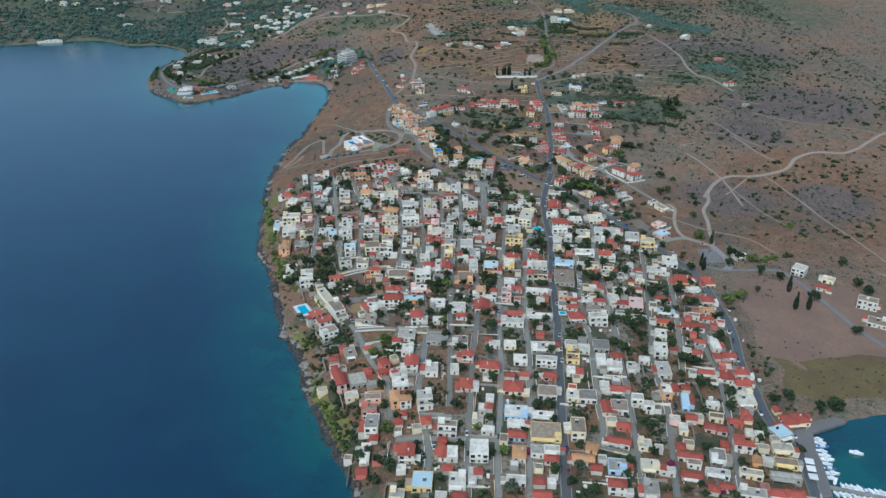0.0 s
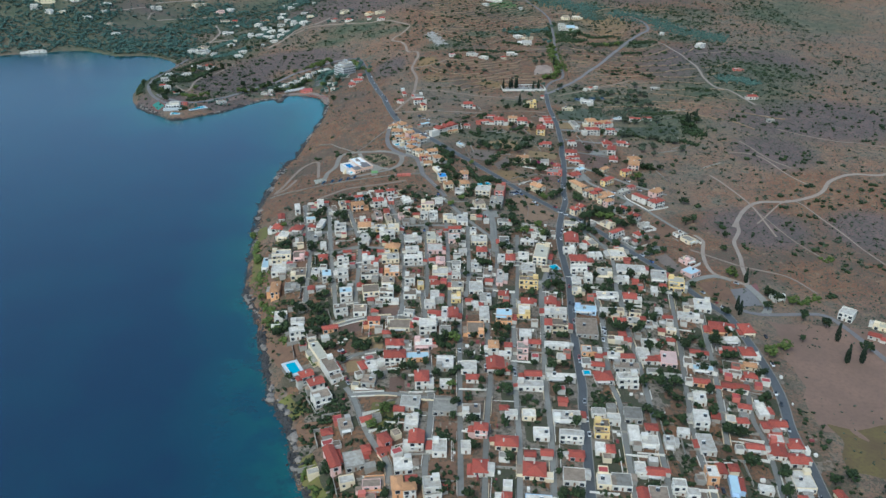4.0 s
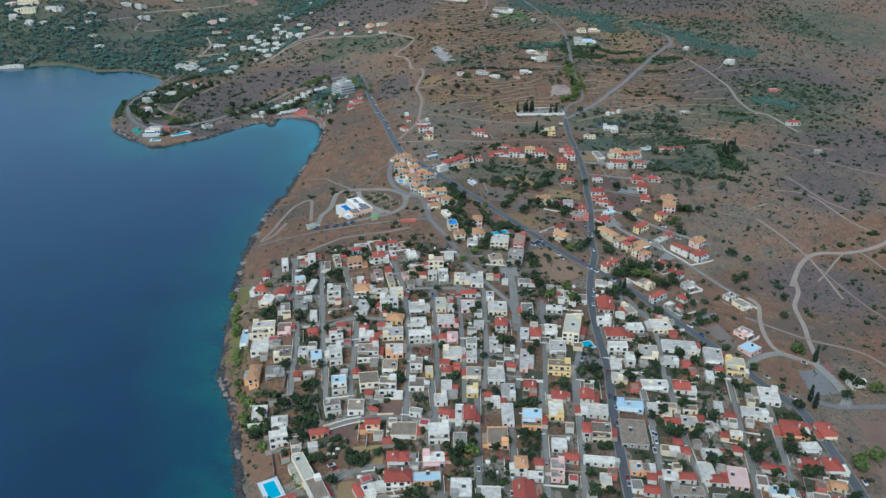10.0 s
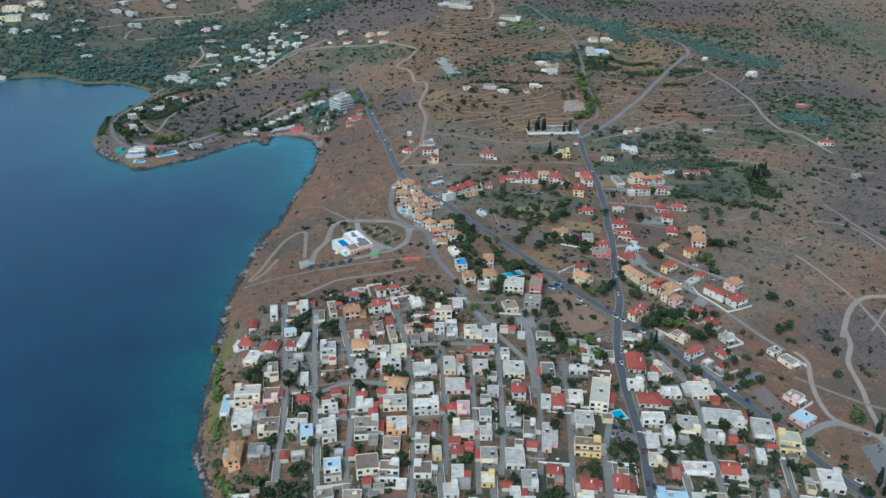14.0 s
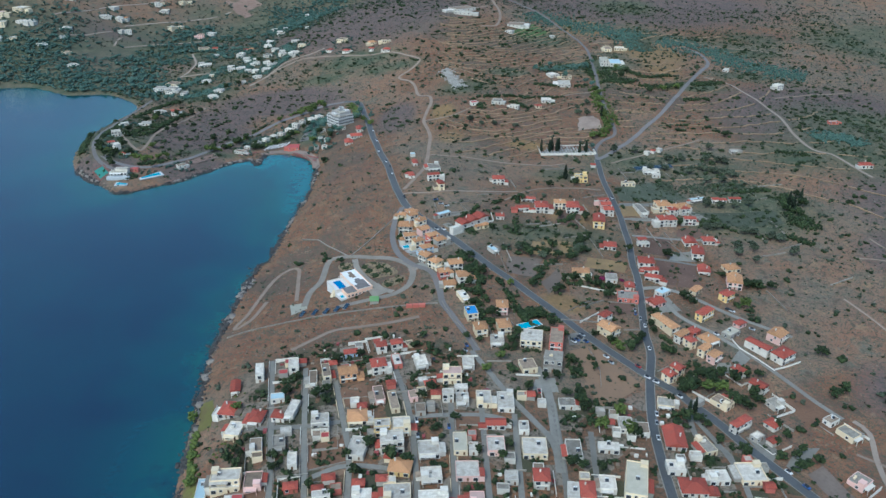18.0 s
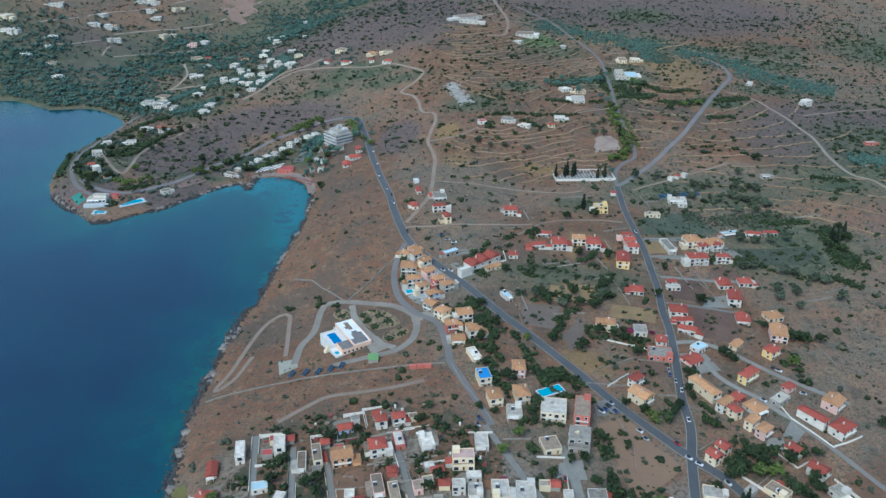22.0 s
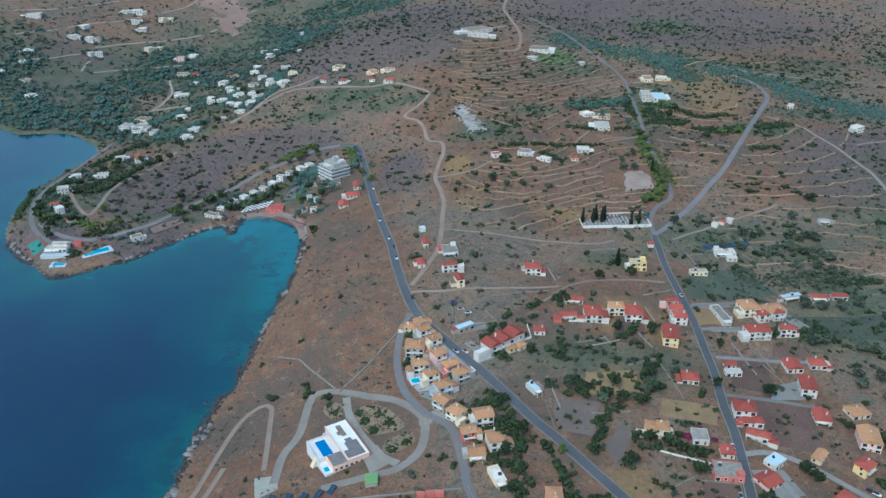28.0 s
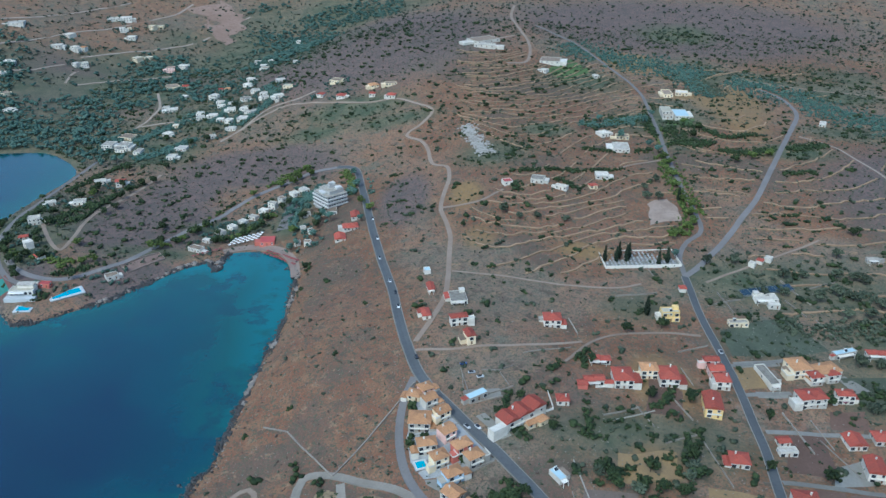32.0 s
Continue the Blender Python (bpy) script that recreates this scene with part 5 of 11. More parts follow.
house(15.1, 393.8, 7.6, 9.9, -3, 1, "r", "w")
house(-8.8, 362.8, 5.6, 7.6, 8, 1, "r", "w")
house(3.2, 355.3, 10.8, 7.3, -4, 2, "d", "w")
house(20.7, 362.4, 6.3, 7.7, -3, 1, "w", "c")
house(23.7, 372.5, 3.7, 6.5, -3, 1, "w", "w")
house(27.6, 373.8, 3.4, 5.0, -6, 1, "r", "w")
house(43.2, 369.6, 13.4, 10.6, -5, 1, "w", "b")
house(-40.1, 363.3, 7.7, 12.8, -1, 2, "g", "w")
house(-42.5, 344.4, 5.5, 13.6, -1, 1, "w", "w")
house(-19.1, 338.3, 8.6, 8.9, -3, 2, "r", "w")
house(0.9, 337.5, 3.8, 8.1, -3, 1, "r", "w")
house(6.0, 337.3, 6.0, 10.0, -2, 1, "w", "w")
house(20.6, 337.7, 10.1, 12.2, -2, 2, "w", "w")
house(26.2, 354.7, 7.5, 5.0, -6, 1, "w", "w")
house(-9.9, 318.6, 10.8, 12.1, -3, 1, "b", "y")
house(8.5, 317.2, 8.9, 10.4, -2, 1, "w", "w")
house(16.5, 320.8, 3.7, 10.6, -2, 1, "w", "w")
house(19.7, 322.7, 2.2, 5.0, -2, 1, "r", "w")
house(-22.9, 310.8, 7.7, 6.4, -3, 1, "g", "c")
house(-0.1, 306.8, 6.1, 5.5, -3, 1, "w", "w")
house(9.7, 306.0, 6.7, 5.0, -2, 1, "r", "w")
house(34.7, 347.4, 4.2, 6.7, -6, 1, "d", "c")
house(42.4, 336.0, 7.0, 9.9, -5, 1, "o", "w")
house(39.2, 316.6, 10.2, 5.0, -5, 1, "w", "w")
house(43.4, 392.9, 11.5, 10.5, -5, 1, "r", "c")
house(51.3, 405.4, 6.1, 5.0, -5, 1, "r", "w")
house(67.1, 404.7, 8.2, 5.0, -6, 1, "r", "r")
house(63.7, 389.2, 11.5, 10.4, -6, 1, "d", "w")
house(78.5, 385.9, 7.3, 8.6, -6, 1, "w", "c")
house(87.7, 385.7, 10.1, 9.7, -5, 1, "g", "w")
house(58.7, 367.5, 12.8, 5.0, -5, 1, "w", "w")
house(42.3, 350.4, 9.8, 5.7, -5, 1, "r", "b")
house(42.4, 360.1, 9.9, 5.0, -5, 1, "w", "w")
house(58.8, 353.4, 17.0, 14.3, -5, 1, "d", "y")
house(76.9, 354.5, 8.2, 13.3, -5, 2, "d", "c")
house(99.4, 395.2, 5.7, 8.4, -5, 1, "w", "w")
house(106.7, 392.9, 8.9, 5.9, -6, 1, "r", "w")
house(96.6, 374.9, 5.2, 10.8, -2, 1, "r", "w")
house(104.8, 376.8, 9.7, 10.5, -6, 1, "d", "w")
house(116.4, 382.2, 6.7, 5.7, -6, 2, "w", "w")
house(122.1, 377.0, 6.3, 5.0, -6, 2, "w", "w")
house(136.7, 393.3, 6.2, 9.0, -3, 2, "w", "o")
house(143.9, 399.4, 4.4, 7.3, -3, 1, "r", "w")
house(147.4, 388.3, 4.6, 13.4, -10, 1, "b", "b")
house(97.6, 363.9, 5.8, 5.0, -2, 1, "g", "c")
house(103.9, 359.6, 7.8, 5.0, -5, 1, "r", "r")
house(146.4, 371.7, 6.2, 5.5, -10, 1, "r", "w")
house(139.0, 361.6, 5.0, 7.6, -10, 1, "w", "c")
house(135.8, 368.6, 6.1, 5.5, -10, 1, "w", "p")
house(99.0, 346.1, 11.8, 5.1, -18, 1, "r", "w")
house(113.0, 345.4, 7.3, 7.2, -5, 1, "w", "c")
house(120.2, 342.8, 3.9, 4.5, -10, 1, "w", "w")
house(82.9, 341.1, 6.3, 5.6, -19, 1, "o", "o")
house(76.5, 331.7, 11.5, 5.0, -5, 1, "o", "w")
house(52.6, 338.1, 7.4, 7.3, -5, 1, "g", "w")
house(60.6, 338.7, 8.4, 5.0, -5, 1, "w", "w")
house(59.5, 331.5, 7.6, 5.0, -5, 1, "r", "w")
house(94.1, 327.6, 9.6, 9.7, -7, 1, "g", "b")
house(91.0, 311.4, 9.0, 6.0, -7, 2, "r", "w")
house(132.9, 345.3, 5.1, 5.8, -10, 1, "r", "w")
house(136.3, 337.8, 13.1, 4.5, -10, 1, "r", "w")
house(112.1, 329.2, 9.7, 7.6, -7, 1, "y", "c")
house(120.9, 325.8, 8.0, 4.7, -10, 1, "w", "w")
house(133.2, 322.7, 10.4, 4.5, -10, 1, "r", "w")
house(137.2, 332.8, 7.2, 4.5, -10, 1, "d", "w")
house(51.2, 314.9, 6.2, 5.0, -5, 1, "r", "w")
house(57.6, 314.9, 4.6, 5.0, -5, 1, "w", "w")
house(51.7, 305.8, 9.1, 5.0, -5, 1, "r", "w")
house(108.8, 311.6, 7.8, 10.3, -7, 1, "g", "g")
house(164.6, 388.4, 7.7, 4.5, -12, 1, "w", "w")
house(162.7, 375.7, 8.1, 5.1, -12, 1, "d", "c")
house(159.1, 364.2, 12.5, 4.4, -12, 1, "r", "p")
house(173.5, 373.2, 8.7, 4.4, -12, 1, "r", "r")
house(188.0, 398.4, 11.3, 13.6, -4, 1, "w", "c")
house(183.4, 420.0, 7.3, 9.1, -9, 1, "r", "w")
house(191.8, 414.7, 9.0, 8.0, -4, 1, "r", "w")
house(178.6, 363.7, 3.8, 7.1, -12, 1, "w", "c")
house(183.9, 362.4, 4.9, 6.6, -12, 1, "w", "w")
house(168.0, 352.1, 5.5, 9.3, -12, 2, "r", "w")
house(173.0, 349.5, 4.1, 4.2, -12, 2, "r", "w")
house(198.9, 368.3, 10.8, 10.4, 22, 1, "b", "g")
house(193.9, 353.0, 11.5, 6.6, -6, 1, "g", "c")
house(212.8, 381.8, 15.9, 9.2, 7, 1, "r", "c")
house(174.2, 339.4, 4.2, 5.2, -12, 1, "o", "o")
house(180.6, 340.2, 5.8, 4.6, -12, 1, "w", "w")
house(167.1, 328.5, 12.1, 4.8, -12, 1, "g", "c")
house(191.4, 341.0, 12.6, 5.7, -10, 1, "d", "y")
house(186.2, 328.4, 16.4, 4.0, -10, 1, "w", "g")
house(152.7, 340.9, 8.3, 10.0, -12, 1, "g", "w")
house(148.3, 327.0, 12.7, 4.1, -12, 1, "w", "w")
house(142.4, 313.9, 4.9, 5.2, -12, 1, "r", "w")
house(150.1, 316.1, 7.0, 4.4, -12, 1, "r", "w")
house(181.0, 314.1, 17.7, 5.4, -10, 1, "r", "w")
house(162.7, 313.3, 13.7, 6.6, -12, 1, "g", "w")
house(-151.0, 724.4, 5.3, 10.7, 11, 1, "r", "w")
house(-148.8, 701.9, 9.8, 12.0, -7, 1, "r", "w")
house(-129.5, 688.9, 7.8, 10.5, -7, 1, "r", "w")
house(-116.5, 687.8, 7.3, 6.8, -8, 1, "r", "w")
house(-121.0, 705.3, 7.9, 5.8, 11, 1, "b", "w")
house(-109.7, 692.2, 5.2, 14.2, -8, 1, "w", "w")
house(-140.6, 681.1, 8.6, 11.9, -7, 1, "w", "c")
house(-124.6, 664.2, 6.4, 11.0, 11, 1, "d", "w")
house(-112.2, 664.7, 6.5, 10.1, 11, 1, "g", "g")
house(-102.4, 650.2, 4.8, 9.7, 9, 1, "w", "w")
house(-91.5, 676.4, 9.6, 10.7, 7, 2, "w", "w")
house(-71.6, 682.1, 10.5, 10.2, 6, 1, "o", "c")
house(-57.0, 671.5, 9.0, 8.5, 6, 2, "w", "y")
house(-46.5, 672.0, 9.5, 9.0, 6, 2, "w", "c")
house(-51.0, 660.0, 12.5, 11.0, 6, 2, "w", "w")
house(-61.3, 701.2, 5.6, 13.6, 13, 1, "d", "p")
house(-52.4, 694.7, 4.9, 16.4, 13, 1, "d", "c")
house(-68.8, 657.3, 9.3, 15.0, -8, 1, "w", "w")
house(-45.5, 643.2, 11.0, 10.3, -8, 1, "o", "y")
house(-31.4, 656.0, 11.2, 10.7, 6, 1, "w", "w")
house(-29.7, 637.4, 10.6, 8.4, 6, 1, "w", "w")
house(-134.9, 640.2, 15.0, 11.5, 6, 2, "w", "c")
house(-133.7, 622.1, 11.4, 13.1, 6, 1, "w", "w")
house(-147.6, 637.6, 5.3, 17.8, 6, 1, "b", "w")
house(-120.3, 638.3, 8.8, 11.6, 6, 1, "d", "p")
house(-100.0, 631.9, 6.8, 5.0, 9, 1, "r", "r")
house(-116.4, 611.7, 11.5, 12.6, 5, 1, "d", "c")
house(-103.0, 610.5, 6.5, 9.0, 5, 1, "w", "w")
house(-93.2, 601.1, 7.0, 9.9, 10, 2, "b", "w")
house(-83.2, 622.7, 8.8, 4.5, 10, 2, "w", "w")
house(-81.2, 603.0, 8.1, 13.4, 9, 2, "w", "w")
house(-63.4, 623.7, 9.6, 8.0, 4, 1, "w", "w")
house(-60.4, 603.0, 13.0, 12.4, 2, 2, "d", "w")
house(-46.2, 625.1, 13.4, 11.0, 4, 1, "w", "c")
house(-44.1, 606.3, 11.2, 12.3, 4, 1, "w", "o")
house(-45.9, 590.5, 9.1, 10.9, 0, 1, "d", "c")
house(-29.5, 589.0, 7.6, 7.0, 0, 2, "d", "w")
house(-28.2, 619.8, 14.5, 7.5, 4, 2, "w", "w")
house(-131.2, 593.2, 6.4, 15.8, 5, 2, "o", "o")
house(-119.7, 594.5, 9.0, 9.1, 5, 1, "g", "g")
house(-103.0, 586.8, 4.4, 5.0, 5, 1, "r", "w")
house(-95.9, 587.2, 7.5, 4.6, 9, 1, "w", "g")
house(-75.5, 573.6, 8.9, 10.8, 9, 2, "b", "w")
house(-66.1, 584.6, 2.9, 5.0, 2, 1, "r", "w")
house(-57.5, 574.7, 11.7, 11.5, 9, 2, "d", "c")
house(-45.7, 569.8, 9.9, 9.4, 0, 2, "d", "w")
house(-28.7, 571.6, 9.2, 8.8, 0, 1, "d", "w")
house(-21.5, 699.3, 6.5, 5.0, 2, 2, "w", "w")
house(-13.3, 698.5, 7.3, 8.8, 2, 1, "w", "w")
house(-1.0, 700.0, 8.6, 12.6, 1, 1, "w", "c")
house(11.5, 698.7, 9.4, 15.4, -1, 1, "w", "w")
house(4.8, 678.4, 10.4, 5.6, 1, 1, "r", "w")
house(4.0, 660.5, 9.3, 11.7, 1, 1, "w", "p")
house(-14.9, 661.3, 7.3, 15.1, 2, 1, "y", "c")
house(-8.0, 657.6, 4.8, 6.7, 1, 1, "w", "w")
house(-11.5, 641.2, 11.8, 11.7, 2, 1, "w", "p")
house(24.6, 660.7, 13.0, 13.4, -1, 1, "w", "c")
house(20.2, 676.8, 5.4, 8.1, -1, 1, "w", "w")
house(25.7, 636.7, 7.8, 8.9, -1, 2, "r", "w")
house(10.7, 637.7, 6.7, 6.9, -1, 1, "w", "w")
house(-13.7, 620.2, 4.6, 5.0, 2, 1, "r", "w")
house(-7.0, 621.3, 7.2, 9.4, 1, 1, "p", "p")
house(5.2, 615.8, 6.8, 7.7, 1, 1, "g", "w")
house(-7.3, 602.4, 11.8, 11.4, 1, 1, "w", "c")
house(19.1, 612.8, 4.5, 9.0, -2, 1, "w", "w")
house(4.9, 600.2, 6.6, 8.6, 1, 1, "g", "w")
house(-10.7, 584.9, 6.1, 6.7, -0, 1, "r", "w")
house(-21.5, 583.8, 4.7, 8.0, 5, 1, "w", "y")
house(5.7, 582.4, 8.9, 9.8, -1, 1, "g", "c")
house(19.3, 580.2, 10.0, 12.9, -1, 1, "w", "w")
house(-10.8, 568.9, 6.3, 9.3, -0, 1, "w", "w")
house(4.4, 564.0, 7.0, 7.9, -1, 1, "w", "y")
house(25.6, 564.1, 8.0, 12.7, -1, 1, "g", "w")
house(45.5, 660.6, 8.1, 15.0, -1, 1, "g", "w")
house(41.1, 630.4, 5.8, 11.2, -6, 1, "w", "w")
house(48.4, 631.4, 7.0, 11.2, -4, 1, "r", "w")
house(73.2, 635.4, 10.8, 24.2, -13, 3, "y", "c")
house(65.1, 665.6, 11.2, 6.1, -4, 1, "w", "w")
house(59.4, 637.3, 8.3, 10.0, -4, 1, "w", "w")
house(61.3, 616.1, 10.3, 12.7, -4, 1, "w", "w")
house(38.0, 599.1, 5.1, 22.0, -6, 1, "w", "p")
house(29.1, 604.9, 6.7, 11.5, -6, 1, "d", "w")
house(29.4, 591.1, 5.5, 5.0, -6, 1, "r", "w")
house(59.1, 591.3, 14.0, 9.1, -6, 2, "d", "y")
house(38.9, 571.9, 7.1, 6.9, -6, 1, "r", "c")
house(86.4, 683.0, 8.5, 9.2, -5, 1, "d", "w")
house(103.7, 677.5, 11.0, 17.0, -5, 1, "r", "w")
house(98.1, 653.2, 9.4, 8.2, -2, 1, "w", "w")
house(103.6, 639.1, 13.3, 10.9, -2, 1, "r", "w")
house(100.7, 618.4, 12.5, 6.0, -1, 2, "w", "w")
house(105.8, 603.7, 6.1, 6.9, -3, 2, "w", "w")
house(96.5, 601.1, 6.8, 9.3, -6, 1, "w", "w")
house(94.4, 586.0, 6.7, 8.1, -6, 1, "w", "c")
house(118.8, 647.8, 10.7, 8.0, 2, 1, "w", "w")
house(119.6, 672.3, 6.8, 12.6, 17, 1, "g", "c")
house(106.8, 709.1, 9.7, 8.4, -11, 1, "g", "c")
house(72.3, 565.2, 7.8, 9.1, -6, 1, "r", "w")
house(55.3, 562.5, 8.4, 7.8, -6, 1, "r", "w")
house(141.5, 713.4, 8.4, 11.3, 40, 1, "d", "c")
house(144.7, 690.9, 13.1, 4.1, 33, 2, "r", "w")
house(173.7, 715.1, 8.1, 7.6, 26, 1, "g", "w")
house(165.0, 694.9, 7.2, 7.0, 33, 1, "r", "w")
house(159.7, 679.8, 6.1, 3.8, 30, 1, "r", "w")
house(151.6, 682.9, 6.7, 5.0, 33, 1, "w", "g")
house(201.9, 701.9, 8.2, 5.5, 31, 1, "d", "w")
house(207.3, 691.1, 7.9, 10.8, 31, 1, "g", "c")
house(137.5, 651.9, 13.3, 13.9, 2, 1, "w", "c")
house(143.5, 626.7, 22.1, 11.9, -8, 1, "w", "w")
house(133.8, 608.6, 8.6, 9.0, -8, 1, "w", "w")
house(163.8, 618.2, 11.7, 15.0, -10, 1, "w", "w")
house(174.7, 607.0, 11.6, 12.4, -10, 2, "y", "y")
house(195.6, 652.0, 10.3, 8.7, 37, 1, "g", "p")
house(193.2, 632.2, 11.9, 10.4, 37, 1, "b", "p")
house(120.9, 617.4, 11.8, 13.6, -8, 1, "g", "c")
house(154.9, 595.3, 5.0, 9.9, -10, 1, "w", "w")
house(163.4, 603.4, 4.5, 4.3, -10, 1, "r", "w")
house(116.3, 580.9, 16.0, 7.3, -3, 1, "w", "w")
house(133.1, 581.7, 9.4, 9.2, -6, 1, "r", "w")
house(187.4, 581.0, 12.1, 14.0, -10, 1, "w", "w")
house(253.0, 603.4, 9.5, 7.7, 9, 1, "w", "w")
house(-105.7, 565.4, 6.5, 8.6, 8, 1, "d", "g")
house(-77.1, 554.0, 9.2, 8.3, 16, 2, "d", "w")
house(-63.3, 554.1, 9.3, 10.4, 2, 1, "d", "w")
house(-121.2, 559.8, 9.0, 10.1, 8, 1, "w", "w")
house(-107.2, 549.1, 9.5, 6.3, 8, 1, "w", "w")
house(-105.0, 533.9, 10.3, 7.5, 16, 2, "w", "w")
house(-94.8, 530.2, 6.0, 7.6, 16, 1, "d", "w")
house(-82.3, 535.4, 10.3, 4.8, 16, 1, "r", "o")
house(-52.0, 535.5, 8.0, 5.1, 2, 2, "r", "o")
house(-34.2, 530.7, 14.1, 11.5, -1, 1, "d", "c")
house(-28.3, 545.7, 6.9, 4.8, -13, 1, "g", "w")
house(-36.2, 509.1, 11.8, 7.4, 4, 1, "r", "w")
house(-35.2, 492.0, 13.3, 8.7, 4, 2, "r", "w")
house(-55.0, 487.6, 1.7, 9.3, 26, 1, "r", "w")
house(-49.8, 486.6, 5.5, 9.0, 26, 1, "w", "w")
house(-50.0, 471.9, 8.7, 8.7, -9, 1, "d", "g")
house(-20.9, 492.7, 14.5, 7.0, 3, 1, "b", "o")
house(-14.2, 556.3, 7.6, 7.6, 5, 1, "w", "w")
house(-11.6, 543.4, 6.8, 4.4, -13, 1, "r", "w")
house(-3.6, 541.7, 3.0, 15.9, -1, 1, "w", "w")
house(2.0, 542.2, 7.0, 12.0, -1, 1, "r", "w")
house(-15.0, 525.5, 11.4, 10.6, 3, 2, "w", "w")
house(-3.5, 520.7, 7.4, 10.0, -1, 1, "g", "w")
house(-17.5, 506.8, 11.7, 8.4, 3, 1, "w", "p")
house(17.5, 553.9, 5.1, 8.1, -1, 1, "w", "w")
house(23.7, 542.3, 6.7, 17.6, -1, 1, "w", "w")
house(36.9, 537.1, 11.0, 12.3, -4, 2, "b", "o")
house(16.9, 522.4, 11.3, 14.1, -1, 1, "d", "o")
house(51.7, 548.2, 8.5, 13.6, -4, 1, "w", "y")
house(49.8, 518.2, 8.1, 8.4, -4, 1, "w", "w")
house(27.6, 499.3, 6.2, 8.6, -1, 2, "o", "w")
house(37.4, 502.8, 4.1, 5.0, -4, 1, "r", "w")
house(34.7, 493.5, 8.1, 5.0, -4, 1, "w", "w")
house(46.1, 496.7, 6.9, 10.9, -4, 2, "g", "p")
house(55.0, 508.1, 7.4, 5.0, -6, 1, "r", "w")
house(27.9, 482.2, 10.6, 12.0, -1, 1, "r", "w")
house(-3.5, 484.4, 10.9, 13.6, -1, 1, "w", "g")
house(11.3, 479.2, 9.6, 9.9, -1, 1, "w", "w")
house(-17.5, 466.3, 8.2, 10.7, 3, 2, "r", "w")
house(-3.0, 463.2, 7.3, 6.4, -1, 1, "w", "w")
house(13.2, 468.2, 7.4, 5.0, -1, 1, "r", "w")
house(50.5, 473.6, 10.0, 5.7, -3, 1, "r", "w")
house(47.9, 462.9, 15.4, 6.4, -2, 1, "w", "w")
house(74.0, 550.3, 15.6, 9.2, -6, 1, "w", "w")
house(66.2, 529.1, 4.3, 8.0, -6, 2, "r", "w")
house(74.2, 529.1, 10.7, 10.3, -5, 2, "d", "c")
house(69.4, 507.3, 16.1, 5.1, -6, 1, "w", "w")
house(70.5, 493.1, 5.7, 8.4, -6, 1, "w", "c")
house(61.4, 480.8, 4.6, 5.0, -3, 1, "w", "w")
house(67.8, 472.6, 17.6, 5.0, -3, 1, "w", "w")
house(88.4, 504.2, 6.5, 8.4, -3, 1, "w", "o")
house(95.3, 504.1, 6.5, 5.5, -7, 1, "w", "w")
house(86.0, 490.6, 5.7, 7.0, -3, 1, "g", "w")
house(96.3, 557.4, 14.9, 7.2, -6, 1, "b", "b")
house(93.0, 532.7, 14.8, 21.3, -5, 1, "d", "g")
house(110.9, 557.8, 7.9, 7.2, -3, 1, "w", "w")
house(120.2, 559.8, 8.3, 5.0, -6, 1, "d", "c")
house(118.4, 545.7, 8.1, 5.0, -6, 1, "r", "w")
house(128.6, 546.7, 8.9, 9.7, -6, 1, "w", "c")
house(132.4, 559.9, 8.4, 5.0, -6, 1, "d", "c")
house(137.6, 544.8, 8.2, 7.4, -6, 1, "d", "w")
house(171.7, 561.8, 15.0, 8.1, -10, 1, "w", "w")
house(150.5, 562.9, 5.0, 11.7, -10, 1, "w", "w")
house(155.0, 556.2, 6.7, 4.6, -10, 1, "r", "w")
house(190.1, 549.9, 12.4, 13.2, -10, 1, "r", "o")
house(210.5, 551.5, 8.8, 12.4, 3, 1, "r", "c")
house(188.1, 520.4, 8.1, 7.8, -10, 1, "r", "w")
house(194.3, 534.8, 10.3, 6.6, 3, 1, "w", "w")
house(146.1, 537.3, 3.9, 4.6, -10, 1, "r", "c")
house(153.5, 540.1, 6.9, 4.5, -10, 1, "w", "c")
house(149.6, 526.1, 5.3, 4.1, -11, 1, "r", "w")
house(112.8, 520.3, 5.7, 5.0, -7, 1, "w", "w")
house(118.6, 520.3, 5.1, 5.4, -2, 1, "r", "w")
house(107.8, 520.6, 4.0, 5.0, -7, 1, "d", "c")
house(133.1, 520.5, 9.6, 5.6, -2, 1, "w", "w")
house(105.5, 500.6, 8.1, 5.0, -7, 1, "w", "w")
house(114.1, 500.0, 9.2, 5.0, -2, 1, "r", "w")
house(124.7, 505.5, 5.3, 12.9, -2, 1, "w", "w")
house(130.1, 500.1, 8.3, 5.3, -2, 1, "r", "w")
house(142.3, 503.6, 10.2, 14.6, -11, 1, "p", "p")
house(165.1, 513.1, 11.7, 4.5, -10, 1, "r", "w")
house(200.4, 520.5, 9.1, 10.2, -2, 1, "r", "w")
house(196.8, 504.4, 7.8, 5.3, -14, 1, "o", "c")
house(162.7, 495.6, 12.7, 5.6, -10, 1, "b", "w")
house(154.6, 501.8, 5.5, 7.6, -11, 1, "d", "w")
house(92.9, 487.9, 7.9, 5.0, -7, 1, "r", "w")
house(111.6, 489.1, 16.1, 6.5, -4, 1, "d", "g")
house(94.1, 475.6, 10.8, 9.6, 3, 1, "r", "w")
house(108.6, 472.7, 12.5, 8.5, 3, 2, "w", "w")
house(127.7, 486.2, 7.1, 5.0, -4, 1, "g", "w")
house(139.8, 482.9, 10.8, 4.5, -11, 1, "g", "w")
house(149.2, 480.0, 4.1, 4.5, -11, 1, "d", "w")
house(156.8, 479.9, 10.1, 4.7, -11, 1, "r", "o")
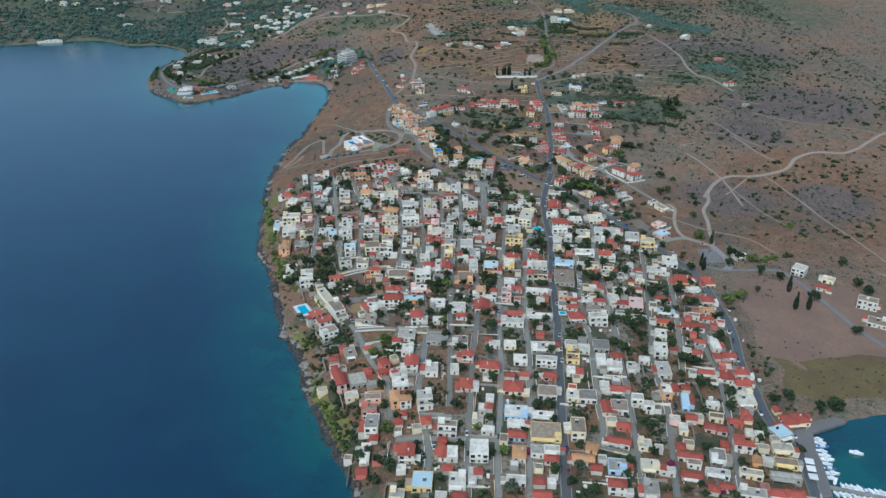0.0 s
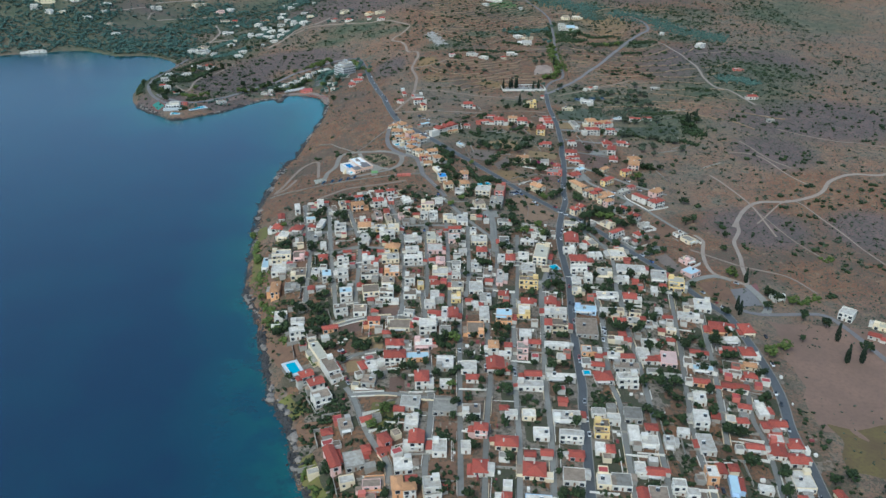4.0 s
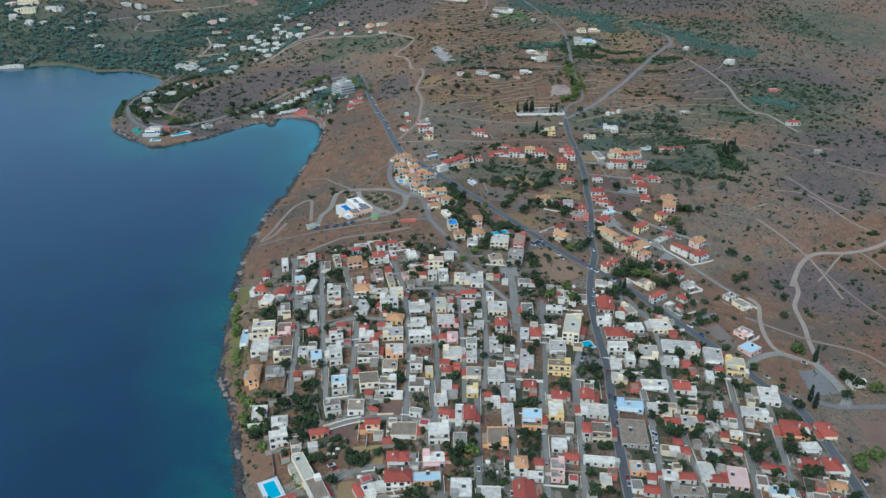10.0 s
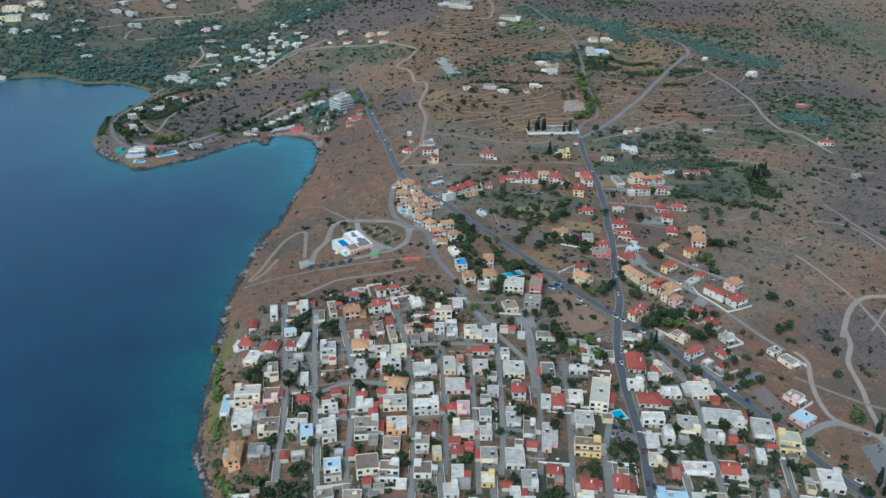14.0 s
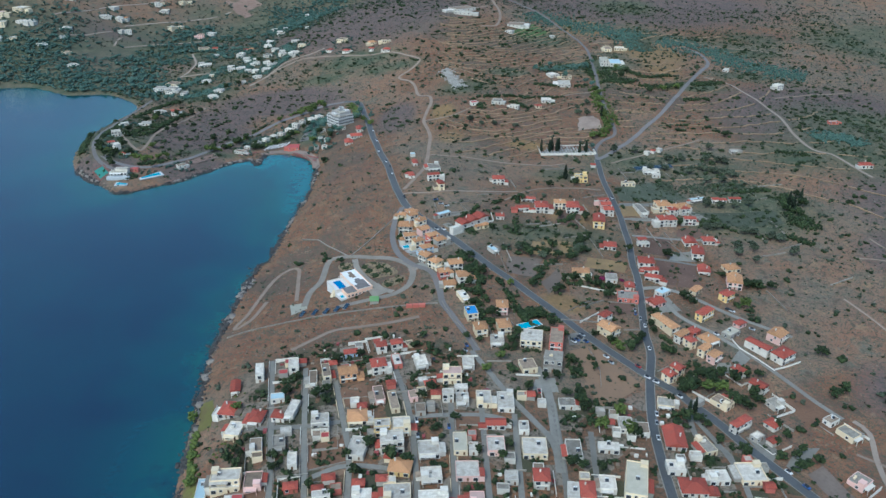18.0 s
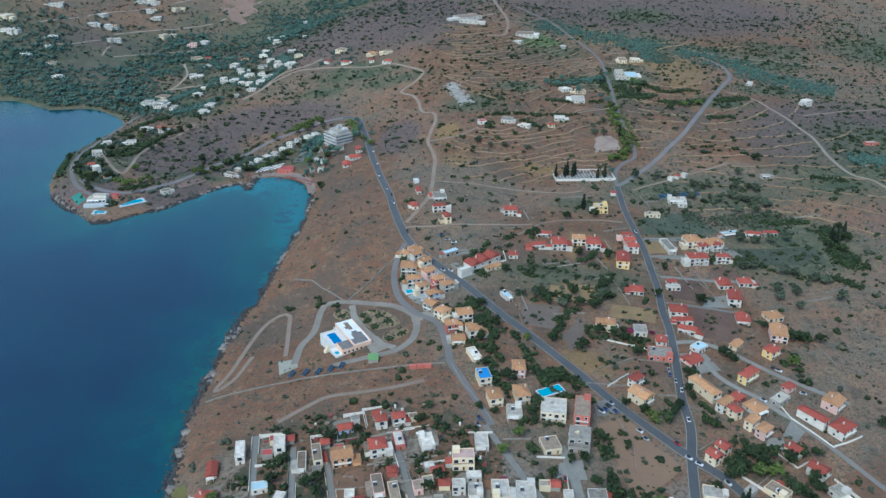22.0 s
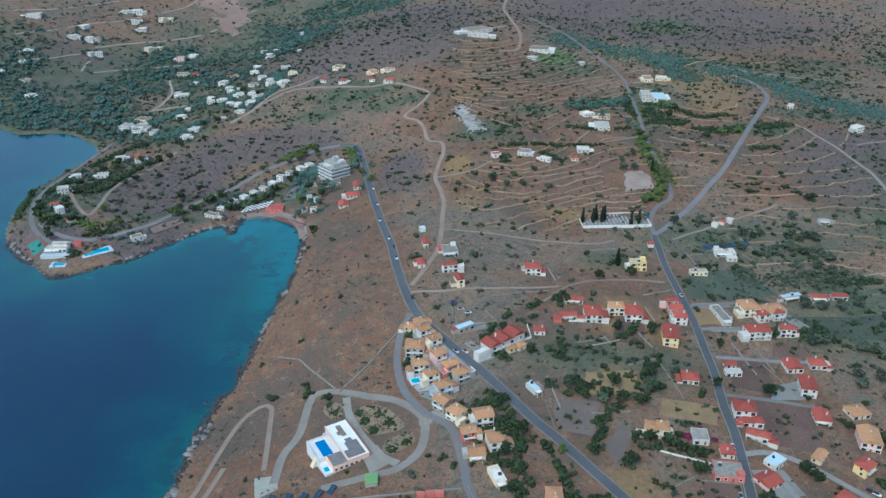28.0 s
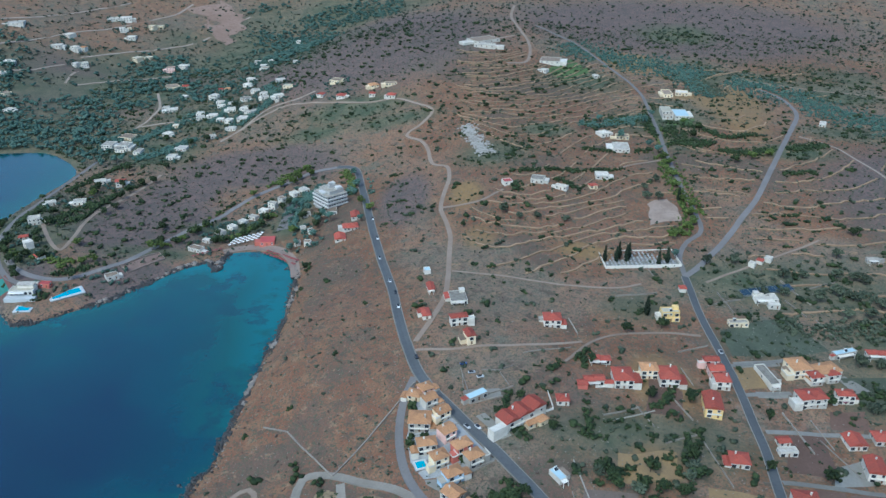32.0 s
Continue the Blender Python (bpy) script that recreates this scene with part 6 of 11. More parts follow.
house(182.8, 493.7, 8.3, 4.7, -14, 1, "d", "w")
house(192.7, 491.8, 7.7, 6.3, -14, 1, "r", "w")
house(177.9, 478.2, 15.9, 5.3, -14, 1, "r", "w")
house(-137.8, 733.8, 5.0, 12.8, 11, 2, "w", "w")
house(-116.8, 735.5, 6.0, 9.5, 9, 2, "w", "w")
house(-102.5, 721.6, 4.0, 13.5, 9, 1, "d", "w")
house(-94.7, 723.5, 4.7, 13.4, 14, 2, "d", "c")
house(-81.6, 721.7, 10.5, 9.2, 14, 2, "o", "o")
house(-82.7, 746.7, 8.0, 5.0, 14, 1, "r", "b")
house(-63.6, 727.6, 8.9, 8.6, 14, 2, "r", "w")
house(-63.6, 749.3, 6.1, 6.2, 14, 2, "r", "w")
house(-54.1, 751.1, 7.1, 5.3, 14, 2, "r", "w")
house(-53.1, 734.5, 5.2, 11.8, 14, 1, "w", "r")
house(-38.2, 733.5, 7.3, 10.6, 14, 1, "w", "w")
house(-6.1, 792.8, 7.7, 10.9, 12, 2, "B", "c", False)
house(-0.5, 772.7, 8.0, 9.5, 12, 2, "o", "c", False)
house(15.2, 777.4, 8.2, 11.1, 10, 2, "o", "c", False)
house(15.5, 802.7, 7.5, 10.3, 0, 2, "o", "p", False)
house(10.0, 762.1, 8.7, 9.9, -1, 1, "g", "w", False)
house(32.5, 765.2, 14.2, 14.4, -8, 2, "w", "c", False)
house(48.3, 763.0, 8.7, 18.6, -10, 3, "d", "r", False)
house(43.7, 741.0, 11.5, 15.1, -10, 2, "g", "g", False)
house(27.5, 736.0, 9.5, 10.8, 12, 1, "d", "c", False)
house(86.4, 799.6, 9.0, 5.5, 42, 2, "r", "w", False)
house(86.2, 784.1, 9.3, 12.1, 39, 2, "o", "c", False)
house(-9.2, 734.8, 7.1, 10.7, 2, 1, "w", "w", False)
house(127.2, 796.0, 6.8, 20.7, 28, 2, "o", "c", False)
house(134.8, 781.5, 10.1, 5.0, 39, 2, "o", "w", False)
house(138.8, 775.1, 5.6, 6.9, 26, 2, "r", "c", False)
house(145.3, 790.6, 8.1, 6.2, 36, 1, "r", "r", False)
house(153.5, 782.4, 9.8, 10.5, 31, 1, "o", "w", False)
house(145.7, 766.2, 8.3, 4.9, 42, 2, "o", "c", False)
house(150.5, 759.7, 8.9, 5.9, 40, 2, "o", "p", False)
house(158.9, 811.5, 13.6, 5.9, 38, 2, "r", "y", False)
house(171.5, 791.3, 12.2, 6.9, 39, 1, "y", "g", False)
house(181.5, 803.6, 7.6, 5.2, 33, 1, "r", "p", False)
house(201.7, 788.0, 10.5, 9.6, 42, 2, "o", "p", False)
house(184.1, 774.1, 5.9, 16.8, 37, 2, "r", "w", False)
house(197.1, 765.1, 13.2, 9.2, 34, 2, "r", "w", False)
house(160.9, 743.8, 6.9, 7.1, 31, 2, "r", "c", False)
house(168.4, 729.1, 6.8, 9.2, 40, 2, "r", "w", False)
house(122.1, 742.8, 6.5, 6.6, 36, 2, "r", "c", False)
house(115.2, 735.5, 6.5, 6.7, 33, 2, "r", "c", False)
house(127.8, 826.2, 10.2, 9.8, 29, 1, "r", "p", False)
house(183.1, 838.9, 9.6, 7.0, 36, 2, "r", "y", False)
house(162.2, 845.8, 9.4, 5.2, 46, 1, "o", "c", False)
house(136.2, 840.3, 9.8, 7.1, 38, 1, "b", "w", False)
house(196.6, 862.7, 10.7, 14.4, -14, 2, "o", "p", False)
house(203.2, 890.3, 11.6, 9.7, 12, 1, "o", "c", False)
house(179.2, 882.8, 9.0, 10.7, -10, 1, "r", "w", False)
house(182.2, 911.4, 9.0, 13.5, -11, 2, "r", "w", False)
house(118.6, 983.8, 8.4, 7.2, 0, 2, "r", "p", False)
house(179.5, 985.2, 8, 7, 12, 2, "r", "w", False)
house(190.6, 988.2, 8, 7, 12, 2, "r", "w", False)
house(139, 919.5, 10, 3.4, 4, 1, "w", "w", False)
house(-19.1, 719.1, 11.2, 9.6, 2, 2, "p", "c")
house(-13.9, 708.7, 7.6, 5.0, 2, 1, "w", "w")
house(-41.6, 699.9, 3.5, 7.0, 14, 1, "d", "p")
house(-36.9, 688.1, 5.7, 7.7, 6, 1, "d", "g")
house(47.1, 701.2, 9.3, 7.0, -1, 1, "g", "w")
house(127.4, 712.7, 5.8, 3.7, 40, 1, "g", "g")
house(78.1, 686.0, 7.5, 11.4, -5, 1, "g", "w")
house(78.3, 860.2, 12.5, 7.9, -6, 2, "o", "c")
house(101.3, 857.4, 8.6, 9.8, -6, 1, "g", "w")
house(112.7, 845.7, 6.8, 6.9, -6, 1, "r", "w")
house(108.6, 831.3, 14.9, 12.0, -8, 1, "g", "r")
house(134.0, 870.0, 11.2, 5.8, -7, 1, "r", "w")
house(133.5, 859.0, 11.8, 5.4, -29, 1, "r", "w")
house(-55.1, 958.3, 7.6, 7.0, 31, 1, "o", "p")
house(-61.2, 953.7, 7.6, 7.0, -15, 1, "o", "c")
house(-52.8, 946.4, 7.6, 7.0, 31, 2, "o", "w")
house(-45.5, 935.2, 7.6, 7.0, 35, 2, "o", "c")
house(-57.3, 931.2, 12.0, 11.1, -2, 2, "o", "g")
house(-42.7, 919.8, 7.8, 7.8, 35, 2, "o", "p")
house(-53.1, 911.6, 9.9, 7.0, 11, 2, "o", "w")
house(-34.8, 908.6, 9.4, 7.0, 32, 2, "o", "r")
house(-28.8, 900.3, 8.7, 7.0, 32, 2, "o", "g")
house(-46.4, 901.8, 8.4, 7.0, 29, 2, "o", "c")
house(-39.3, 889.3, 9.3, 7.0, 29, 2, "o", "b")
house(-39.0, 875.2, 8.7, 8.1, -43, 2, "o", "g")
house(-31.5, 865.8, 8.5, 8.4, -43, 2, "o", "c")
house(-17.0, 862.2, 9.9, 9.3, 14, 2, "o", "w")
house(-25.5, 849.1, 7.9, 7.0, 14, 2, "o", "r")
house(-10.7, 843.3, 9.4, 9.9, 14, 2, "o", "w")
house(-21.1, 835.6, 8.3, 8.1, 8, 1, "o", "c")
house(-11.3, 818.9, 5.8, 12.1, 21, 1, "w", "c")
house(2.8, 926.9, 6.8, 3.8, 32, 1, "o", "c")
house(13.0, 889.9, 4.2, 9.0, 32, 1, "b", "w")
house(21.9, 947.3, 6.8, 6.6, 0, 1, "r", "w")
house(42.6, 967.2, 11.6, 5.5, 0, 1, "r", "w")
house(35.3, 962.6, 5.4, 5.0, 0, 1, "r", "r")
house(49.7, 989.8, 12.5, 5.0, 0, 1, "r", "w")
house(59.7, 970.2, 11.2, 13.4, 0, 2, "r", "w")
house(-26.2, 949.3, 12.7, 5.0, 35, 1, "b", "g")
house(76.8, 978.7, 9.8, 8.4, 0, 2, "o", "c")
house(87.4, 974.1, 11.4, 13.6, -2, 2, "r", "w")
house(118.0, 992.3, 8.9, 5.1, 2, 2, "r", "p")
house(119.7, 974.7, 8.6, 9.1, -2, 2, "r", "w")
house(107.2, 951.1, 9.6, 15.5, -8, 2, "r", "y", False)
house(109.2, 908.4, 9.7, 9.2, -8, 1, "r", "w")
house(150.4, 984.3, 6.4, 21.0, 9, 1, "g", "w")
house(172.5, 993.9, 12.1, 13.1, 9, 2, "o", "c")
house(188.5, 991.7, 15.8, 10.6, 17, 2, "o", "w")
house(169.3, 965.4, 16.1, 9.9, 9, 2, "r", "w")
house(191.2, 969.5, 9.8, 6.3, -2, 2, "r", "w")
house(229.2, 1010.9, 13.0, 5.0, 0, 1, "r", "w")
house(243.8, 1011.8, 10.7, 5.0, 0, 1, "r", "w")
house(181.5, 933.3, 10.1, 10.3, 3, 1, "r", "w")
house(198.2, 936.5, 9.9, 8.8, -2, 1, "r", "w")
house(131.9, 878.9, 11.7, 10.8, -7, 2, "r", "w")
house(139.5, 927.5, 6.6, 5.0, 6, 1, "r", "w")
house(209.3, 1012.4, 16.0, 4.2, 17, 1, "b", "g")
house(-728.9, 1842.5, 23.5, 19.8, 0, 1, "w", "w")
house(-655.7, 1809.5, 15.1, 19.8, 0, 1, "w", "w")
house(-653.6, 1852.8, 13.9, 19.8, 0, 1, "w", "w")
house(-631.3, 1814.3, 11.3, 19.8, 0, 2, "w", "w")
house(-620.8, 1821.2, 9.0, 19.8, 0, 2, "o", "w")
house(-613.7, 1771.8, 8.7, 19.8, 0, 2, "w", "w")
house(-604.1, 1779.1, 10.2, 19.8, 0, 2, "y", "w")
house(-616.8, 1947.0, 13.8, 19.8, 0, 1, "w", "w")
house(-600.1, 1953.9, 17.8, 19.8, 0, 2, "w", "w")
house(-591.2, 1910.6, 9.4, 19.8, 0, 2, "w", "w")
house(-584.0, 1922.0, 6.3, 19.8, 0, 1, "w", "c")
house(-571.2, 1893.2, 14.0, 19.8, 0, 1, "w", "w")
house(-551.6, 1940.4, 10.3, 19.8, 0, 2, "y", "c")
house(-541.9, 1953.0, 9.6, 19.8, 0, 1, "y", "c")
house(-538.1, 1821.4, 11.8, 19.8, 0, 2, "y", "c")
house(-525.9, 1835.2, 11.8, 19.8, 0, 1, "y", "c")
house(-474.3, 1782.3, 12.7, 19.8, 0, 2, "d", "p")
house(-458.8, 1794.8, 14.1, 19.8, 0, 2, "w", "w")
house(-691.4, 1732.6, 16.0, 19.8, 0, 1, "w", "w")
house(-686.1, 1697.2, 8.5, 19.8, 0, 1, "w", "w")
house(-660.5, 1647.8, 13.6, 19.8, 0, 1, "d", "c")
house(-447.6, 1704.0, 17.2, 19.8, 0, 1, "d", "c")
house(-426.3, 1698.3, 8.5, 19.8, 0, 1, "r", "c")
house(-410.5, 1642.6, 10.6, 18.3, 0, 1, "w", "w")
house(-410.2, 1589.1, 15.6, 12.1, 0, 1, "w", "w")
house(-359.3, 1613.8, 10.8, 19.8, 0, 2, "w", "w")
house(-359.1, 1542.8, 11.3, 18.6, 0, 1, "w", "w")
house(-343.0, 1543.9, 11.8, 14.7, 0, 1, "w", "w")
house(-359.8, 1646.3, 6.8, 19.8, 0, 1, "r", "w")
house(-384.6, 1523.8, 7.3, 14.0, 0, 1, "w", "c")
house(-385.0, 1495.8, 11.0, 13.1, 0, 1, "w", "w")
house(-435.5, 1499.0, 19.6, 15.1, 0, 1, "d", "c")
house(-445.8, 1466.8, 13.2, 15.3, -4, 2, "g", "w")
house(-426.1, 1459.9, 13.5, 19.8, -4, 2, "g", "w")
house(-403.9, 1446.5, 8.0, 13.2, -4, 1, "g", "w")
house(-351.8, 1445.1, 11.9, 13.1, 0, 1, "w", "w")
house(-356.4, 1421.2, 13.2, 10.8, 0, 1, "w", "w")
house(-324.4, 1474.2, 7.4, 9.0, 0, 1, "w", "w")
house(-408.5, 1349.6, 11.5, 8.5, 24, 1, "w", "w")
house(-384.5, 1343.5, 9.5, 8.0, 12, 2, "r", "w")
house(-402.9, 1287.7, 11.5, 9.0, 18, 1, "w", "w")
house(-429.3, 1284.0, 9.5, 7.0, 30, 1, "w", "w")
house(-420.2, 1234.4, 10.5, 8.5, 22, 2, "w", "w")
house(-409.9, 1194.4, 7.5, 5.2, 23, 1, "r", "w")
house(-397.7, 1178.5, 8.0, 6.3, -44, 2, "w", "w")
house(-380.5, 1161.5, 7.7, 6.7, -44, 1, "r", "w")
house(-356.9, 1120.1, 7.9, 5.0, -3, 1, "R", "r")
house(-313.9, 1140.8, 9.5, 7.5, 38, 1, "d", "w")
house(-263.4, 1198.3, 13.2, 6.7, -25, 1, "d", "w")
house(-259.1, 1216.6, 8.4, 4.4, -25, 1, "w", "w")
house(-252.0, 1234.1, 8.5, 6.0, -33, 1, "w", "w")
house(-243.8, 1244.6, 7.7, 6.2, -33, 1, "w", "w")
house(-236.4, 1255.5, 7.8, 6.5, -33, 1, "w", "w")
house(-228.8, 1264.8, 8.1, 6.0, -24, 1, "w", "w")
house(-221.9, 1277.7, 8.0, 6.4, -24, 1, "w", "w")
house(-214.3, 1284.3, 8.0, 5.2, -24, 2, "g", "w")
house(-207.6, 1296.3, 6.2, 6.0, -33, 2, "d", "w")
house(-199.2, 1315.9, 7.2, 8.7, 45, 1, "w", "w")
house(-191.1, 1324.8, 7.3, 9.0, 45, 1, "w", "w")
house(-153.4, 1253.6, 10.8, 13.3, 11, 1, "d", "w")
house(-128.0, 1230.1, 7.4, 12.2, 11, 1, "r", "w")
house(-129.8, 1209.2, 13.0, 10.0, 12, 1, "r", "w")
house(-136.4, 1190.2, 9.0, 11.2, 12, 1, "r", "w")
house(-204.4, 1213.0, 16.8, 12.5, 0, 1, "R", "r")
house(-176.2, 1256.0, 9.0, 20.5, 0, 1, "g", "w")
house(-174.8, 1227.2, 6.6, 13.9, 0, 1, "g", "w")
house(-165.9, 1215.6, 5.0, 19.4, 0, 1, "d", "w")
house(-165.6, 1196.4, 7.3, 18.3, 0, 1, "d", "w")
house(-175.2, 1200.0, 7.4, 23.0, 0, 1, "d", "w")
house(-301.2, 1914.4, 6.7, 12.3, 0, 2, "w", "w")
house(-265.4, 1699.7, 6.3, 13.6, 0, 1, "w", "w")
house(-312.2, 1756.4, 8.0, 15.0, 0, 1, "w", "w")
house(-338.2, 1780.5, 10.2, 18.5, 0, 1, "g", "w")
house(-310.5, 1706.5, 10.2, 19.8, 0, 1, "d", "w")
house(-272.5, 1626.1, 13.7, 11.3, 0, 1, "w", "w")
house(-256.3, 1590.9, 10.3, 19.3, 0, 1, "y", "c")
house(-321.6, 1642.8, 10.4, 9.2, 0, 1, "w", "w")
house(-322.3, 1664.7, 11.2, 9.7, 0, 1, "w", "w")
house(-263.2, 1566.3, 13.0, 9.6, 0, 1, "w", "w")
house(-263.0, 1552.5, 5.6, 7.2, 0, 1, "w", "w")
house(-283.1, 1575.1, 10.3, 11.9, 0, 1, "w", "w")
house(-311.0, 1585.8, 11.6, 16.4, 0, 1, "g", "w")
house(-322.3, 1555.5, 11.3, 13.2, 0, 1, "w", "w")
house(-329.4, 1578.1, 7.0, 11.9, 0, 1, "w", "w")
house(-293.4, 1536.9, 14.9, 14.6, 0, 1, "w", "w")
house(-315.4, 1516.8, 9.9, 10.1, 0, 1, "w", "w")
house(-298.5, 1517.3, 13.1, 13.9, 0, 1, "w", "w")
house(-348.9, 1640.8, 9.2, 18.1, 0, 1, "o", "c")
house(-340.4, 1575.6, 8.7, 15.9, 0, 1, "w", "w")
for hx, hy, hw, hd in ((-346.8, 1594.2, 10, 9), (-301.8, 1550.3, 10, 9), (-363.1, 1556.9, 9, 9), (-328.8, 1525.5, 9, 8), (-306.1, 1492.2, 10, 8), (-302.7, 1605.5, 10, 9),
                       (-287.4, 1588, 9, 9), (-422.1, 1600, 9, 9), (-318.9, 1732.9, 10, 9)):
    house(hx, hy, hw, hd, 0.01, 1, "w", "w")
house(-727, 1481, 30, 8, 22, 1, "w", "w")
house(-203.8, 1537.2, 9.7, 19.8, 0, 1, "r", "w")
house(-177.1, 1522.8, 11.1, 19.8, 0, 1, "r", "w")
house(-138.1, 1511.9, 7.8, 17.6, 0, 1, "r", "w")
house(-114.8, 1500.0, 11.4, 25.1, 0, 1, "r", "w")
house(-188.3, 1568.6, 14.9, 16.6, 0, 1, "d", "c")
house(-139.0, 1534.3, 11.7, 14.8, 0, 1, "o", "c")
house(-118.0, 1532.1, 15.4, 9.3, 0, 1, "d", "c")
house(-2.6, 1655.1, 41.7, 25.3, 0, 1, "d", "w")
house(-1.1, 1630.0, 30.4, 13.0, 0, 1, "w", "w")
house(82.7, 1605.2, 28.3, 24.7, 0, 1, "d", "w")
house(70.7, 1566.2, 10.8, 19.4, 0, 1, "w", "w")
house(135.3, 1565.4, 6.6, 8.7, 16, 1, "w", "w")
house(194.3, 1440.8, 11.1, 26.0, -4, 2, "y", "w")
house(208.5, 1435.2, 15.0, 26.0, -4, 1, "b", "w")
house(211.3, 1511.4, 10.5, 21.9, -2, 1, "d", "c")
house(229.1, 1512.4, 15.6, 16.7, 0, 1, "w", "c")
house(360.2, 1422.0, 6.7, 13.9, -27, 1, "w", "w")
house(-59.0, 1096.8, 2.9, 5.6, 13, 1, "b", "w")
house(-55.6, 1068.1, 4.2, 10.2, 10, 1, "r", "w")
house(-57.8, 1031.4, 5.3, 10.3, 13, 1, "r", "w")
house(-36.7, 1052.8, 11.3, 14.3, 10, 1, "g", "w")
house(-36.2, 1019.1, 10.9, 5.6, 13, 2, "r", "w")
house(-29.5, 1000.9, 5.4, 8.5, 18, 2, "r", "c")
house(25.2, 1032.5, 11.2, 9.9, 0, 2, "r", "w")
house(7.0, 1238.6, 10.4, 17.0, 0, 1, "R", "w")
house(34.6, 1243.7, 15.1, 14.1, 0, 1, "g", "w")
house(54.1, 1229.8, 14.0, 5.0, 0, 1, "w", "w")
house(94.7, 1263.4, 15.7, 16.4, 0, 1, "w", "w")
house(82.5, 1237.6, 9.1, 5.9, 0, 1, "r", "c")
house(125.8, 1338.8, 15.5, 22.3, -5, 1, "w", "w")
house(114.4, 1375.9, 14.9, 20.8, 0, 1, "w", "w")
house(132.3, 1366.8, 13.2, 8.9, -5, 1, "d", "c")
house(185.1, 1118.4, 4.8, 3.8, -37, 1, "w", "w")
house(192.5, 1123.1, 4.1, 4.7, -37, 1, "r", "w")
house(199.8, 1126.1, 5.2, 5.5, -37, 1, "w", "w")
house(180.0, 1074.3, 15.9, 9.3, 0, 1, "w", "w")
house(183.2, 1065.9, 7.7, 5.0, 0, 1, "w", "w")
house(105.1, 1043.5, 11.8, 8.3, 2, 2, "y", "y")
house(122.9, 1080.1, 3.8, 5.1, -2, 1, "r", "w")
house(150.4, 1040.8, 12.9, 5.0, 2, 1, "g", "c")
house(-779.3, 1761.9, 22.6, 19.8, 0, 2, "w", "c")
house(-758.7, 1725.9, 23.9, 19.8, 0, 1, "w", "w")
house(-813.2, 1737.3, 28.1, 19.8, 0, 2, "p", "c")
house(-798.0, 1708.2, 26.7, 19.8, 0, 2, "y", "c")
house(-629.3, 1595.0, 13.3, 17.6, 0, 1, "w", "w")
house(-813.7, 1677.2, 16.4, 19.8, 0, 2, "w", "w")
house(-835.8, 1722.6, 15.0, 19.8, 0, 2, "w", "p")
house(-780.3, 1662.7, 12.6, 17.1, 0, 2, "w", "w")
house(-755.6, 1670.4, 12.5, 19.8, 0, 1, "w", "c")
house(-706.7, 1662.5, 13.2, 19.8, 0, 1, "w", "w")
house(398.1, 1085.5, 11.6, 9.1, 0, 1, "r", "w")
house(405.2, 1348.9, 14.3, 9.5, 0, 2, "w", "w")
house(278.9, 1126.3, 9.4, 5.0, 0, 1, "g", "g")
house(417.8, 1210.3, 14.5, 5.0, 0, 1, "w", "r")
house(388.3, 994.2, 8.0, 5.0, 0, 1, "g", "g")


# small sheds and garages in the yards between the village houses
rnd = random.Random(404)
lane_at = np.concatenate([np.column_stack([run, np.full(len(run), width / 2)]) for run, width in road_lines])
sheds = 0
for k in range(5200):
    x, y = rnd.uniform(-130, 215), rnd.uniform(310, 760)
    w, d = rnd.uniform(3.2, 6.2), rnd.uniform(3.0, 5.5)
    fx = np.array(footprints)
    clear = (np.hypot(fx[:, 0] - x, fx[:, 1] - y) - fx[:, 2] * 0.95).min()
    if sheds < 180 and 2.3 < clear < 6.5 and (np.hypot(lane_at[:, 0] - x, lane_at[:, 1] - y) - lane_at[:, 2]).min() > 2.9 and inside(np.array([x]), np.array([y]), village_ring)[0]:
        turn = min(turns, key=lambda q: (q[0] - x) ** 2 + (q[1] - y) ** 2)[2]
        house(x, y, w, d, turn, 1, rnd.choice("rrrgwdgRd"), rnd.choice("wwcgrg"))
        sheds += 1

import itertools


# ---- trees: tapered trunk with limbs, and a crown of many small clumps ----
ICO_V = []
for a_, b_ in ((-1, 1.618), (1, 1.618), (-1, -1.618), (1, -1.618)):
    ICO_V += [(a_, b_, 0), (0, a_, b_), (b_, 0, a_)]
ICO_V = np.array(ICO_V) / 1.902
ICO_F = [t for t in itertools.combinations(range(12), 3) if all(abs(np.linalg.norm(ICO_V[t[i]] - ICO_V[t[j]]) - 1.0515) < 0.01 for i, j in ((0, 1), (1, 2), (0, 2)))]
ICO_F = np.array([t if np.dot(np.cross(ICO_V[t[1]] - ICO_V[t[0]], ICO_V[t[2]] - ICO_V[t[0]]), ICO_V[t[0]]) > 0 else t[::-1] for t in ICO_F])


OCT_V = np.array([(1, 0, 0), (0, 1, 0), (-1, 0, 0), (0, -1, 0), (0, 0, 1), (0, 0, -1)], float)
OCT_F = np.array([(0, 1, 4), (1, 2, 4), (2, 3, 4), (3, 0, 4), (1, 0, 5), (2, 1, 5), (3, 2, 5), (0, 3, 5)])


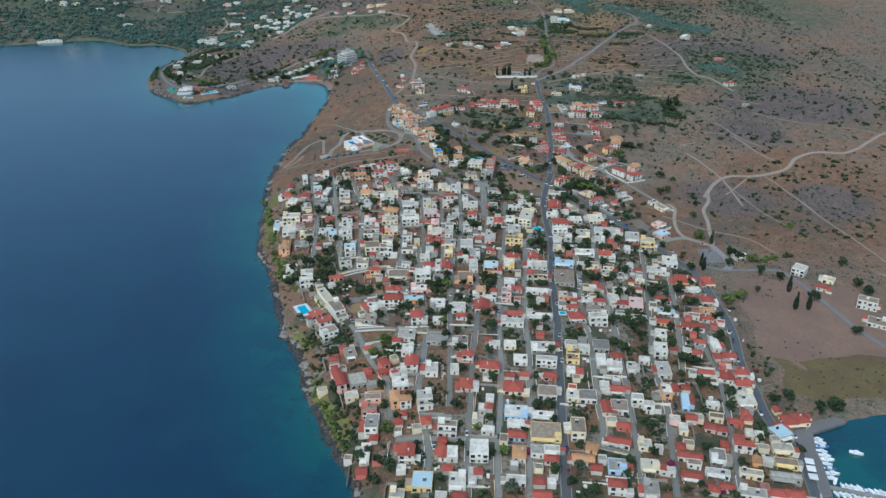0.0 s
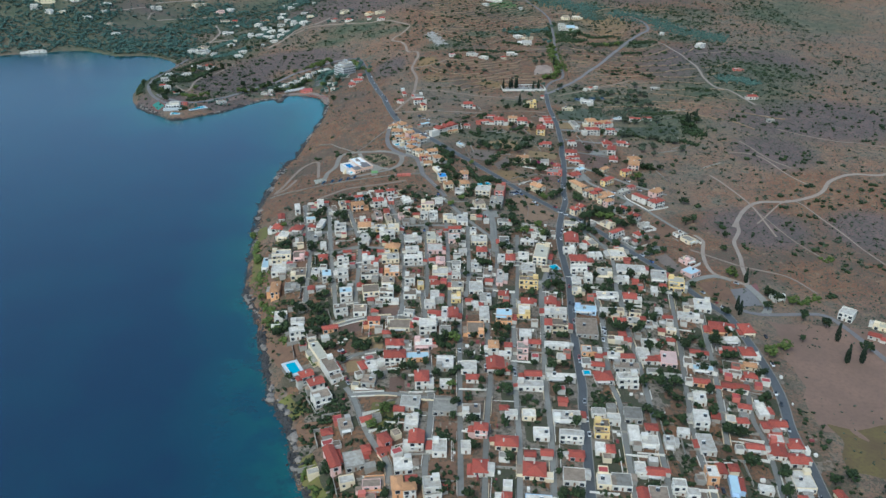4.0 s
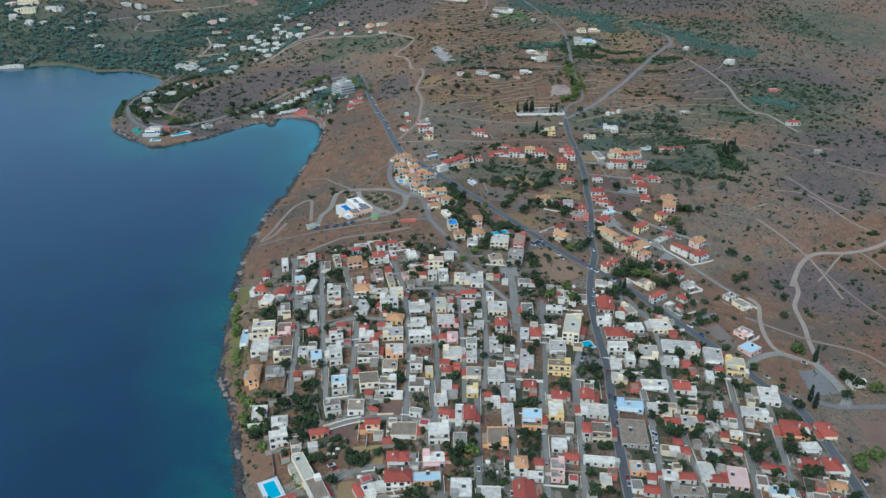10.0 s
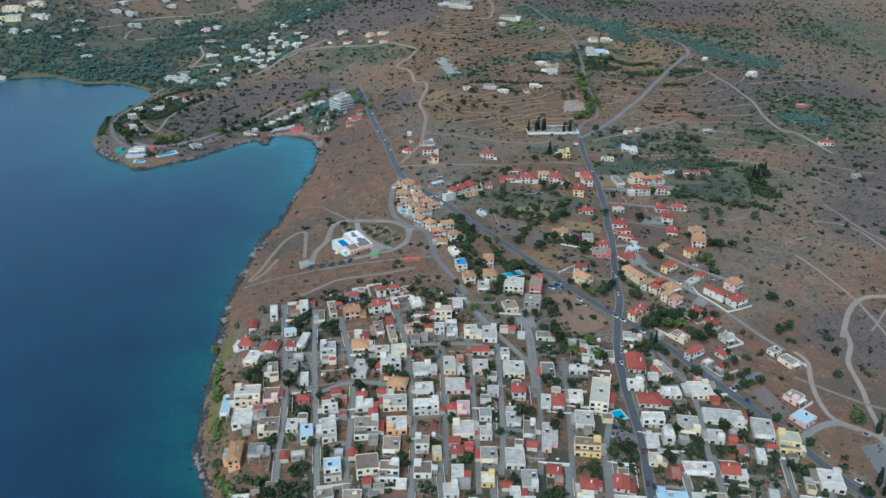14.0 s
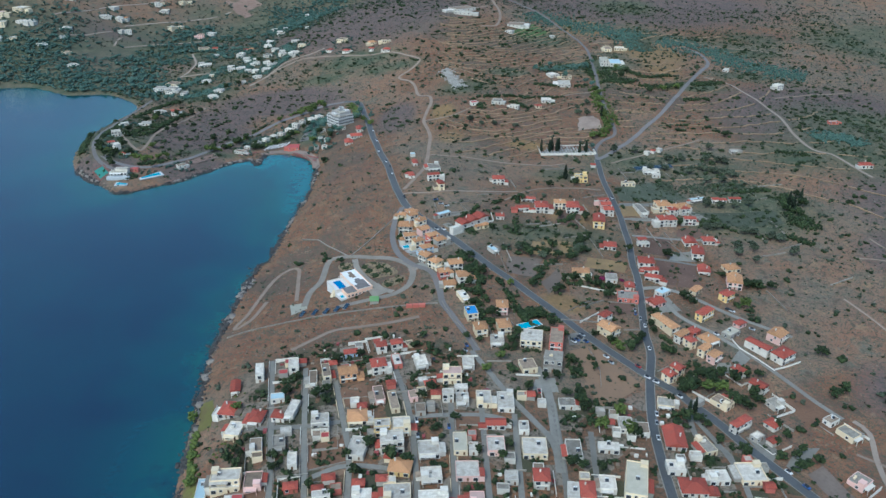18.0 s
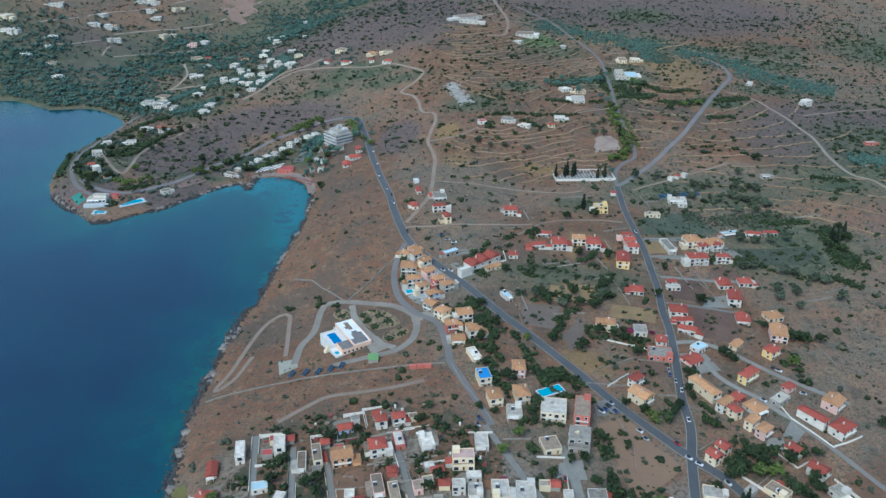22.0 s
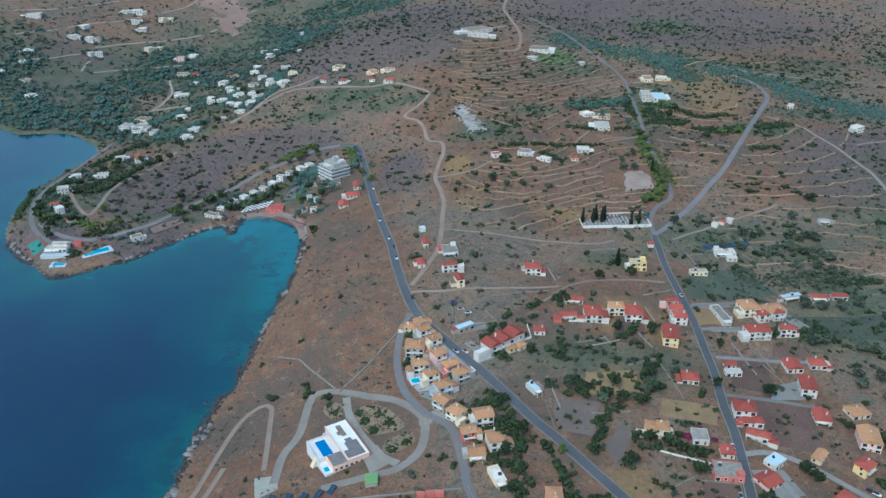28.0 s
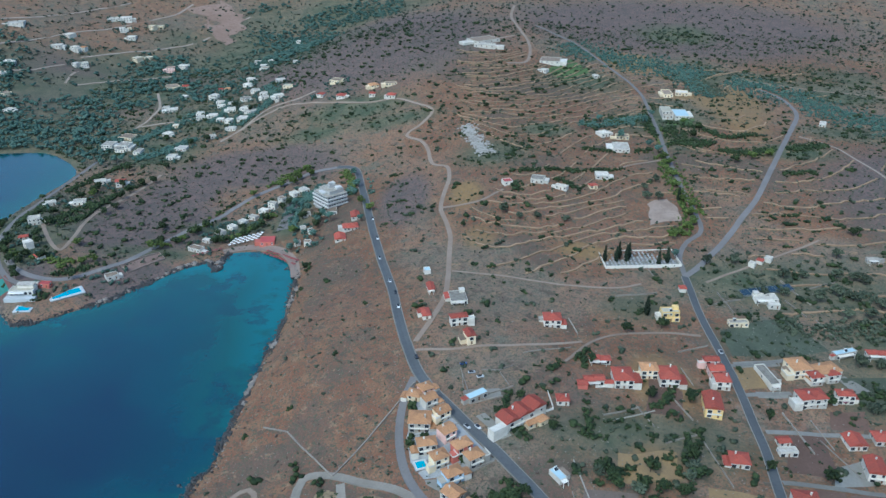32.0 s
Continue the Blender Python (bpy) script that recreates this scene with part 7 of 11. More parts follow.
def clumps(name, centres, sizes, material, rng, flat=0.75, shape=(ICO_V, ICO_F)):
    """Many uneven leaf clumps as one mesh, every clump an island of its own."""
    n, (sv, sf) = len(centres), shape
    nv, nf = len(sv), len(sf)
    spin = rng.uniform(0, 6.283, n)
    c, s = np.cos(spin)[:, None], np.sin(spin)[:, None]
    v = np.stack([sv[None, :, 0] * c - sv[None, :, 1] * s, sv[None, :, 0] * s + sv[None, :, 1] * c, sv[None, :, 2] + 0 * c], -1)
    v = v * (sizes[:, None, None] * rng.uniform(0.55, 1.25, (n, nv, 1))) * np.array([1, 1, flat]) + centres[:, None]
    f = sf[None] + (np.arange(n) * nv)[:, None, None]
    me = bpy.data.meshes.new(name)
    me.vertices.add(n * nv)
    me.vertices.foreach_set("co", v.astype("f").ravel())
    me.loops.add(n * nf * 3)
    me.loops.foreach_set("vertex_index", f.astype("i").ravel())
    me.polygons.add(n * nf)
    me.polygons.foreach_set("loop_start", np.arange(0, n * nf * 3, 3).astype("i"))
    me.materials.append(material)
    me.update(calc_edges=True)
    return me


def trunk_mesh(tall, thick, rng):
    v, f = [], []

    def limb(a, b, r0, r1):
        a, b = np.array(a, float), np.array(b, float)
        d = (b - a) / np.linalg.norm(b - a)
        u = np.cross(d, (0.3, 0.9, 0.2))
        u /= np.linalg.norm(u)
        w, k = np.cross(d, u), len(v)
        for p, r in ((a, r0), (b, r1)):
            v.extend([tuple(p + r * (math.cos(q) * u + math.sin(q) * w)) for q in np.arange(6) * math.pi / 3])
        f.extend([(k + i, k + (i + 1) % 6, k + 6 + (i + 1) % 6, k + 6 + i) for i in range(6)] + [tuple(k + 11 - i for i in range(6))])
    limb((0, 0, -0.3), (0.05, 0, tall), thick, thick * 0.7)
    for k in range(4):
        q = k * 1.6 + rng.uniform(0, 0.8)
        limb((0.03, 0, tall * 0.8), (0.5 * math.cos(q), 0.5 * math.sin(q), tall + rng.uniform(0.25, 0.5)), thick * 0.55, thick * 0.2)
    return mesh("trunk", v, f, bark)


def crown_mesh(kind, seed):
    """A crown for a tree of one metre radius."""
    rng = np.random.default_rng(seed)
    if kind == "cypress":
        z = rng.uniform(0.3, 7.4, 150)
        r = 0.95 * np.clip(np.sin(np.clip(z / 7.6, 0, 1) ** 0.6 * math.pi), 0.05, 1) * rng.uniform(0.5, 1, 150)
        q = rng.uniform(0, 6.283, 150)
        return clumps("crown", np.stack([r * np.cos(q), r * np.sin(q), z], 1), rng.uniform(0.2, 0.42, 150), leaf_cypress, rng, 1.6)
    mat = {"tree": leaf_green, "lime": leaf_lime, "olive": leaf_olive, "pine": leaf_pine_hazed, "bougainvillea": leaf_magenta}[kind]
    n = 72
    lobes = rng.normal(0, 1, (6, 3))
    lobes = lobes / np.linalg.norm(lobes, axis=1)[:, None] * np.array([0.5, 0.5, 0.28]) * rng.uniform(0.6, 1.1, (6, 1)) + (0, 0, 1.15)
    p = rng.normal(0, 1, (n, 3))
    p = lobes[rng.integers(0, 6, n)] + p / np.linalg.norm(p, axis=1)[:, None] * np.array([0.52, 0.52, 0.42]) * rng.uniform(0.55, 1.05, (n, 1))
    if kind == "pine":
        p[:, 2] = p[:, 2] * 0.9 + 0.35
    if kind == "bougainvillea":
        p[:, 2] = p[:, 2] * 0.7 - 0.2
    return clumps("crown", p, rng.uniform(0.12, 0.27, n), mat, rng)


crowns = {k: [crown_mesh(k, 10 * i + j) for j in range(4 if k in ("tree", "olive") else 2)]
          for i, k in enumerate(("tree", "lime", "olive", "pine", "cypress", "bougainvillea"))}
trunks = {k: trunk_mesh(1.0 if k != "pine" else 1.3, 0.07, np.random.default_rng(5)) for k in crowns}
plant_words = {"tree": ("garden_tree", "round dark green garden tree between the houses", "tree"), "lime": ("leafy_tree", "bright yellow-green leafy tree", "tree"),
               "olive": ("olive_tree", "grey-green olive tree on dry ground", "tree"), "pine": ("pine_tree", "blue-green pine tree, its colour paled for haze", "tree"),
               "cypress": ("cypress_tree", "slim dark cypress tree", "tree"), "bougainvillea": ("bougainvillea", "magenta flowering bougainvillea by a house", "shrub")}
planted = []


def plant(kind, x, y, r):
    rnd = random.Random(int(x * 10) * 31 + int(y * 10))
    name, words, cat = plant_words[kind]
    if kind == "tree" and r < 3.0:
        name, words, cat = "garden_bush", "small round dark green bush in a garden", "shrub"
    o = new(name, trunks[kind])
    tall = r * rnd.uniform(0.9, 1.15) if kind != "cypress" else r * 1.05
    o.matrix_world = pose(x, y, gz(x, y) - 0.1, 0, 0, rnd.uniform(0, 360)) @ Matrix.Diagonal((r, r * rnd.uniform(0.85, 1.1), tall, 1))
    tagged(o, words, cat, group=name + "s")
    part("crown", rnd.choice(crowns[kind]), o)
    planted.append((x, y, r))


plant("tree", -119.1, 556.5, 4.0)
plant("tree", -106.6, 559.1, 5.0)
plant("tree", -93.8, 555.3, 5.0)
plant("tree", -90.6, 531.9, 3.9)
plant("tree", -78.3, 513.4, 3.8)
plant("tree", -70.4, 496.0, 3.7)
plant("lime", -90.0, 502.3, 2.8)
plant("tree", -60.0, 508.3, 4.6)
plant("tree", -54.0, 511.5, 3.7)
plant("tree", -35.3, 516.0, 3.7)
plant("tree", -7.7, 507.9, 4.6)
plant("lime", 2.7, 508.9, 4.6)
plant("tree", -25.3, 481.8, 4.4)
plant("tree", -15.4, 485.0, 3.5)
plant("tree", -44.0, 474.4, 3.5)
plant("tree", -28.8, 472.0, 2.6)
plant("lime", 0.8, 461.7, 3.4)
plant("tree", -9.1, 473.1, 3.5)
plant("lime", -38.4, 440.3, 5.0)
plant("lime", -45.1, 429.9, 3.7)
plant("tree", 2.7, 444.3, 3.7)
plant("tree", 0.9, 431.9, 2.9)
plant("tree", 11.9, 428.6, 4.1)
plant("tree", 18.1, 459.1, 2.6)
plant("tree", 13.3, 408.7, 3.1)
plant("tree", 36.3, 513.1, 3.2)
plant("tree", 33.4, 455.7, 4.2)
plant("tree", 46.5, 450.8, 3.0)
plant("tree", 62.5, 458.5, 3.9)
plant("tree", 71.1, 466.7, 3.5)
plant("tree", 70.7, 429.9, 4.1)
plant("tree", 62.9, 483.4, 4.5)
plant("tree", 71.2, 485.0, 3.6)
plant("tree", 30.1, 427.1, 3.7)
plant("tree", 114.8, 553.6, 4.5)
plant("tree", 127.5, 561.4, 4.1)
plant("tree", 131.4, 511.7, 4.8)
plant("tree", 113.8, 508.9, 3.3)
plant("tree", 118.4, 535.2, 4.9)
plant("tree", 126.8, 533.1, 3.9)
plant("tree", 131.9, 464.6, 5.0)
plant("tree", 136.6, 459.1, 4.0)
plant("tree", 132.0, 484.3, 3.7)
plant("tree", 159.4, 470.8, 4.1)
plant("tree", 155.6, 448.8, 4.4)
plant("tree", 133.8, 438.1, 3.9)
plant("tree", 118.7, 438.5, 4.3)
plant("tree", 114.3, 444.7, 3.9)
plant("tree", 180.3, 526.5, 5.0)
plant("tree", 182.3, 509.9, 4.9)
plant("tree", 177.6, 471.0, 3.7)
plant("tree", 159.0, 432.6, 5.0)
plant("tree", 166.2, 431.3, 4.3)
plant("cypress", 272.9, 544.5, 1.9)
plant("cypress", 267.6, 517.7, 1.9)
plant("cypress", 277.3, 517.3, 1.9)
plant("tree", 247.8, 543.2, 3.2)
plant("lime", 215.4, 519.5, 5.0)
plant("lime", 229.9, 530.2, 5.0)
plant("cypress", 214.5, 582.7, 1.6)
plant("tree", 286.9, 530.0, 5.0)
plant("tree", 330.0, 552.1, 5.0)
plant("tree", 332.8, 539.0, 5.0)
plant("tree", 335.2, 588.5, 4.7)
plant("tree", 272.8, 561.9, 5.0)
plant("tree", 260.3, 571.7, 5.0)
plant("lime", 261.6, 595.4, 5.0)
plant("tree", 239.5, 586.3, 4.4)
plant("tree", 297.2, 482.0, 4.1)
plant("tree", 195.6, 470.6, 3.7)
plant("tree", 198.6, 493.5, 3.9)
plant("tree", -67.7, 402.1, 4.8)
plant("tree", -37.1, 395.9, 3.5)
plant("tree", -34.2, 378.8, 3.0)
plant("tree", -25.2, 368.1, 3.7)
plant("lime", -31.1, 357.8, 4.4)
plant("tree", -19.2, 383.2, 3.8)
plant("tree", -5.6, 377.4, 3.7)
plant("tree", 7.7, 374.7, 3.7)
plant("tree", 27.1, 363.0, 3.7)
plant("lime", 20.4, 357.2, 3.3)
plant("tree", -14.5, 345.3, 3.2)
plant("tree", -27.8, 330.1, 4.9)
plant("tree", -34.4, 335.8, 4.3)
plant("tree", -36.5, 323.0, 4.2)
plant("tree", -45.9, 341.1, 4.3)
plant("tree", -41.5, 346.0, 2.9)
plant("tree", 10.6, 343.4, 3.2)
plant("tree", -0.2, 319.1, 3.4)
plant("tree", 30.7, 401.3, 3.9)
plant("lime", 33.7, 338.2, 3.5)
plant("olive", 36.3, 308.9, 5.0)
plant("tree", 27.5, 336.7, 2.5)
plant("tree", 56.0, 375.4, 4.5)
plant("tree", 62.6, 374.5, 4.5)
plant("tree", 64.6, 363.7, 3.0)
plant("tree", 56.0, 392.4, 2.3)
plant("tree", 47.5, 354.2, 2.5)
plant("tree", 85.9, 354.6, 3.3)
plant("tree", 82.6, 364.3, 2.6)
plant("tree", 102.0, 330.9, 3.6)
plant("tree", 98.7, 322.5, 3.5)
plant("olive", 73.6, 325.4, 4.2)
plant("tree", 59.8, 323.1, 4.2)
plant("tree", 67.7, 315.5, 3.4)
plant("tree", 118.0, 361.1, 4.5)
plant("tree", 116.0, 338.4, 3.6)
plant("bougainvillea", 124.7, 332.1, 2.9)
plant("tree", 152.7, 416.6, 3.4)
plant("tree", 162.5, 405.9, 5.0)
plant("tree", 148.3, 346.7, 3.4)
plant("bougainvillea", 47.7, 338.4, 2.8)
plant("tree", 127.8, 312.6, 2.8)
plant("tree", 136.6, 317.5, 2.5)
plant("tree", 78.6, 309.5, 4.1)
plant("tree", 179.0, 400.9, 4.2)
plant("tree", 174.0, 385.7, 4.9)
plant("tree", 173.0, 352.9, 3.1)
plant("tree", 164.5, 337.4, 3.4)
plant("tree", 152.4, 310.6, 3.2)
plant("bougainvillea", 147.7, 314.5, 2.5)
plant("tree", 207.5, 400.0, 4.3)
plant("tree", 217.7, 403.3, 5.0)
plant("tree", 242.3, 398.0, 5.0)
plant("tree", 243.9, 393.6, 5.0)
plant("tree", 232.2, 390.9, 5.0)
plant("tree", 183.7, 359.5, 3.2)
plant("tree", 205.1, 354.1, 3.2)
plant("tree", -137.9, 656.6, 4.6)
plant("tree", -132.7, 651.6, 3.6)
plant("tree", -113.1, 598.8, 3.3)
plant("tree", -111.3, 646.1, 3.6)
plant("tree", -91.4, 632.6, 3.5)
plant("tree", -97.5, 620.3, 3.4)
plant("tree", -90.1, 594.8, 3.3)
plant("lime", -102.7, 599.7, 3.3)
plant("tree", -68.7, 640.2, 4.4)
plant("tree", -62.3, 658.6, 3.6)
plant("tree", -78.7, 624.5, 3.4)
plant("tree", -63.8, 589.0, 3.2)
plant("tree", -37.7, 575.5, 2.8)
plant("tree", -36.8, 593.6, 2.4)
plant("tree", -96.5, 576.2, 3.2)
plant("tree", -91.3, 577.7, 4.0)
plant("tree", -96.7, 703.8, 4.8)
plant("tree", -92.9, 708.5, 3.9)
plant("tree", -115.1, 569.3, 4.0)
plant("tree", -121.4, 574.0, 3.2)
plant("lime", -175.1, 711.0, 4.1)
plant("lime", -142.2, 591.5, 3.4)
plant("lime", -157.3, 648.6, 3.7)
plant("tree", -13.2, 609.1, 3.3)
plant("tree", 12.7, 600.5, 3.3)
plant("tree", 24.7, 618.2, 4.2)
plant("tree", 30.5, 619.4, 3.4)
plant("tree", 10.9, 662.5, 2.7)
plant("tree", 58.7, 649.4, 3.1)
plant("tree", 42.8, 606.5, 4.2)
plant("tree", 47.6, 618.3, 3.0)
plant("lime", 76.9, 697.1, 5.0)
plant("lime", 79.0, 680.4, 4.7)
plant("tree", 82.7, 677.0, 4.2)
plant("tree", 71.8, 586.7, 4.1)
plant("tree", 79.7, 590.5, 4.9)
plant("tree", 82.4, 585.0, 3.7)
plant("tree", 59.5, 575.6, 4.0)
plant("tree", 18.1, 562.6, 3.5)
plant("tree", -5.9, 577.4, 3.1)
plant("bougainvillea", 105.8, 621.6, 3.9)
plant("tree", 100.9, 587.0, 4.1)
plant("tree", 110.2, 713.8, 3.5)
plant("tree", 115.7, 694.9, 4.9)
plant("tree", 125.7, 724.6, 5.0)
plant("tree", 55.7, 702.3, 5.0)
plant("tree", 140.9, 614.9, 4.4)
plant("tree", 149.1, 609.5, 3.9)
plant("tree", 139.8, 667.9, 4.3)
plant("tree", 166.8, 659.6, 3.8)
plant("tree", 178.9, 665.4, 3.8)
plant("tree", 175.6, 627.4, 3.6)
plant("tree", 187.7, 610.0, 3.6)
plant("tree", 161.2, 592.3, 4.3)
plant("tree", 169.1, 587.8, 3.9)
plant("tree", 122.0, 599.3, 4.2)
plant("tree", 113.5, 612.2, 3.4)
plant("tree", 243.0, 702.8, 3.7)
plant("tree", 233.9, 677.8, 3.5)
plant("tree", 214.8, 725.7, 4.8)
plant("tree", 223.4, 731.2, 4.8)
plant("lime", 137.2, 725.4, 5.0)
plant("tree", 149.8, 740.9, 5.0)
plant("tree", 155.8, 736.7, 5.0)
plant("tree", 164.3, 743.3, 5.0)
plant("lime", 226.8, 636.2, 5.0)
plant("cypress", 236.8, 627.8, 1.7)
plant("tree", 248.0, 606.1, 5.0)
plant("tree", 252.8, 600.1, 4.7)
plant("tree", 169.5, 684.9, 3.9)
plant("tree", -115.3, 542.8, 4.6)
plant("tree", -120.0, 540.2, 4.6)
plant("tree", -99.7, 562.6, 5.0)
plant("tree", -89.5, 541.8, 3.8)
plant("tree", -98.0, 532.1, 3.0)
plant("tree", -99.4, 521.1, 3.3)
plant("tree", -87.6, 518.6, 3.3)
plant("tree", -83.6, 513.3, 3.6)
plant("lime", -88.5, 498.4, 2.5)
plant("tree", -61.3, 513.5, 4.3)
plant("tree", -55.8, 506.2, 3.5)
plant("tree", -47.1, 514.0, 3.6)
plant("tree", -51.7, 552.0, 2.7)
plant("tree", -103.0, 488.9, 3.2)
plant("tree", -29.8, 480.9, 3.4)
plant("tree", -22.4, 478.2, 3.3)
plant("tree", -32.5, 475.3, 2.7)
plant("tree", -38.0, 520.2, 2.9)
plant("tree", -3.1, 511.8, 4.2)
plant("tree", 3.2, 516.7, 3.6)
plant("tree", -6.3, 503.0, 3.5)
plant("tree", 3.5, 526.8, 3.3)
plant("tree", 11.6, 491.5, 3.4)
plant("tree", 17.3, 487.4, 3.0)
plant("tree", 5.2, 476.7, 3.6)
plant("tree", 0.7, 473.1, 3.0)
plant("tree", 15.7, 514.3, 3.2)
plant("tree", 22.3, 519.4, 2.9)
plant("tree", 32.2, 524.4, 3.6)
plant("tree", 38.4, 522.2, 3.6)
plant("tree", 33.9, 507.9, 2.8)
plant("tree", 37.1, 477.7, 3.3)
plant("tree", 30.9, 473.4, 3.3)
plant("tree", 64.5, 515.0, 3.2)
plant("tree", 73.0, 518.2, 3.6)
plant("tree", 76.2, 518.8, 3.3)
plant("tree", 63.2, 496.3, 3.5)
plant("tree", 28.0, 473.4, 3.0)
plant("tree", 52.6, 485.0, 2.7)
plant("tree", 18.9, 465.4, 2.9)
plant("tree", 14.0, 548.2, 3.0)
plant("tree", 107.1, 549.4, 3.1)
plant("tree", 114.2, 536.1, 4.6)
plant("tree", 144.5, 554.2, 4.8)
plant("tree", 130.8, 536.0, 4.7)
plant("tree", 137.9, 515.0, 3.8)
plant("tree", 142.9, 520.9, 3.1)
plant("tree", 153.2, 527.4, 3.1)
plant("tree", 157.3, 519.9, 4.6)
plant("tree", 163.5, 528.6, 3.9)
plant("tree", 169.5, 522.0, 3.9)
plant("tree", 165.0, 509.7, 3.4)
plant("tree", 184.4, 539.7, 3.3)
plant("tree", 171.5, 501.4, 3.4)
plant("tree", 163.1, 495.7, 3.7)
plant("tree", 188.7, 512.7, 3.9)
plant("tree", 202.3, 572.6, 4.3)
plant("cypress", 214.4, 575.3, 1.6)
plant("tree", 194.5, 543.6, 3.7)
plant("tree", 138.9, 488.2, 3.3)
plant("tree", 129.8, 473.7, 5.0)
plant("tree", 139.0, 474.9, 5.0)
plant("tree", 117.7, 472.4, 4.9)
plant("tree", 202.4, 496.5, 3.5)
plant("tree", -136.6, 664.3, 3.0)
plant("tree", -132.0, 658.4, 3.3)
plant("lime", -144.1, 702.2, 3.5)
plant("tree", -115.8, 709.2, 3.9)
plant("tree", -111.5, 724.2, 3.2)
plant("tree", -91.4, 696.1, 4.5)
plant("tree", -90.3, 739.9, 4.1)
plant("tree", -76.2, 745.1, 3.3)
plant("tree", -64.6, 661.7, 3.5)
plant("tree", -74.3, 650.9, 3.5)
plant("tree", -51.3, 649.5, 4.8)
plant("tree", -42.0, 647.6, 4.1)
plant("tree", -113.8, 654.9, 3.6)
plant("lime", 1.9, 729.3, 3.6)
plant("lime", 11.6, 743.2, 4.1)
plant("tree", -31.3, 708.2, 3.8)
plant("tree", -36.2, 699.7, 3.4)
plant("bougainvillea", -10.4, 735.0, 2.4)
plant("bougainvillea", 1.2, 708.7, 2.3)
plant("tree", -17.7, 682.0, 3.3)
plant("tree", -28.9, 671.8, 2.5)
plant("tree", 11.5, 679.6, 2.9)
plant("tree", 37.2, 725.0, 3.2)
plant("tree", 44.4, 725.6, 4.0)
plant("tree", 48.0, 711.4, 3.5)
plant("tree", 57.5, 743.8, 3.7)
plant("tree", 69.8, 739.5, 3.3)
plant("tree", 56.3, 709.1, 4.7)
plant("tree", 56.5, 698.2, 3.8)
plant("tree", 25.6, 713.9, 3.9)
plant("lime", 64.1, 682.7, 4.5)
plant("tree", 43.6, 651.0, 4.2)
plant("tree", 49.5, 649.7, 3.5)
plant("tree", -5.4, 656.1, 3.1)
plant("tree", 6.8, 652.3, 3.5)
plant("tree", 137.7, 739.5, 5.0)
plant("tree", 140.7, 730.9, 5.0)
plant("tree", 129.6, 729.8, 5.0)
plant("lime", 144.7, 726.0, 5.0)
plant("tree", 120.8, 723.7, 4.9)
plant("tree", 150.0, 714.2, 5.0)
plant("tree", 155.5, 709.3, 4.9)
plant("tree", 163.0, 721.7, 5.0)
plant("tree", 164.8, 716.4, 4.2)
plant("tree", 96.9, 765.7, 5.0)
plant("tree", 107.1, 777.9, 4.4)
plant("tree", 123.1, 762.8, 3.9)
plant("tree", 122.0, 695.3, 3.9)
plant("tree", 125.7, 690.4, 3.5)
plant("tree", 174.5, 745.0, 3.5)
plant("tree", 167.6, 694.6, 3.3)
plant("tree", 161.8, 678.3, 3.2)
plant("tree", 168.0, 668.7, 3.5)
plant("tree", 173.4, 674.2, 3.6)
plant("tree", 225.7, 770.8, 5.0)
plant("tree", 128.7, 677.7, 3.1)
plant("cypress", 118.5, 701.3, 1.4)
plant("cypress", 122.8, 704.5, 1.4)
plant("tree", 8.5, 794.0, 5.0)
plant("tree", -0.7, 820.5, 4.3)
plant("tree", -6.5, 835.4, 4.4)
plant("tree", -9.4, 845.8, 4.5)
plant("tree", -4.5, 808.5, 3.5)
plant("tree", 3.7, 813.7, 3.6)
plant("tree", 24.1, 771.9, 4.7)
plant("tree", 20.3, 763.3, 4.6)
plant("lime", 23.5, 838.4, 3.0)
plant("tree", 40.3, 839.7, 4.5)
plant("tree", 55.7, 831.6, 3.7)
plant("tree", 43.9, 796.6, 2.8)
plant("tree", 48.6, 787.9, 3.5)
plant("tree", 37.6, 795.8, 3.1)
plant("tree", -9.4, 765.5, 3.3)
plant("tree", -1.1, 762.1, 2.9)
plant("tree", 20.9, 756.1, 3.2)
plant("tree", -49.4, 769.3, 2.3)
plant("tree", -37.8, 764.4, 3.2)
plant("tree", -43.1, 752.2, 3.2)
plant("tree", 66.5, 854.9, 3.9)
plant("tree", 72.9, 852.5, 4.7)
plant("tree", 82.8, 850.5, 4.7)
plant("tree", 88.5, 845.8, 3.9)
plant("tree", 96.5, 843.7, 3.5)
plant("tree", 94.3, 830.1, 4.6)
plant("tree", 59.5, 834.3, 4.5)
plant("tree", 76.5, 778.3, 3.5)
plant("tree", 85.6, 773.1, 3.5)
plant("tree", 97.8, 809.1, 3.0)
plant("tree", 117.1, 794.8, 3.7)
plant("tree", 118.3, 788.5, 3.6)
plant("tree", 121.2, 813.4, 3.0)
plant("lime", 90.4, 763.7, 3.4)
plant("tree", 103.1, 772.8, 3.5)
plant("tree", 150.7, 834.4, 4.8)
plant("tree", 154.2, 830.1, 4.0)
plant("tree", 206.6, 859.1, 5.0)
plant("tree", 212.4, 856.8, 5.0)
plant("tree", 191.8, 874.4, 3.5)
plant("lime", 193.3, 828.7, 4.9)
plant("tree", 223.2, 857.7, 4.4)
plant("bougainvillea", 102.7, 863.0, 2.8)
plant("bougainvillea", 94.6, 857.6, 2.8)
plant("bougainvillea", 108.8, 855.3, 2.4)
plant("tree", 120.1, 766.3, 3.5)
plant("tree", -10.1, 936.3, 4.3)
plant("tree", -14.1, 932.8, 3.9)
plant("tree", -1.8, 948.5, 3.5)
plant("tree", 14.5, 923.3, 3.8)
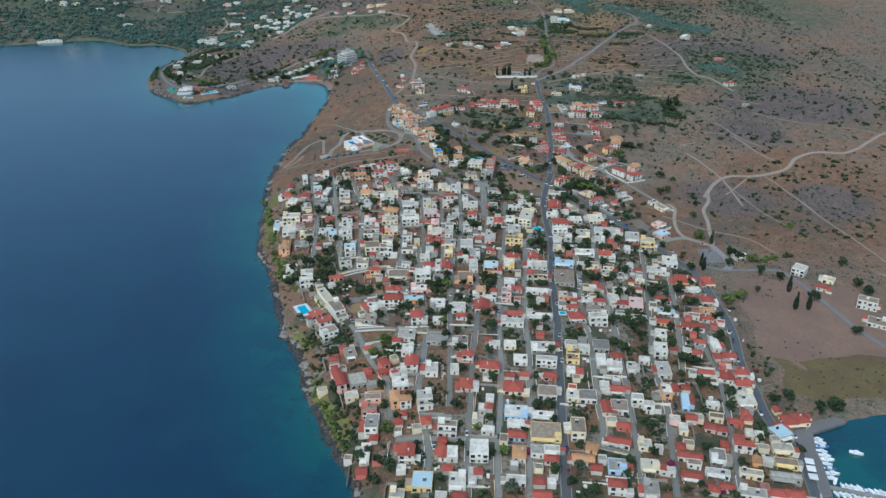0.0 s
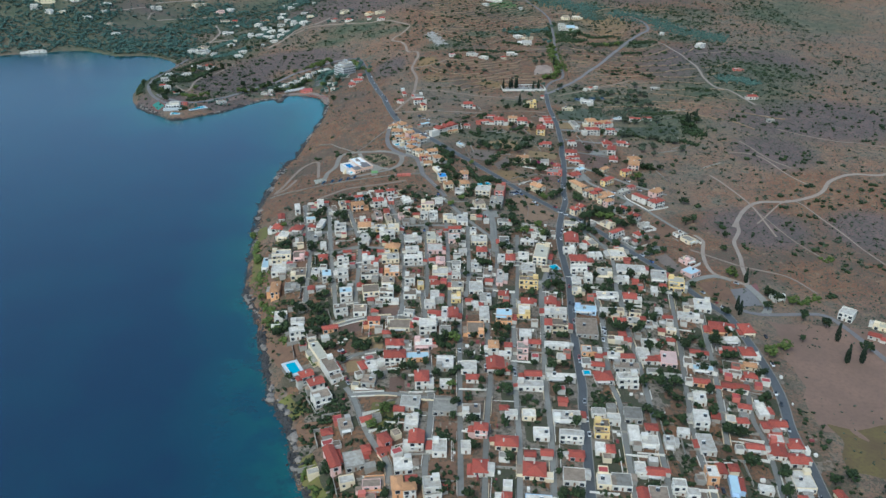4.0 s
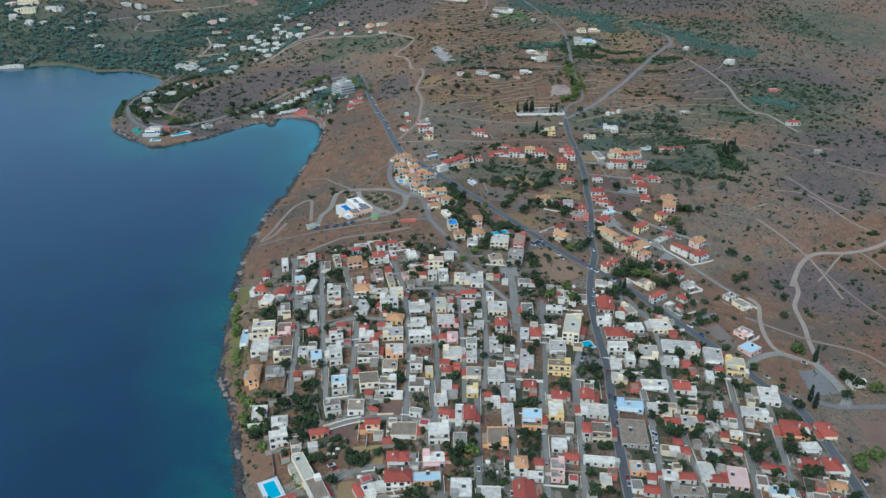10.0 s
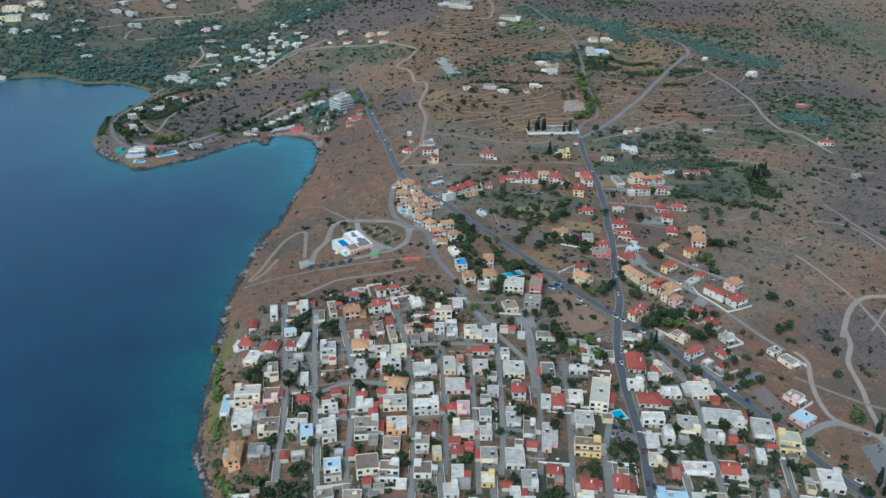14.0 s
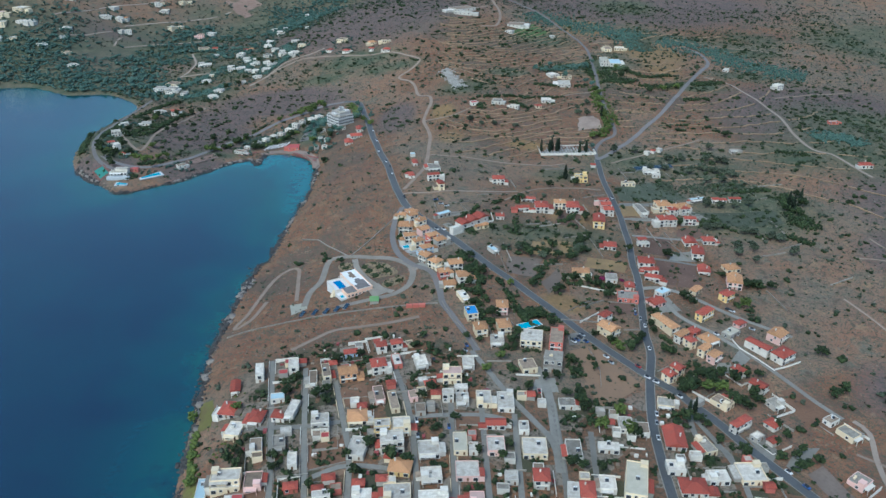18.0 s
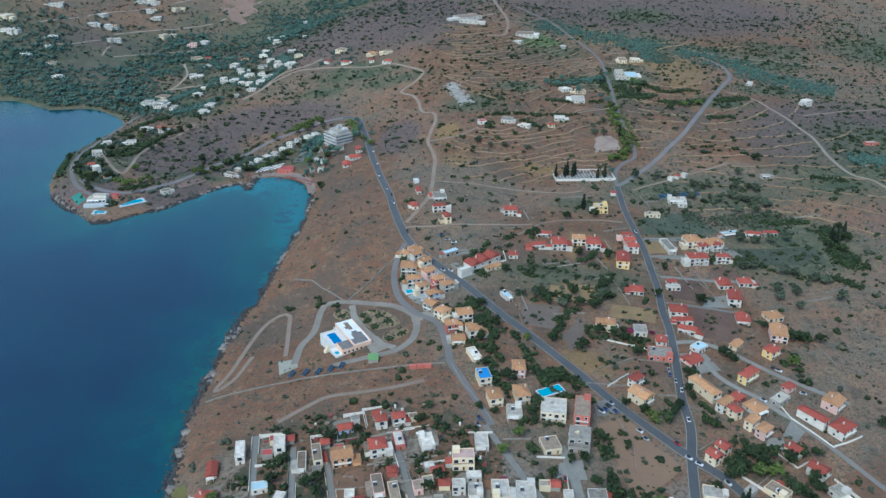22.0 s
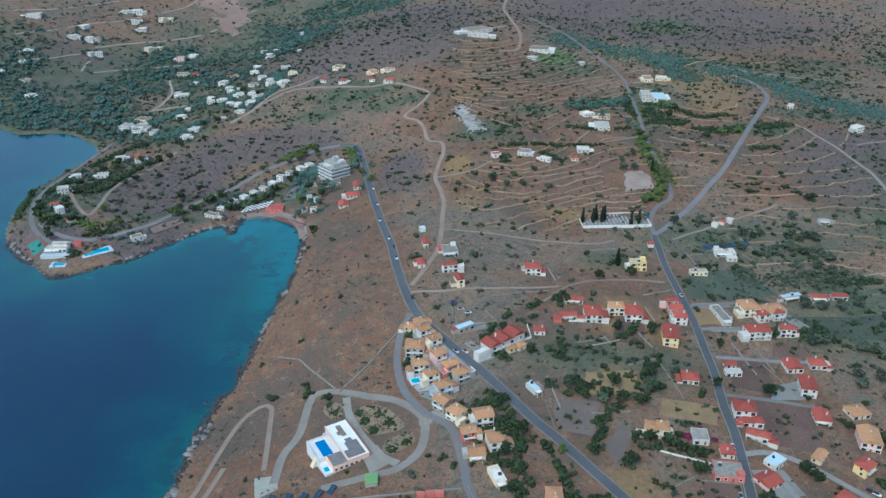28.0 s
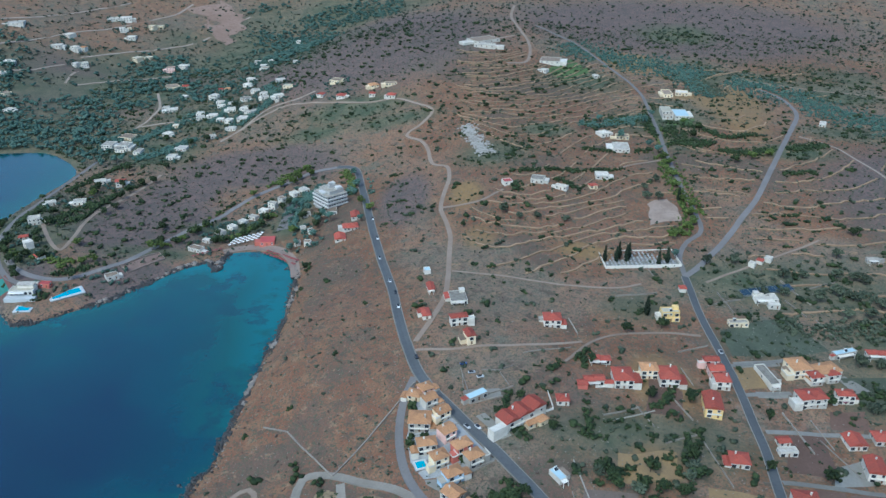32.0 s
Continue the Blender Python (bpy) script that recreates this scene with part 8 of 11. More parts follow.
plant("tree", 44.6, 987.2, 3.8)
plant("tree", 60.8, 897.7, 5.0)
plant("tree", 39.5, 889.9, 5.0)
plant("tree", 42.6, 885.3, 4.1)
plant("tree", 34.7, 895.8, 4.1)
plant("tree", 4.4, 851.6, 5.0)
plant("tree", -4.7, 877.7, 4.0)
plant("tree", -54.6, 917.9, 3.4)
plant("tree", -62.0, 913.0, 3.4)
plant("tree", -29.6, 873.5, 3.1)
plant("tree", 96.1, 955.7, 5.0)
plant("tree", 73.8, 956.4, 4.1)
plant("tree", 97.2, 1031.4, 5.0)
plant("cypress", 90.8, 1047.5, 1.9)
plant("tree", 73.5, 1024.4, 4.5)
plant("tree", 85.0, 908.1, 5.0)
plant("tree", 84.3, 894.5, 5.0)
plant("tree", 55.3, 885.3, 5.0)
plant("tree", 64.1, 883.8, 5.0)
plant("tree", 74.9, 882.7, 4.9)
plant("tree", 154.3, 898.5, 5.0)
plant("tree", 123.8, 904.0, 3.9)
plant("bougainvillea", 191.3, 969.4, 3.9)
plant("tree", 179.2, 964.2, 4.9)
plant("tree", 138.7, 945.6, 4.2)
plant("olive", 214.2, 1000.1, 5.0)
plant("olive", 226.8, 998.8, 5.0)
plant("olive", 239.2, 997.4, 5.0)
plant("olive", 253.6, 1001.3, 5.0)
plant("olive", 203.9, 957.9, 5.0)
plant("olive", 212.5, 958.9, 4.9)
plant("olive", 233.5, 950.5, 5.0)
plant("olive", 240.0, 947.2, 5.0)
plant("olive", 251.7, 937.7, 5.0)
plant("olive", 258.0, 934.3, 5.0)
plant("olive", 230.8, 919.9, 5.0)
plant("olive", 219.1, 924.0, 4.7)
plant("olive", 217.0, 914.1, 4.7)
plant("olive", 227.0, 901.8, 3.7)
plant("olive", 260.6, 911.0, 5.0)
plant("tree", 294.2, 1005.6, 5.0)
plant("tree", 282.5, 989.2, 5.0)
plant("tree", 289.3, 981.0, 5.0)
plant("tree", 300.9, 996.9, 5.0)
plant("tree", 303.8, 1018.8, 5.0)
plant("cypress", 290.9, 993.6, 1.9)
plant("cypress", 302.4, 1006.3, 1.9)
plant("cypress", 289.2, 999.3, 1.9)
plant("olive", 82.7, 899.8, 4.8)
plant("olive", 79.3, 892.1, 4.7)
plant("olive", 51.8, 882.6, 4.6)
plant("olive", 33.8, 891.9, 4.0)
plant("lime", -195.2, 1372.4, 4.7)
plant("lime", -115.3, 1238.2, 4.5)
plant("lime", -124.9, 1254.9, 4.6)
plant("pine", -133.8, 1309.2, 4.9)
plant("pine", -133.7, 1285.0, 4.8)
plant("pine", -142.2, 1347.3, 4.5)
plant("pine", -120.9, 1218.2, 3.8)
plant("pine", -159.8, 1241.2, 5.0)
plant("pine", -163.3, 1230.3, 5.0)
plant("pine", -150.4, 1230.3, 5.0)
plant("pine", -190.7, 1280.6, 4.9)
plant("pine", -176.4, 1261.6, 4.7)
plant("pine", -193.1, 1263.7, 4.2)
plant("lime", -182.8, 1223.1, 5.0)
plant("pine", -175.4, 1196.7, 3.8)
plant("pine", -179.3, 1190.0, 4.3)
plant("pine", -161.6, 1203.9, 4.4)
plant("lime", -240.4, 1317.4, 4.5)
plant("lime", -205.2, 1343.1, 5.0)
plant("lime", -190.3, 1360.0, 5.0)
plant("tree", -233.6, 1241.8, 4.1)
plant("tree", -254.0, 1230.5, 4.1)
plant("tree", -272.7, 1233.4, 4.7)
plant("tree", -285.5, 1209.0, 4.6)
plant("lime", -300.1, 1194.0, 5.0)
plant("tree", -297.1, 1206.9, 4.6)
plant("tree", -378.1, 1160.4, 5.0)
plant("lime", -400.1, 1157.9, 5.0)
plant("tree", -415.0, 1178.2, 4.8)
plant("tree", -392.3, 1185.4, 4.8)
plant("lime", -360.2, 1188.6, 5.0)
plant("lime", -399.6, 1309.8, 5.0)
plant("tree", -406.4, 1299.7, 5.0)
plant("tree", -370.1, 1306.3, 5.0)
plant("tree", -367.7, 1322.1, 5.0)
plant("pine", -429.3, 1402.2, 5.0)
plant("pine", -448.6, 1417.3, 5.0)
plant("pine", -417.9, 1413.4, 5.0)
plant("cypress", 75.3, 1123.9, 1.7)
plant("cypress", 83.7, 1122.7, 1.7)
plant("cypress", 91.4, 1122.7, 1.9)
plant("cypress", 93.8, 1126.3, 1.9)
plant("cypress", 114.5, 1116.9, 1.7)
plant("cypress", 121.9, 1121.1, 1.8)
plant("cypress", 86.8, 1128.5, 1.8)
plant("pine", 130.0, 1128.7, 4.0)
plant("tree", 280.4, 1163.8, 5.0)
plant("olive", 253.8, 1131.3, 4.8)
plant("olive", 150.9, 1118.8, 4.5)
plant("olive", 172.7, 1120.3, 4.5)
plant("olive", 202.7, 1102.7, 4.5)
plant("olive", 217.7, 1103.8, 4.5)
plant("olive", 195.6, 1081.8, 4.8)
plant("olive", 180.7, 1080.1, 4.3)
plant("olive", 243.0, 1104.6, 5.0)
plant("olive", 253.7, 1100.6, 5.0)
plant("olive", 260.2, 1096.8, 5.0)
plant("olive", 233.7, 1082.0, 5.0)
plant("olive", 219.1, 1075.3, 5.0)
plant("olive", 242.8, 1075.3, 5.0)
plant("olive", 245.4, 1054.6, 5.0)
plant("olive", 257.5, 1064.3, 4.9)
plant("olive", 229.9, 1054.3, 4.8)
plant("olive", 0.8, 1186.5, 4.6)
plant("olive", 14.2, 1178.1, 3.6)
plant("olive", 28.0, 1177.3, 4.1)
plant("olive", 51.0, 1176.1, 3.6)
plant("tree", -4.7, 1166.0, 3.0)
plant("tree", -32.0, 1168.8, 3.0)
plant("tree", -5.1, 1443.1, 4.2)
plant("pine", 175.7, 1435.8, 5.0)
plant("pine", 165.6, 1417.0, 5.0)
plant("pine", 130.9, 1361.6, 5.0)
plant("pine", 146.2, 1396.0, 5.0)
plant("pine", 115.4, 1409.5, 5.0)
plant("pine", 94.2, 1388.9, 5.0)
plant("lime", 205.8, 1408.6, 5.0)
plant("tree", 215.4, 1388.5, 5.0)
plant("tree", 203.8, 1366.2, 5.0)
plant("pine", 155.0, 1339.6, 5.0)
plant("pine", 160.1, 1324.9, 5.0)
plant("lime", 162.2, 1309.8, 5.0)
plant("lime", 164.2, 1295.7, 5.0)
plant("lime", 160.9, 1270.2, 5.0)
plant("lime", 158.3, 1248.1, 5.0)
plant("lime", 159.8, 1233.3, 4.6)
plant("lime", 159.6, 1222.4, 4.5)
plant("lime", 161.4, 1210.6, 5.0)
plant("lime", 160.0, 1195.4, 4.9)
plant("lime", 156.3, 1181.2, 4.8)
plant("lime", 149.6, 1172.5, 4.8)
plant("lime", 140.1, 1161.8, 4.7)
plant("lime", 134.4, 1157.1, 4.6)
plant("lime", 245.0, 1307.3, 5.0)
plant("lime", 262.9, 1312.9, 5.0)
plant("tree", 226.6, 1300.0, 5.0)
plant("olive", 143.2, 1259.8, 4.1)
plant("olive", 129.0, 1240.9, 4.0)
plant("olive", 128.1, 1224.4, 5.0)
plant("olive", 137.9, 1223.9, 5.0)
plant("cypress", 155.0, 1223.6, 1.7)
plant("tree", -416.7, 1172.2, 4.9)
plant("tree", -400.8, 1151.1, 4.7)
plant("tree", -389.5, 1135.5, 4.6)
plant("tree", -390.4, 1148.2, 4.7)
plant("tree", -451.5, 1231.8, 5.0)
plant("tree", -405.7, 1229.8, 5.0)
plant("tree", -413.3, 1255.1, 5.0)
plant("tree", -402.2, 1320.2, 5.0)
plant("tree", -368.2, 1261.8, 5.0)
plant("lime", -355.7, 1146.2, 4.6)
plant("tree", -342.8, 1133.2, 4.5)
plant("lime", -294.1, 1198.3, 4.7)
plant("tree", -298.9, 1201.0, 4.7)
plant("tree", -275.6, 1227.6, 4.8)
plant("tree", -305.0, 1234.9, 4.9)
plant("lime", -217.4, 1339.3, 5.0)
plant("lime", -208.6, 1346.7, 5.0)
plant("lime", -201.8, 1352.7, 5.0)
plant("tree", -291.4, 1255.6, 5.0)
plant("tree", -267.9, 1244.6, 4.9)
plant("lime", -337.4, 1163.1, 4.6)
plant("lime", -344.4, 1160.2, 4.6)
plant("tree", -216.0, 1244.7, 4.8)
plant("tree", -216.1, 1257.7, 4.9)
plant("tree", -219.9, 1235.5, 4.8)
plant("tree", -162.3, 1236.8, 4.7)
plant("tree", -161.5, 1222.3, 4.6)
plant("tree", -161.2, 1250.3, 4.7)
plant("tree", -159.5, 1153.1, 4.2)
plant("tree", -203.7, 1278.6, 5.0)
plant("tree", -199.5, 1288.7, 5.0)
plant("tree", -179.4, 1251.9, 4.8)
plant("tree", -245.3, 1213.5, 4.7)
plant("tree", -250.9, 1213.2, 4.7)
plant("tree", -228.9, 1226.6, 4.7)
plant("tree", -410.8, 1163.5, 4.8)
plant("tree", -383.5, 1127.6, 4.5)
plant("tree", -392.5, 1160.5, 4.7)
plant("tree", -399.9, 1197.6, 4.9)
plant("tree", -401.9, 1330.8, 5.0)
plant("tree", -381.1, 1338.1, 5.0)
plant("tree", -363.7, 1277.0, 5.0)
plant("tree", -362.8, 1341.9, 5.0)
plant("tree", -352.9, 1390.8, 5.0)
plant("tree", -330.3, 1406.7, 5.0)
plant("tree", -353.6, 1351.9, 5.0)
plant("tree", -392.8, 1387.5, 5.0)
plant("pine", -438.1, 1414.6, 5.0)
plant("pine", -452.3, 1436.3, 5.0)
plant("pine", -474.1, 1465.9, 5.0)
plant("pine", -489.9, 1477.0, 5.0)
plant("pine", -402.8, 1455.1, 5.0)
plant("pine", -410.8, 1416.5, 5.0)
plant("tree", -328.8, 1465.0, 5.0)
plant("tree", -344.3, 1454.7, 5.0)
plant("tree", -379.3, 1473.0, 5.0)
plant("tree", -323.7, 1487.3, 5.0)
plant("tree", -319.7, 1563.1, 5.0)
plant("tree", -294.4, 1540.9, 5.0)


# ---- where nothing grows: houses, lanes and the trees that stand ----
CELL = 2.0
taken = np.zeros((1100, 700), bool)


def stamp(x, y, r):
    i0, i1 = int((y - r - 250) / CELL), int((y + r - 250) / CELL) + 1
    j0, j1 = int((x - r + 600) / CELL), int((x + r + 600) / CELL) + 1
    taken[max(i0, 0):max(i1, 0), max(j0, 0):max(j1, 0)] = True


for x, y, r in footprints:
    stamp(x, y, r + 0.6)
for x, y, r in planted:
    stamp(x, y, r * 0.6)
for run, width in road_lines:
    for x, y in run:
        stamp(x, y, width / 2 + 1.0)
for x, y, r in CLEARED:
    stamp(x, y, r)


def free(p):
    i, j = ((p[:, 1] - 250) / CELL).astype(int), ((p[:, 0] + 600) / CELL).astype(int)
    ok = (i >= 0) & (i < 1100) & (j >= 0) & (j < 700)
    out = np.ones(len(p), bool)
    out[ok] = ~taken[i[ok], j[ok]]
    return out


def scatter(name, n, x0, x1, y0, y1, density, sizes, material, seed, words, lumps=2, lift=0.35, shape=(ICO_V, ICO_F), margin=5):
    """Shrubs past counting, strewn where the density lets them."""
    rng = np.random.default_rng(seed)
    p = np.stack([rng.uniform(x0, x1, n), rng.uniform(y0, y1, n)], 1)
    p = p[free(p) & (rng.uniform(0, 1, n) < density(p[:, 0], p[:, 1]))]
    p = p[shore(p[:, 0], p[:, 1]) > margin]
    s = rng.uniform(*sizes, len(p)) * rng.uniform(0.6, 1.25, len(p))
    z = ground_z(p[:, 0], p[:, 1])
    c = np.column_stack([p, z + s * lift])
    cc = np.concatenate([c + np.column_stack([rng.normal(0, 0.45, (len(c), 2)) * s[:, None], rng.uniform(-0.1, 0.35, len(c)) * s]) for _ in range(lumps)])
    ss = np.concatenate([s * rng.uniform(0.5, 0.85, len(s)) for _ in range(lumps)])
    return tagged(new(name, clumps(name, cc, ss, material, rng, 0.7, shape)), words, name, kind="stuff")


def patchy(x, y, a=47.0, b=29.0):
    return 0.5 + 0.28 * np.sin(x / a + 2.1 * np.sin(y / (a * 1.3))) * np.cos(y / (a * 0.8) + np.sin(x / a)) + 0.3 * np.sin(x / b + 1.7 * np.sin(y / b)) * np.sin(y / (b * 1.2))


def in_village(x, y):
    return soft_inside(x, y, village_ring, 10)


def heathy(x, y):
    d = 0 * x
    for cx, cy, rx, ry, turn in HEATHS:
        d = np.maximum(d, blot(x, y, cx, cy, rx, ry, turn))
    return d


def bare(x, y):
    d = 0 * x
    for cx, cy, rx, ry, turn in FIELDS:
        d = np.maximum(d, blot(x, y, cx, cy, rx, ry, turn) * 1.5)
    return np.clip(d, 0, 1)


def strip(x, y):
    """The bare slope between the village and the bay."""
    return soft_inside(x, y, [(-190, 740), (-60, 770), (-70, 1000), (-150, 1340), (-190, 1200), (-200, 900)], 20)


def lush(x, y):
    d = 0 * x
    for q in GREENS:
        d = np.maximum(d, blot(x, y, *q))
    return d


def open_land(x, y):
    return (1 - 0.95 * in_village(x, y)) * (1 - bare(x, y))


def settled(x, y):
    """Raked plots between the villas, where little scrub is left."""
    return np.maximum(blot(x, y, 130, 870, 190, 210), blot(x, y, 30, 1000, 120, 110))


OCT = (OCT_V, OCT_F)
scatter("scrub", 90000, -560, 640, 300, 1780, lambda x, y: (0.04 + 0.9 * np.clip(1.5 * patchy(x, y, 71, 33) - 0.35, 0, 1) + 0.3 * heathy(x, y) + 0.4 * lush(x, y)) * open_land(x, y) * (1 - 0.35 * strip(x, y)) * (1 - 0.8 * settled(x, y)),
        (0.5, 1.5), leaf_scrub, 3, "low grey-green scrub on the dry hillside", 2, 0.3, OCT)
scatter("field_stones", 34000, -190, 480, 760, 1500, lambda x, y: (0.25 + 0.75 * np.clip(2.2 * patchy(x, y, 29, 17) - 0.8, 0, 1)) * open_land(x, y), (0.3, 0.75), stone, 19, "pale loose stones strewn over the dry slopes", 1, 0.2, OCT)
scatter("heath_tufts", 40000, -560, 640, 640, 1780, lambda x, y: (0.05 + 0.3 * patchy(x, y, 31, 23) + 0.7 * heathy(x, y) + 0.25 * strip(x, y)) * open_land(x, y) * (1 - 0.6 * settled(x, y)),
        (0.4, 1.1), leaf_heath, 9, "low purple-brown heath tufts", 2, 0.25, OCT)
scatter("dark_shrubs", 18000, -560, 640, 640, 1780, lambda x, y: (0.06 + 0.5 * patchy(x, y, 61, 37) ** 2 + 0.12 * heathy(x, y) + 0.35 * lush(x, y)) * open_land(x, y) * (1 - 0.8 * strip(x, y)),
        (1.2, 3.0), leaf_green, 4, "rounded dark shrubs and small olives on the slopes", 4)
scatter("olive_shrubs", 18000, -560, 640, 640, 1780, lambda x, y: (0.05 + 0.35 * patchy(x, y, 43, 27) + 0.6 * lush(x, y)) * open_land(x, y) * (1 - 0.7 * strip(x, y)),
        (1.0, 2.4), leaf_olive, 14, "grey-green olive shrubs on the slopes", 3)
scatter("weeds", 14000, -150, 230, 300, 780, lambda x, y: in_village(x, y) * patchy(x, y, 23, 17), (0.4, 1.0), leaf_olive, 5, "low weeds in the village plots", 2, 0.3, OCT)
scatter("garden_hedges", 46000, -150, 235, 300, 1000, lambda x, y: np.maximum(in_village(x, y), 0.1 * blot(x, y, 90, 870, 150, 170)) * (1 - 0.8 * blot(x, y, -65, 764, 75, 24)) * np.clip(1.7 * patchy(x, y, 13, 9) - 0.43, 0, 1), (0.7, 1.8), leaf_green, 15, "dense dark green garden hedges and fruit trees", 5, 0.8)
scatter("coast_bushes", 9000, -190, -60, 320, 720, lambda x, y: (1 - in_village(x, y)) * np.clip(2.2 * patchy(x, y, 19, 13) - 0.7, 0, 1), (0.5, 1.2), leaf_lime, 16, "yellow-green bushes on the slope above the rocks", 4, 0.4)
scatter("far_scrub", 30000, -1500, 1500, 1700, 2700, lambda x, y: 0.3 + 0.7 * patchy(x, y, 83, 51), (1.4, 3.4), leaf_scrub, 6, "scrub on the far hills", 2, 0.3, OCT)
scatter("side_scrub", 22000, 600, 1500, 300, 1800, lambda x, y: 0.2 + 0.7 * patchy(x, y, 83, 51), (1.0, 2.6), leaf_scrub, 7, "scrub on the hillside beyond the fields", 1, 0.3, OCT)
# the wood's haze is in its leaf colour
scatter("wood", 34000, -1400, -130, 1380, 2300, lambda x, y: np.clip(1.5 * np.maximum.reduce([blot(x, y, *q) for q in WOODS]), 0, 1) * np.clip(2.6 * patchy(x, y, 67, 31) - 0.35 + 0.7 - 1.15 * np.clip((y - 1540) / 110, 0, 1), 0.04, 1), (1.8, 3.8), leaf_pine_hazed, 8, "pine wood with clearings behind the bay, its green paled for haze", 3, 0.9, margin=9)

# hedges, thickets and belts of trees along lines
rng = np.random.default_rng(71)
for kind, mat, words in (("green", leaf_green, "dense dark green hedges and thickets"), ("lime", leaf_lime, "tall yellow-green roadside bushes"), ("pine", leaf_pine_hazed, "belts of blue-green pines"), ("olive", leaf_olive, "rows of grey-green olives")):
    spots = []
    for k, width, line in THICKETS:
        if k == kind:
            line = np.array(line, float)
            for a, b in zip(line[:-1], line[1:]):
                ab = b - a
                n = int(np.hypot(*ab) * (width + 2) * (0.12 if kind == "olive" or width > 20 else 0.3))
                side = np.array([-ab[1], ab[0]]) / (np.hypot(*ab) + 1e-9)
                spots.append(a + rng.uniform(0, 1, (n, 1)) * ab + rng.normal(0, width * 0.32, (n, 1)) * side)
    u = np.concatenate(spots)
    u = u[free(u) & (shore(u[:, 0], u[:, 1]) > 3)]
    u = np.repeat(u, 2, 0) + rng.normal(0, 0.6, (2 * len(u), 2))
    tagged(new("thicket", clumps("thicket", np.column_stack([u, ground_z(u[:, 0], u[:, 1]) + rng.uniform(0.3, 2.4, len(u))]), rng.uniform(0.6, 1.6, len(u)), mat, rng)), words, "thicket", kind="stuff")

# trees crowded round the far houses
rng = np.random.default_rng(61)
far_homes = np.array([q for q in footprints if q[1] > 1120 and q[0] < -150])
u = far_homes[rng.integers(0, len(far_homes), 1500)]
a = rng.uniform(0, 6.283, 1500)
u = u[:, :2] + (u[:, 2] + rng.uniform(1.5, 11, 1500))[:, None] * np.stack([np.cos(a), np.sin(a)], 1)
u = u[free(u) & (shore(u[:, 0], u[:, 1]) > 6)]
u = np.repeat(u, 4, 0) + rng.normal(0, 0.9, (4 * len(u), 2))
# same paled pine colour, haze included
tagged(new("grove", clumps("grove", np.column_stack([u, ground_z(u[:, 0], u[:, 1]) + rng.uniform(0.6, 2.6, len(u))]), rng.uniform(0.7, 1.7, len(u)), leaf_pine_hazed, rng)), "garden trees round the far houses, their green paled for haze", "trees", kind="stuff")

# ---- large single buildings ----
def prism(v, f, ring, z0, z1):
    """Adds an upright prism over a ring of corners, anticlockwise."""
    k, n = len(v), len(ring)
    v += [(*p[:2], z0) for p in ring] + [(*p[:2], z1) for p in ring]
    f += [tuple(k + n - 1 - i for i in range(n)), tuple(k + n + i for i in range(n))] + [(k + i, k + (i + 1) % n, k + n + (i + 1) % n, k + n + i) for i in range(n)]


def boxes(name, parts, material):
    v, f = [], []
    for b in parts:
        box(v, f, *b)
    return mesh(name, v, f, material)


pool_water, _n, _l, _b = shade("pool_water", 0.08, 0.0, 0.5)
_b.inputs["Base Color"].default_value = (0.03, 0.36, 0.5, 1)
pool_deep, _n, _l, _b = shade("deep_pool_water", 0.08, 0.0, 0.5)
_b.inputs["Base Color"].default_value = (0.006, 0.17, 0.42, 1)
deck_stone = plain("pale_deck_stone", (0.5, 0.53, 0.54), (0.4, 0.41, 0.41))
sand = plain("beach_sand", (0.3, 0.24, 0.2), (0.24, 0.18, 0.15), coarse=0.1, fine=1.0, vary=0.6)
court_green = plain("court_green", (0.06, 0.22, 0.18), (0.05, 0.17, 0.14))
lawn_green = plain("lawn", (0.085, 0.14, 0.045), (0.07, 0.105, 0.04), coarse=0.1, fine=1.0, vary=0.7)
panel_blue, _n, _l, _b = shade("solar_glass", 0.2, 0.0, 0.6)
_b.inputs["Base Color"].default_value = (0.03, 0.055, 0.085, 1)
canvas_white = plain("white_canvas", (0.78, 0.77, 0.74))
canvas_red = plain("red_canvas", (0.26, 0.07, 0.07), (0.2, 0.065, 0.065))
metal_grey = plain("grey_metal", (0.35, 0.36, 0.37), rough=0.4, metal=0.6)
tyre_black = plain("tyre", (0.02, 0.02, 0.02), rough=0.9)
car_paints = [plain("car_paint_" + n, c, rough=0.3, each=0.1, spec=0.5) for n, c in
              (("white", (0.72, 0.73, 0.74)), ("silver", (0.42, 0.44, 0.46)), ("dark", (0.03, 0.035, 0.045)), ("red", (0.35, 0.03, 0.03)), ("blue", (0.04, 0.1, 0.28)))]
hull_paint = plain("hull_paint", (0.78, 0.79, 0.8), (0.6, 0.62, 0.64), rough=0.35)
hull_blue = plain("hull_blue", (0.08, 0.16, 0.32), rough=0.35)


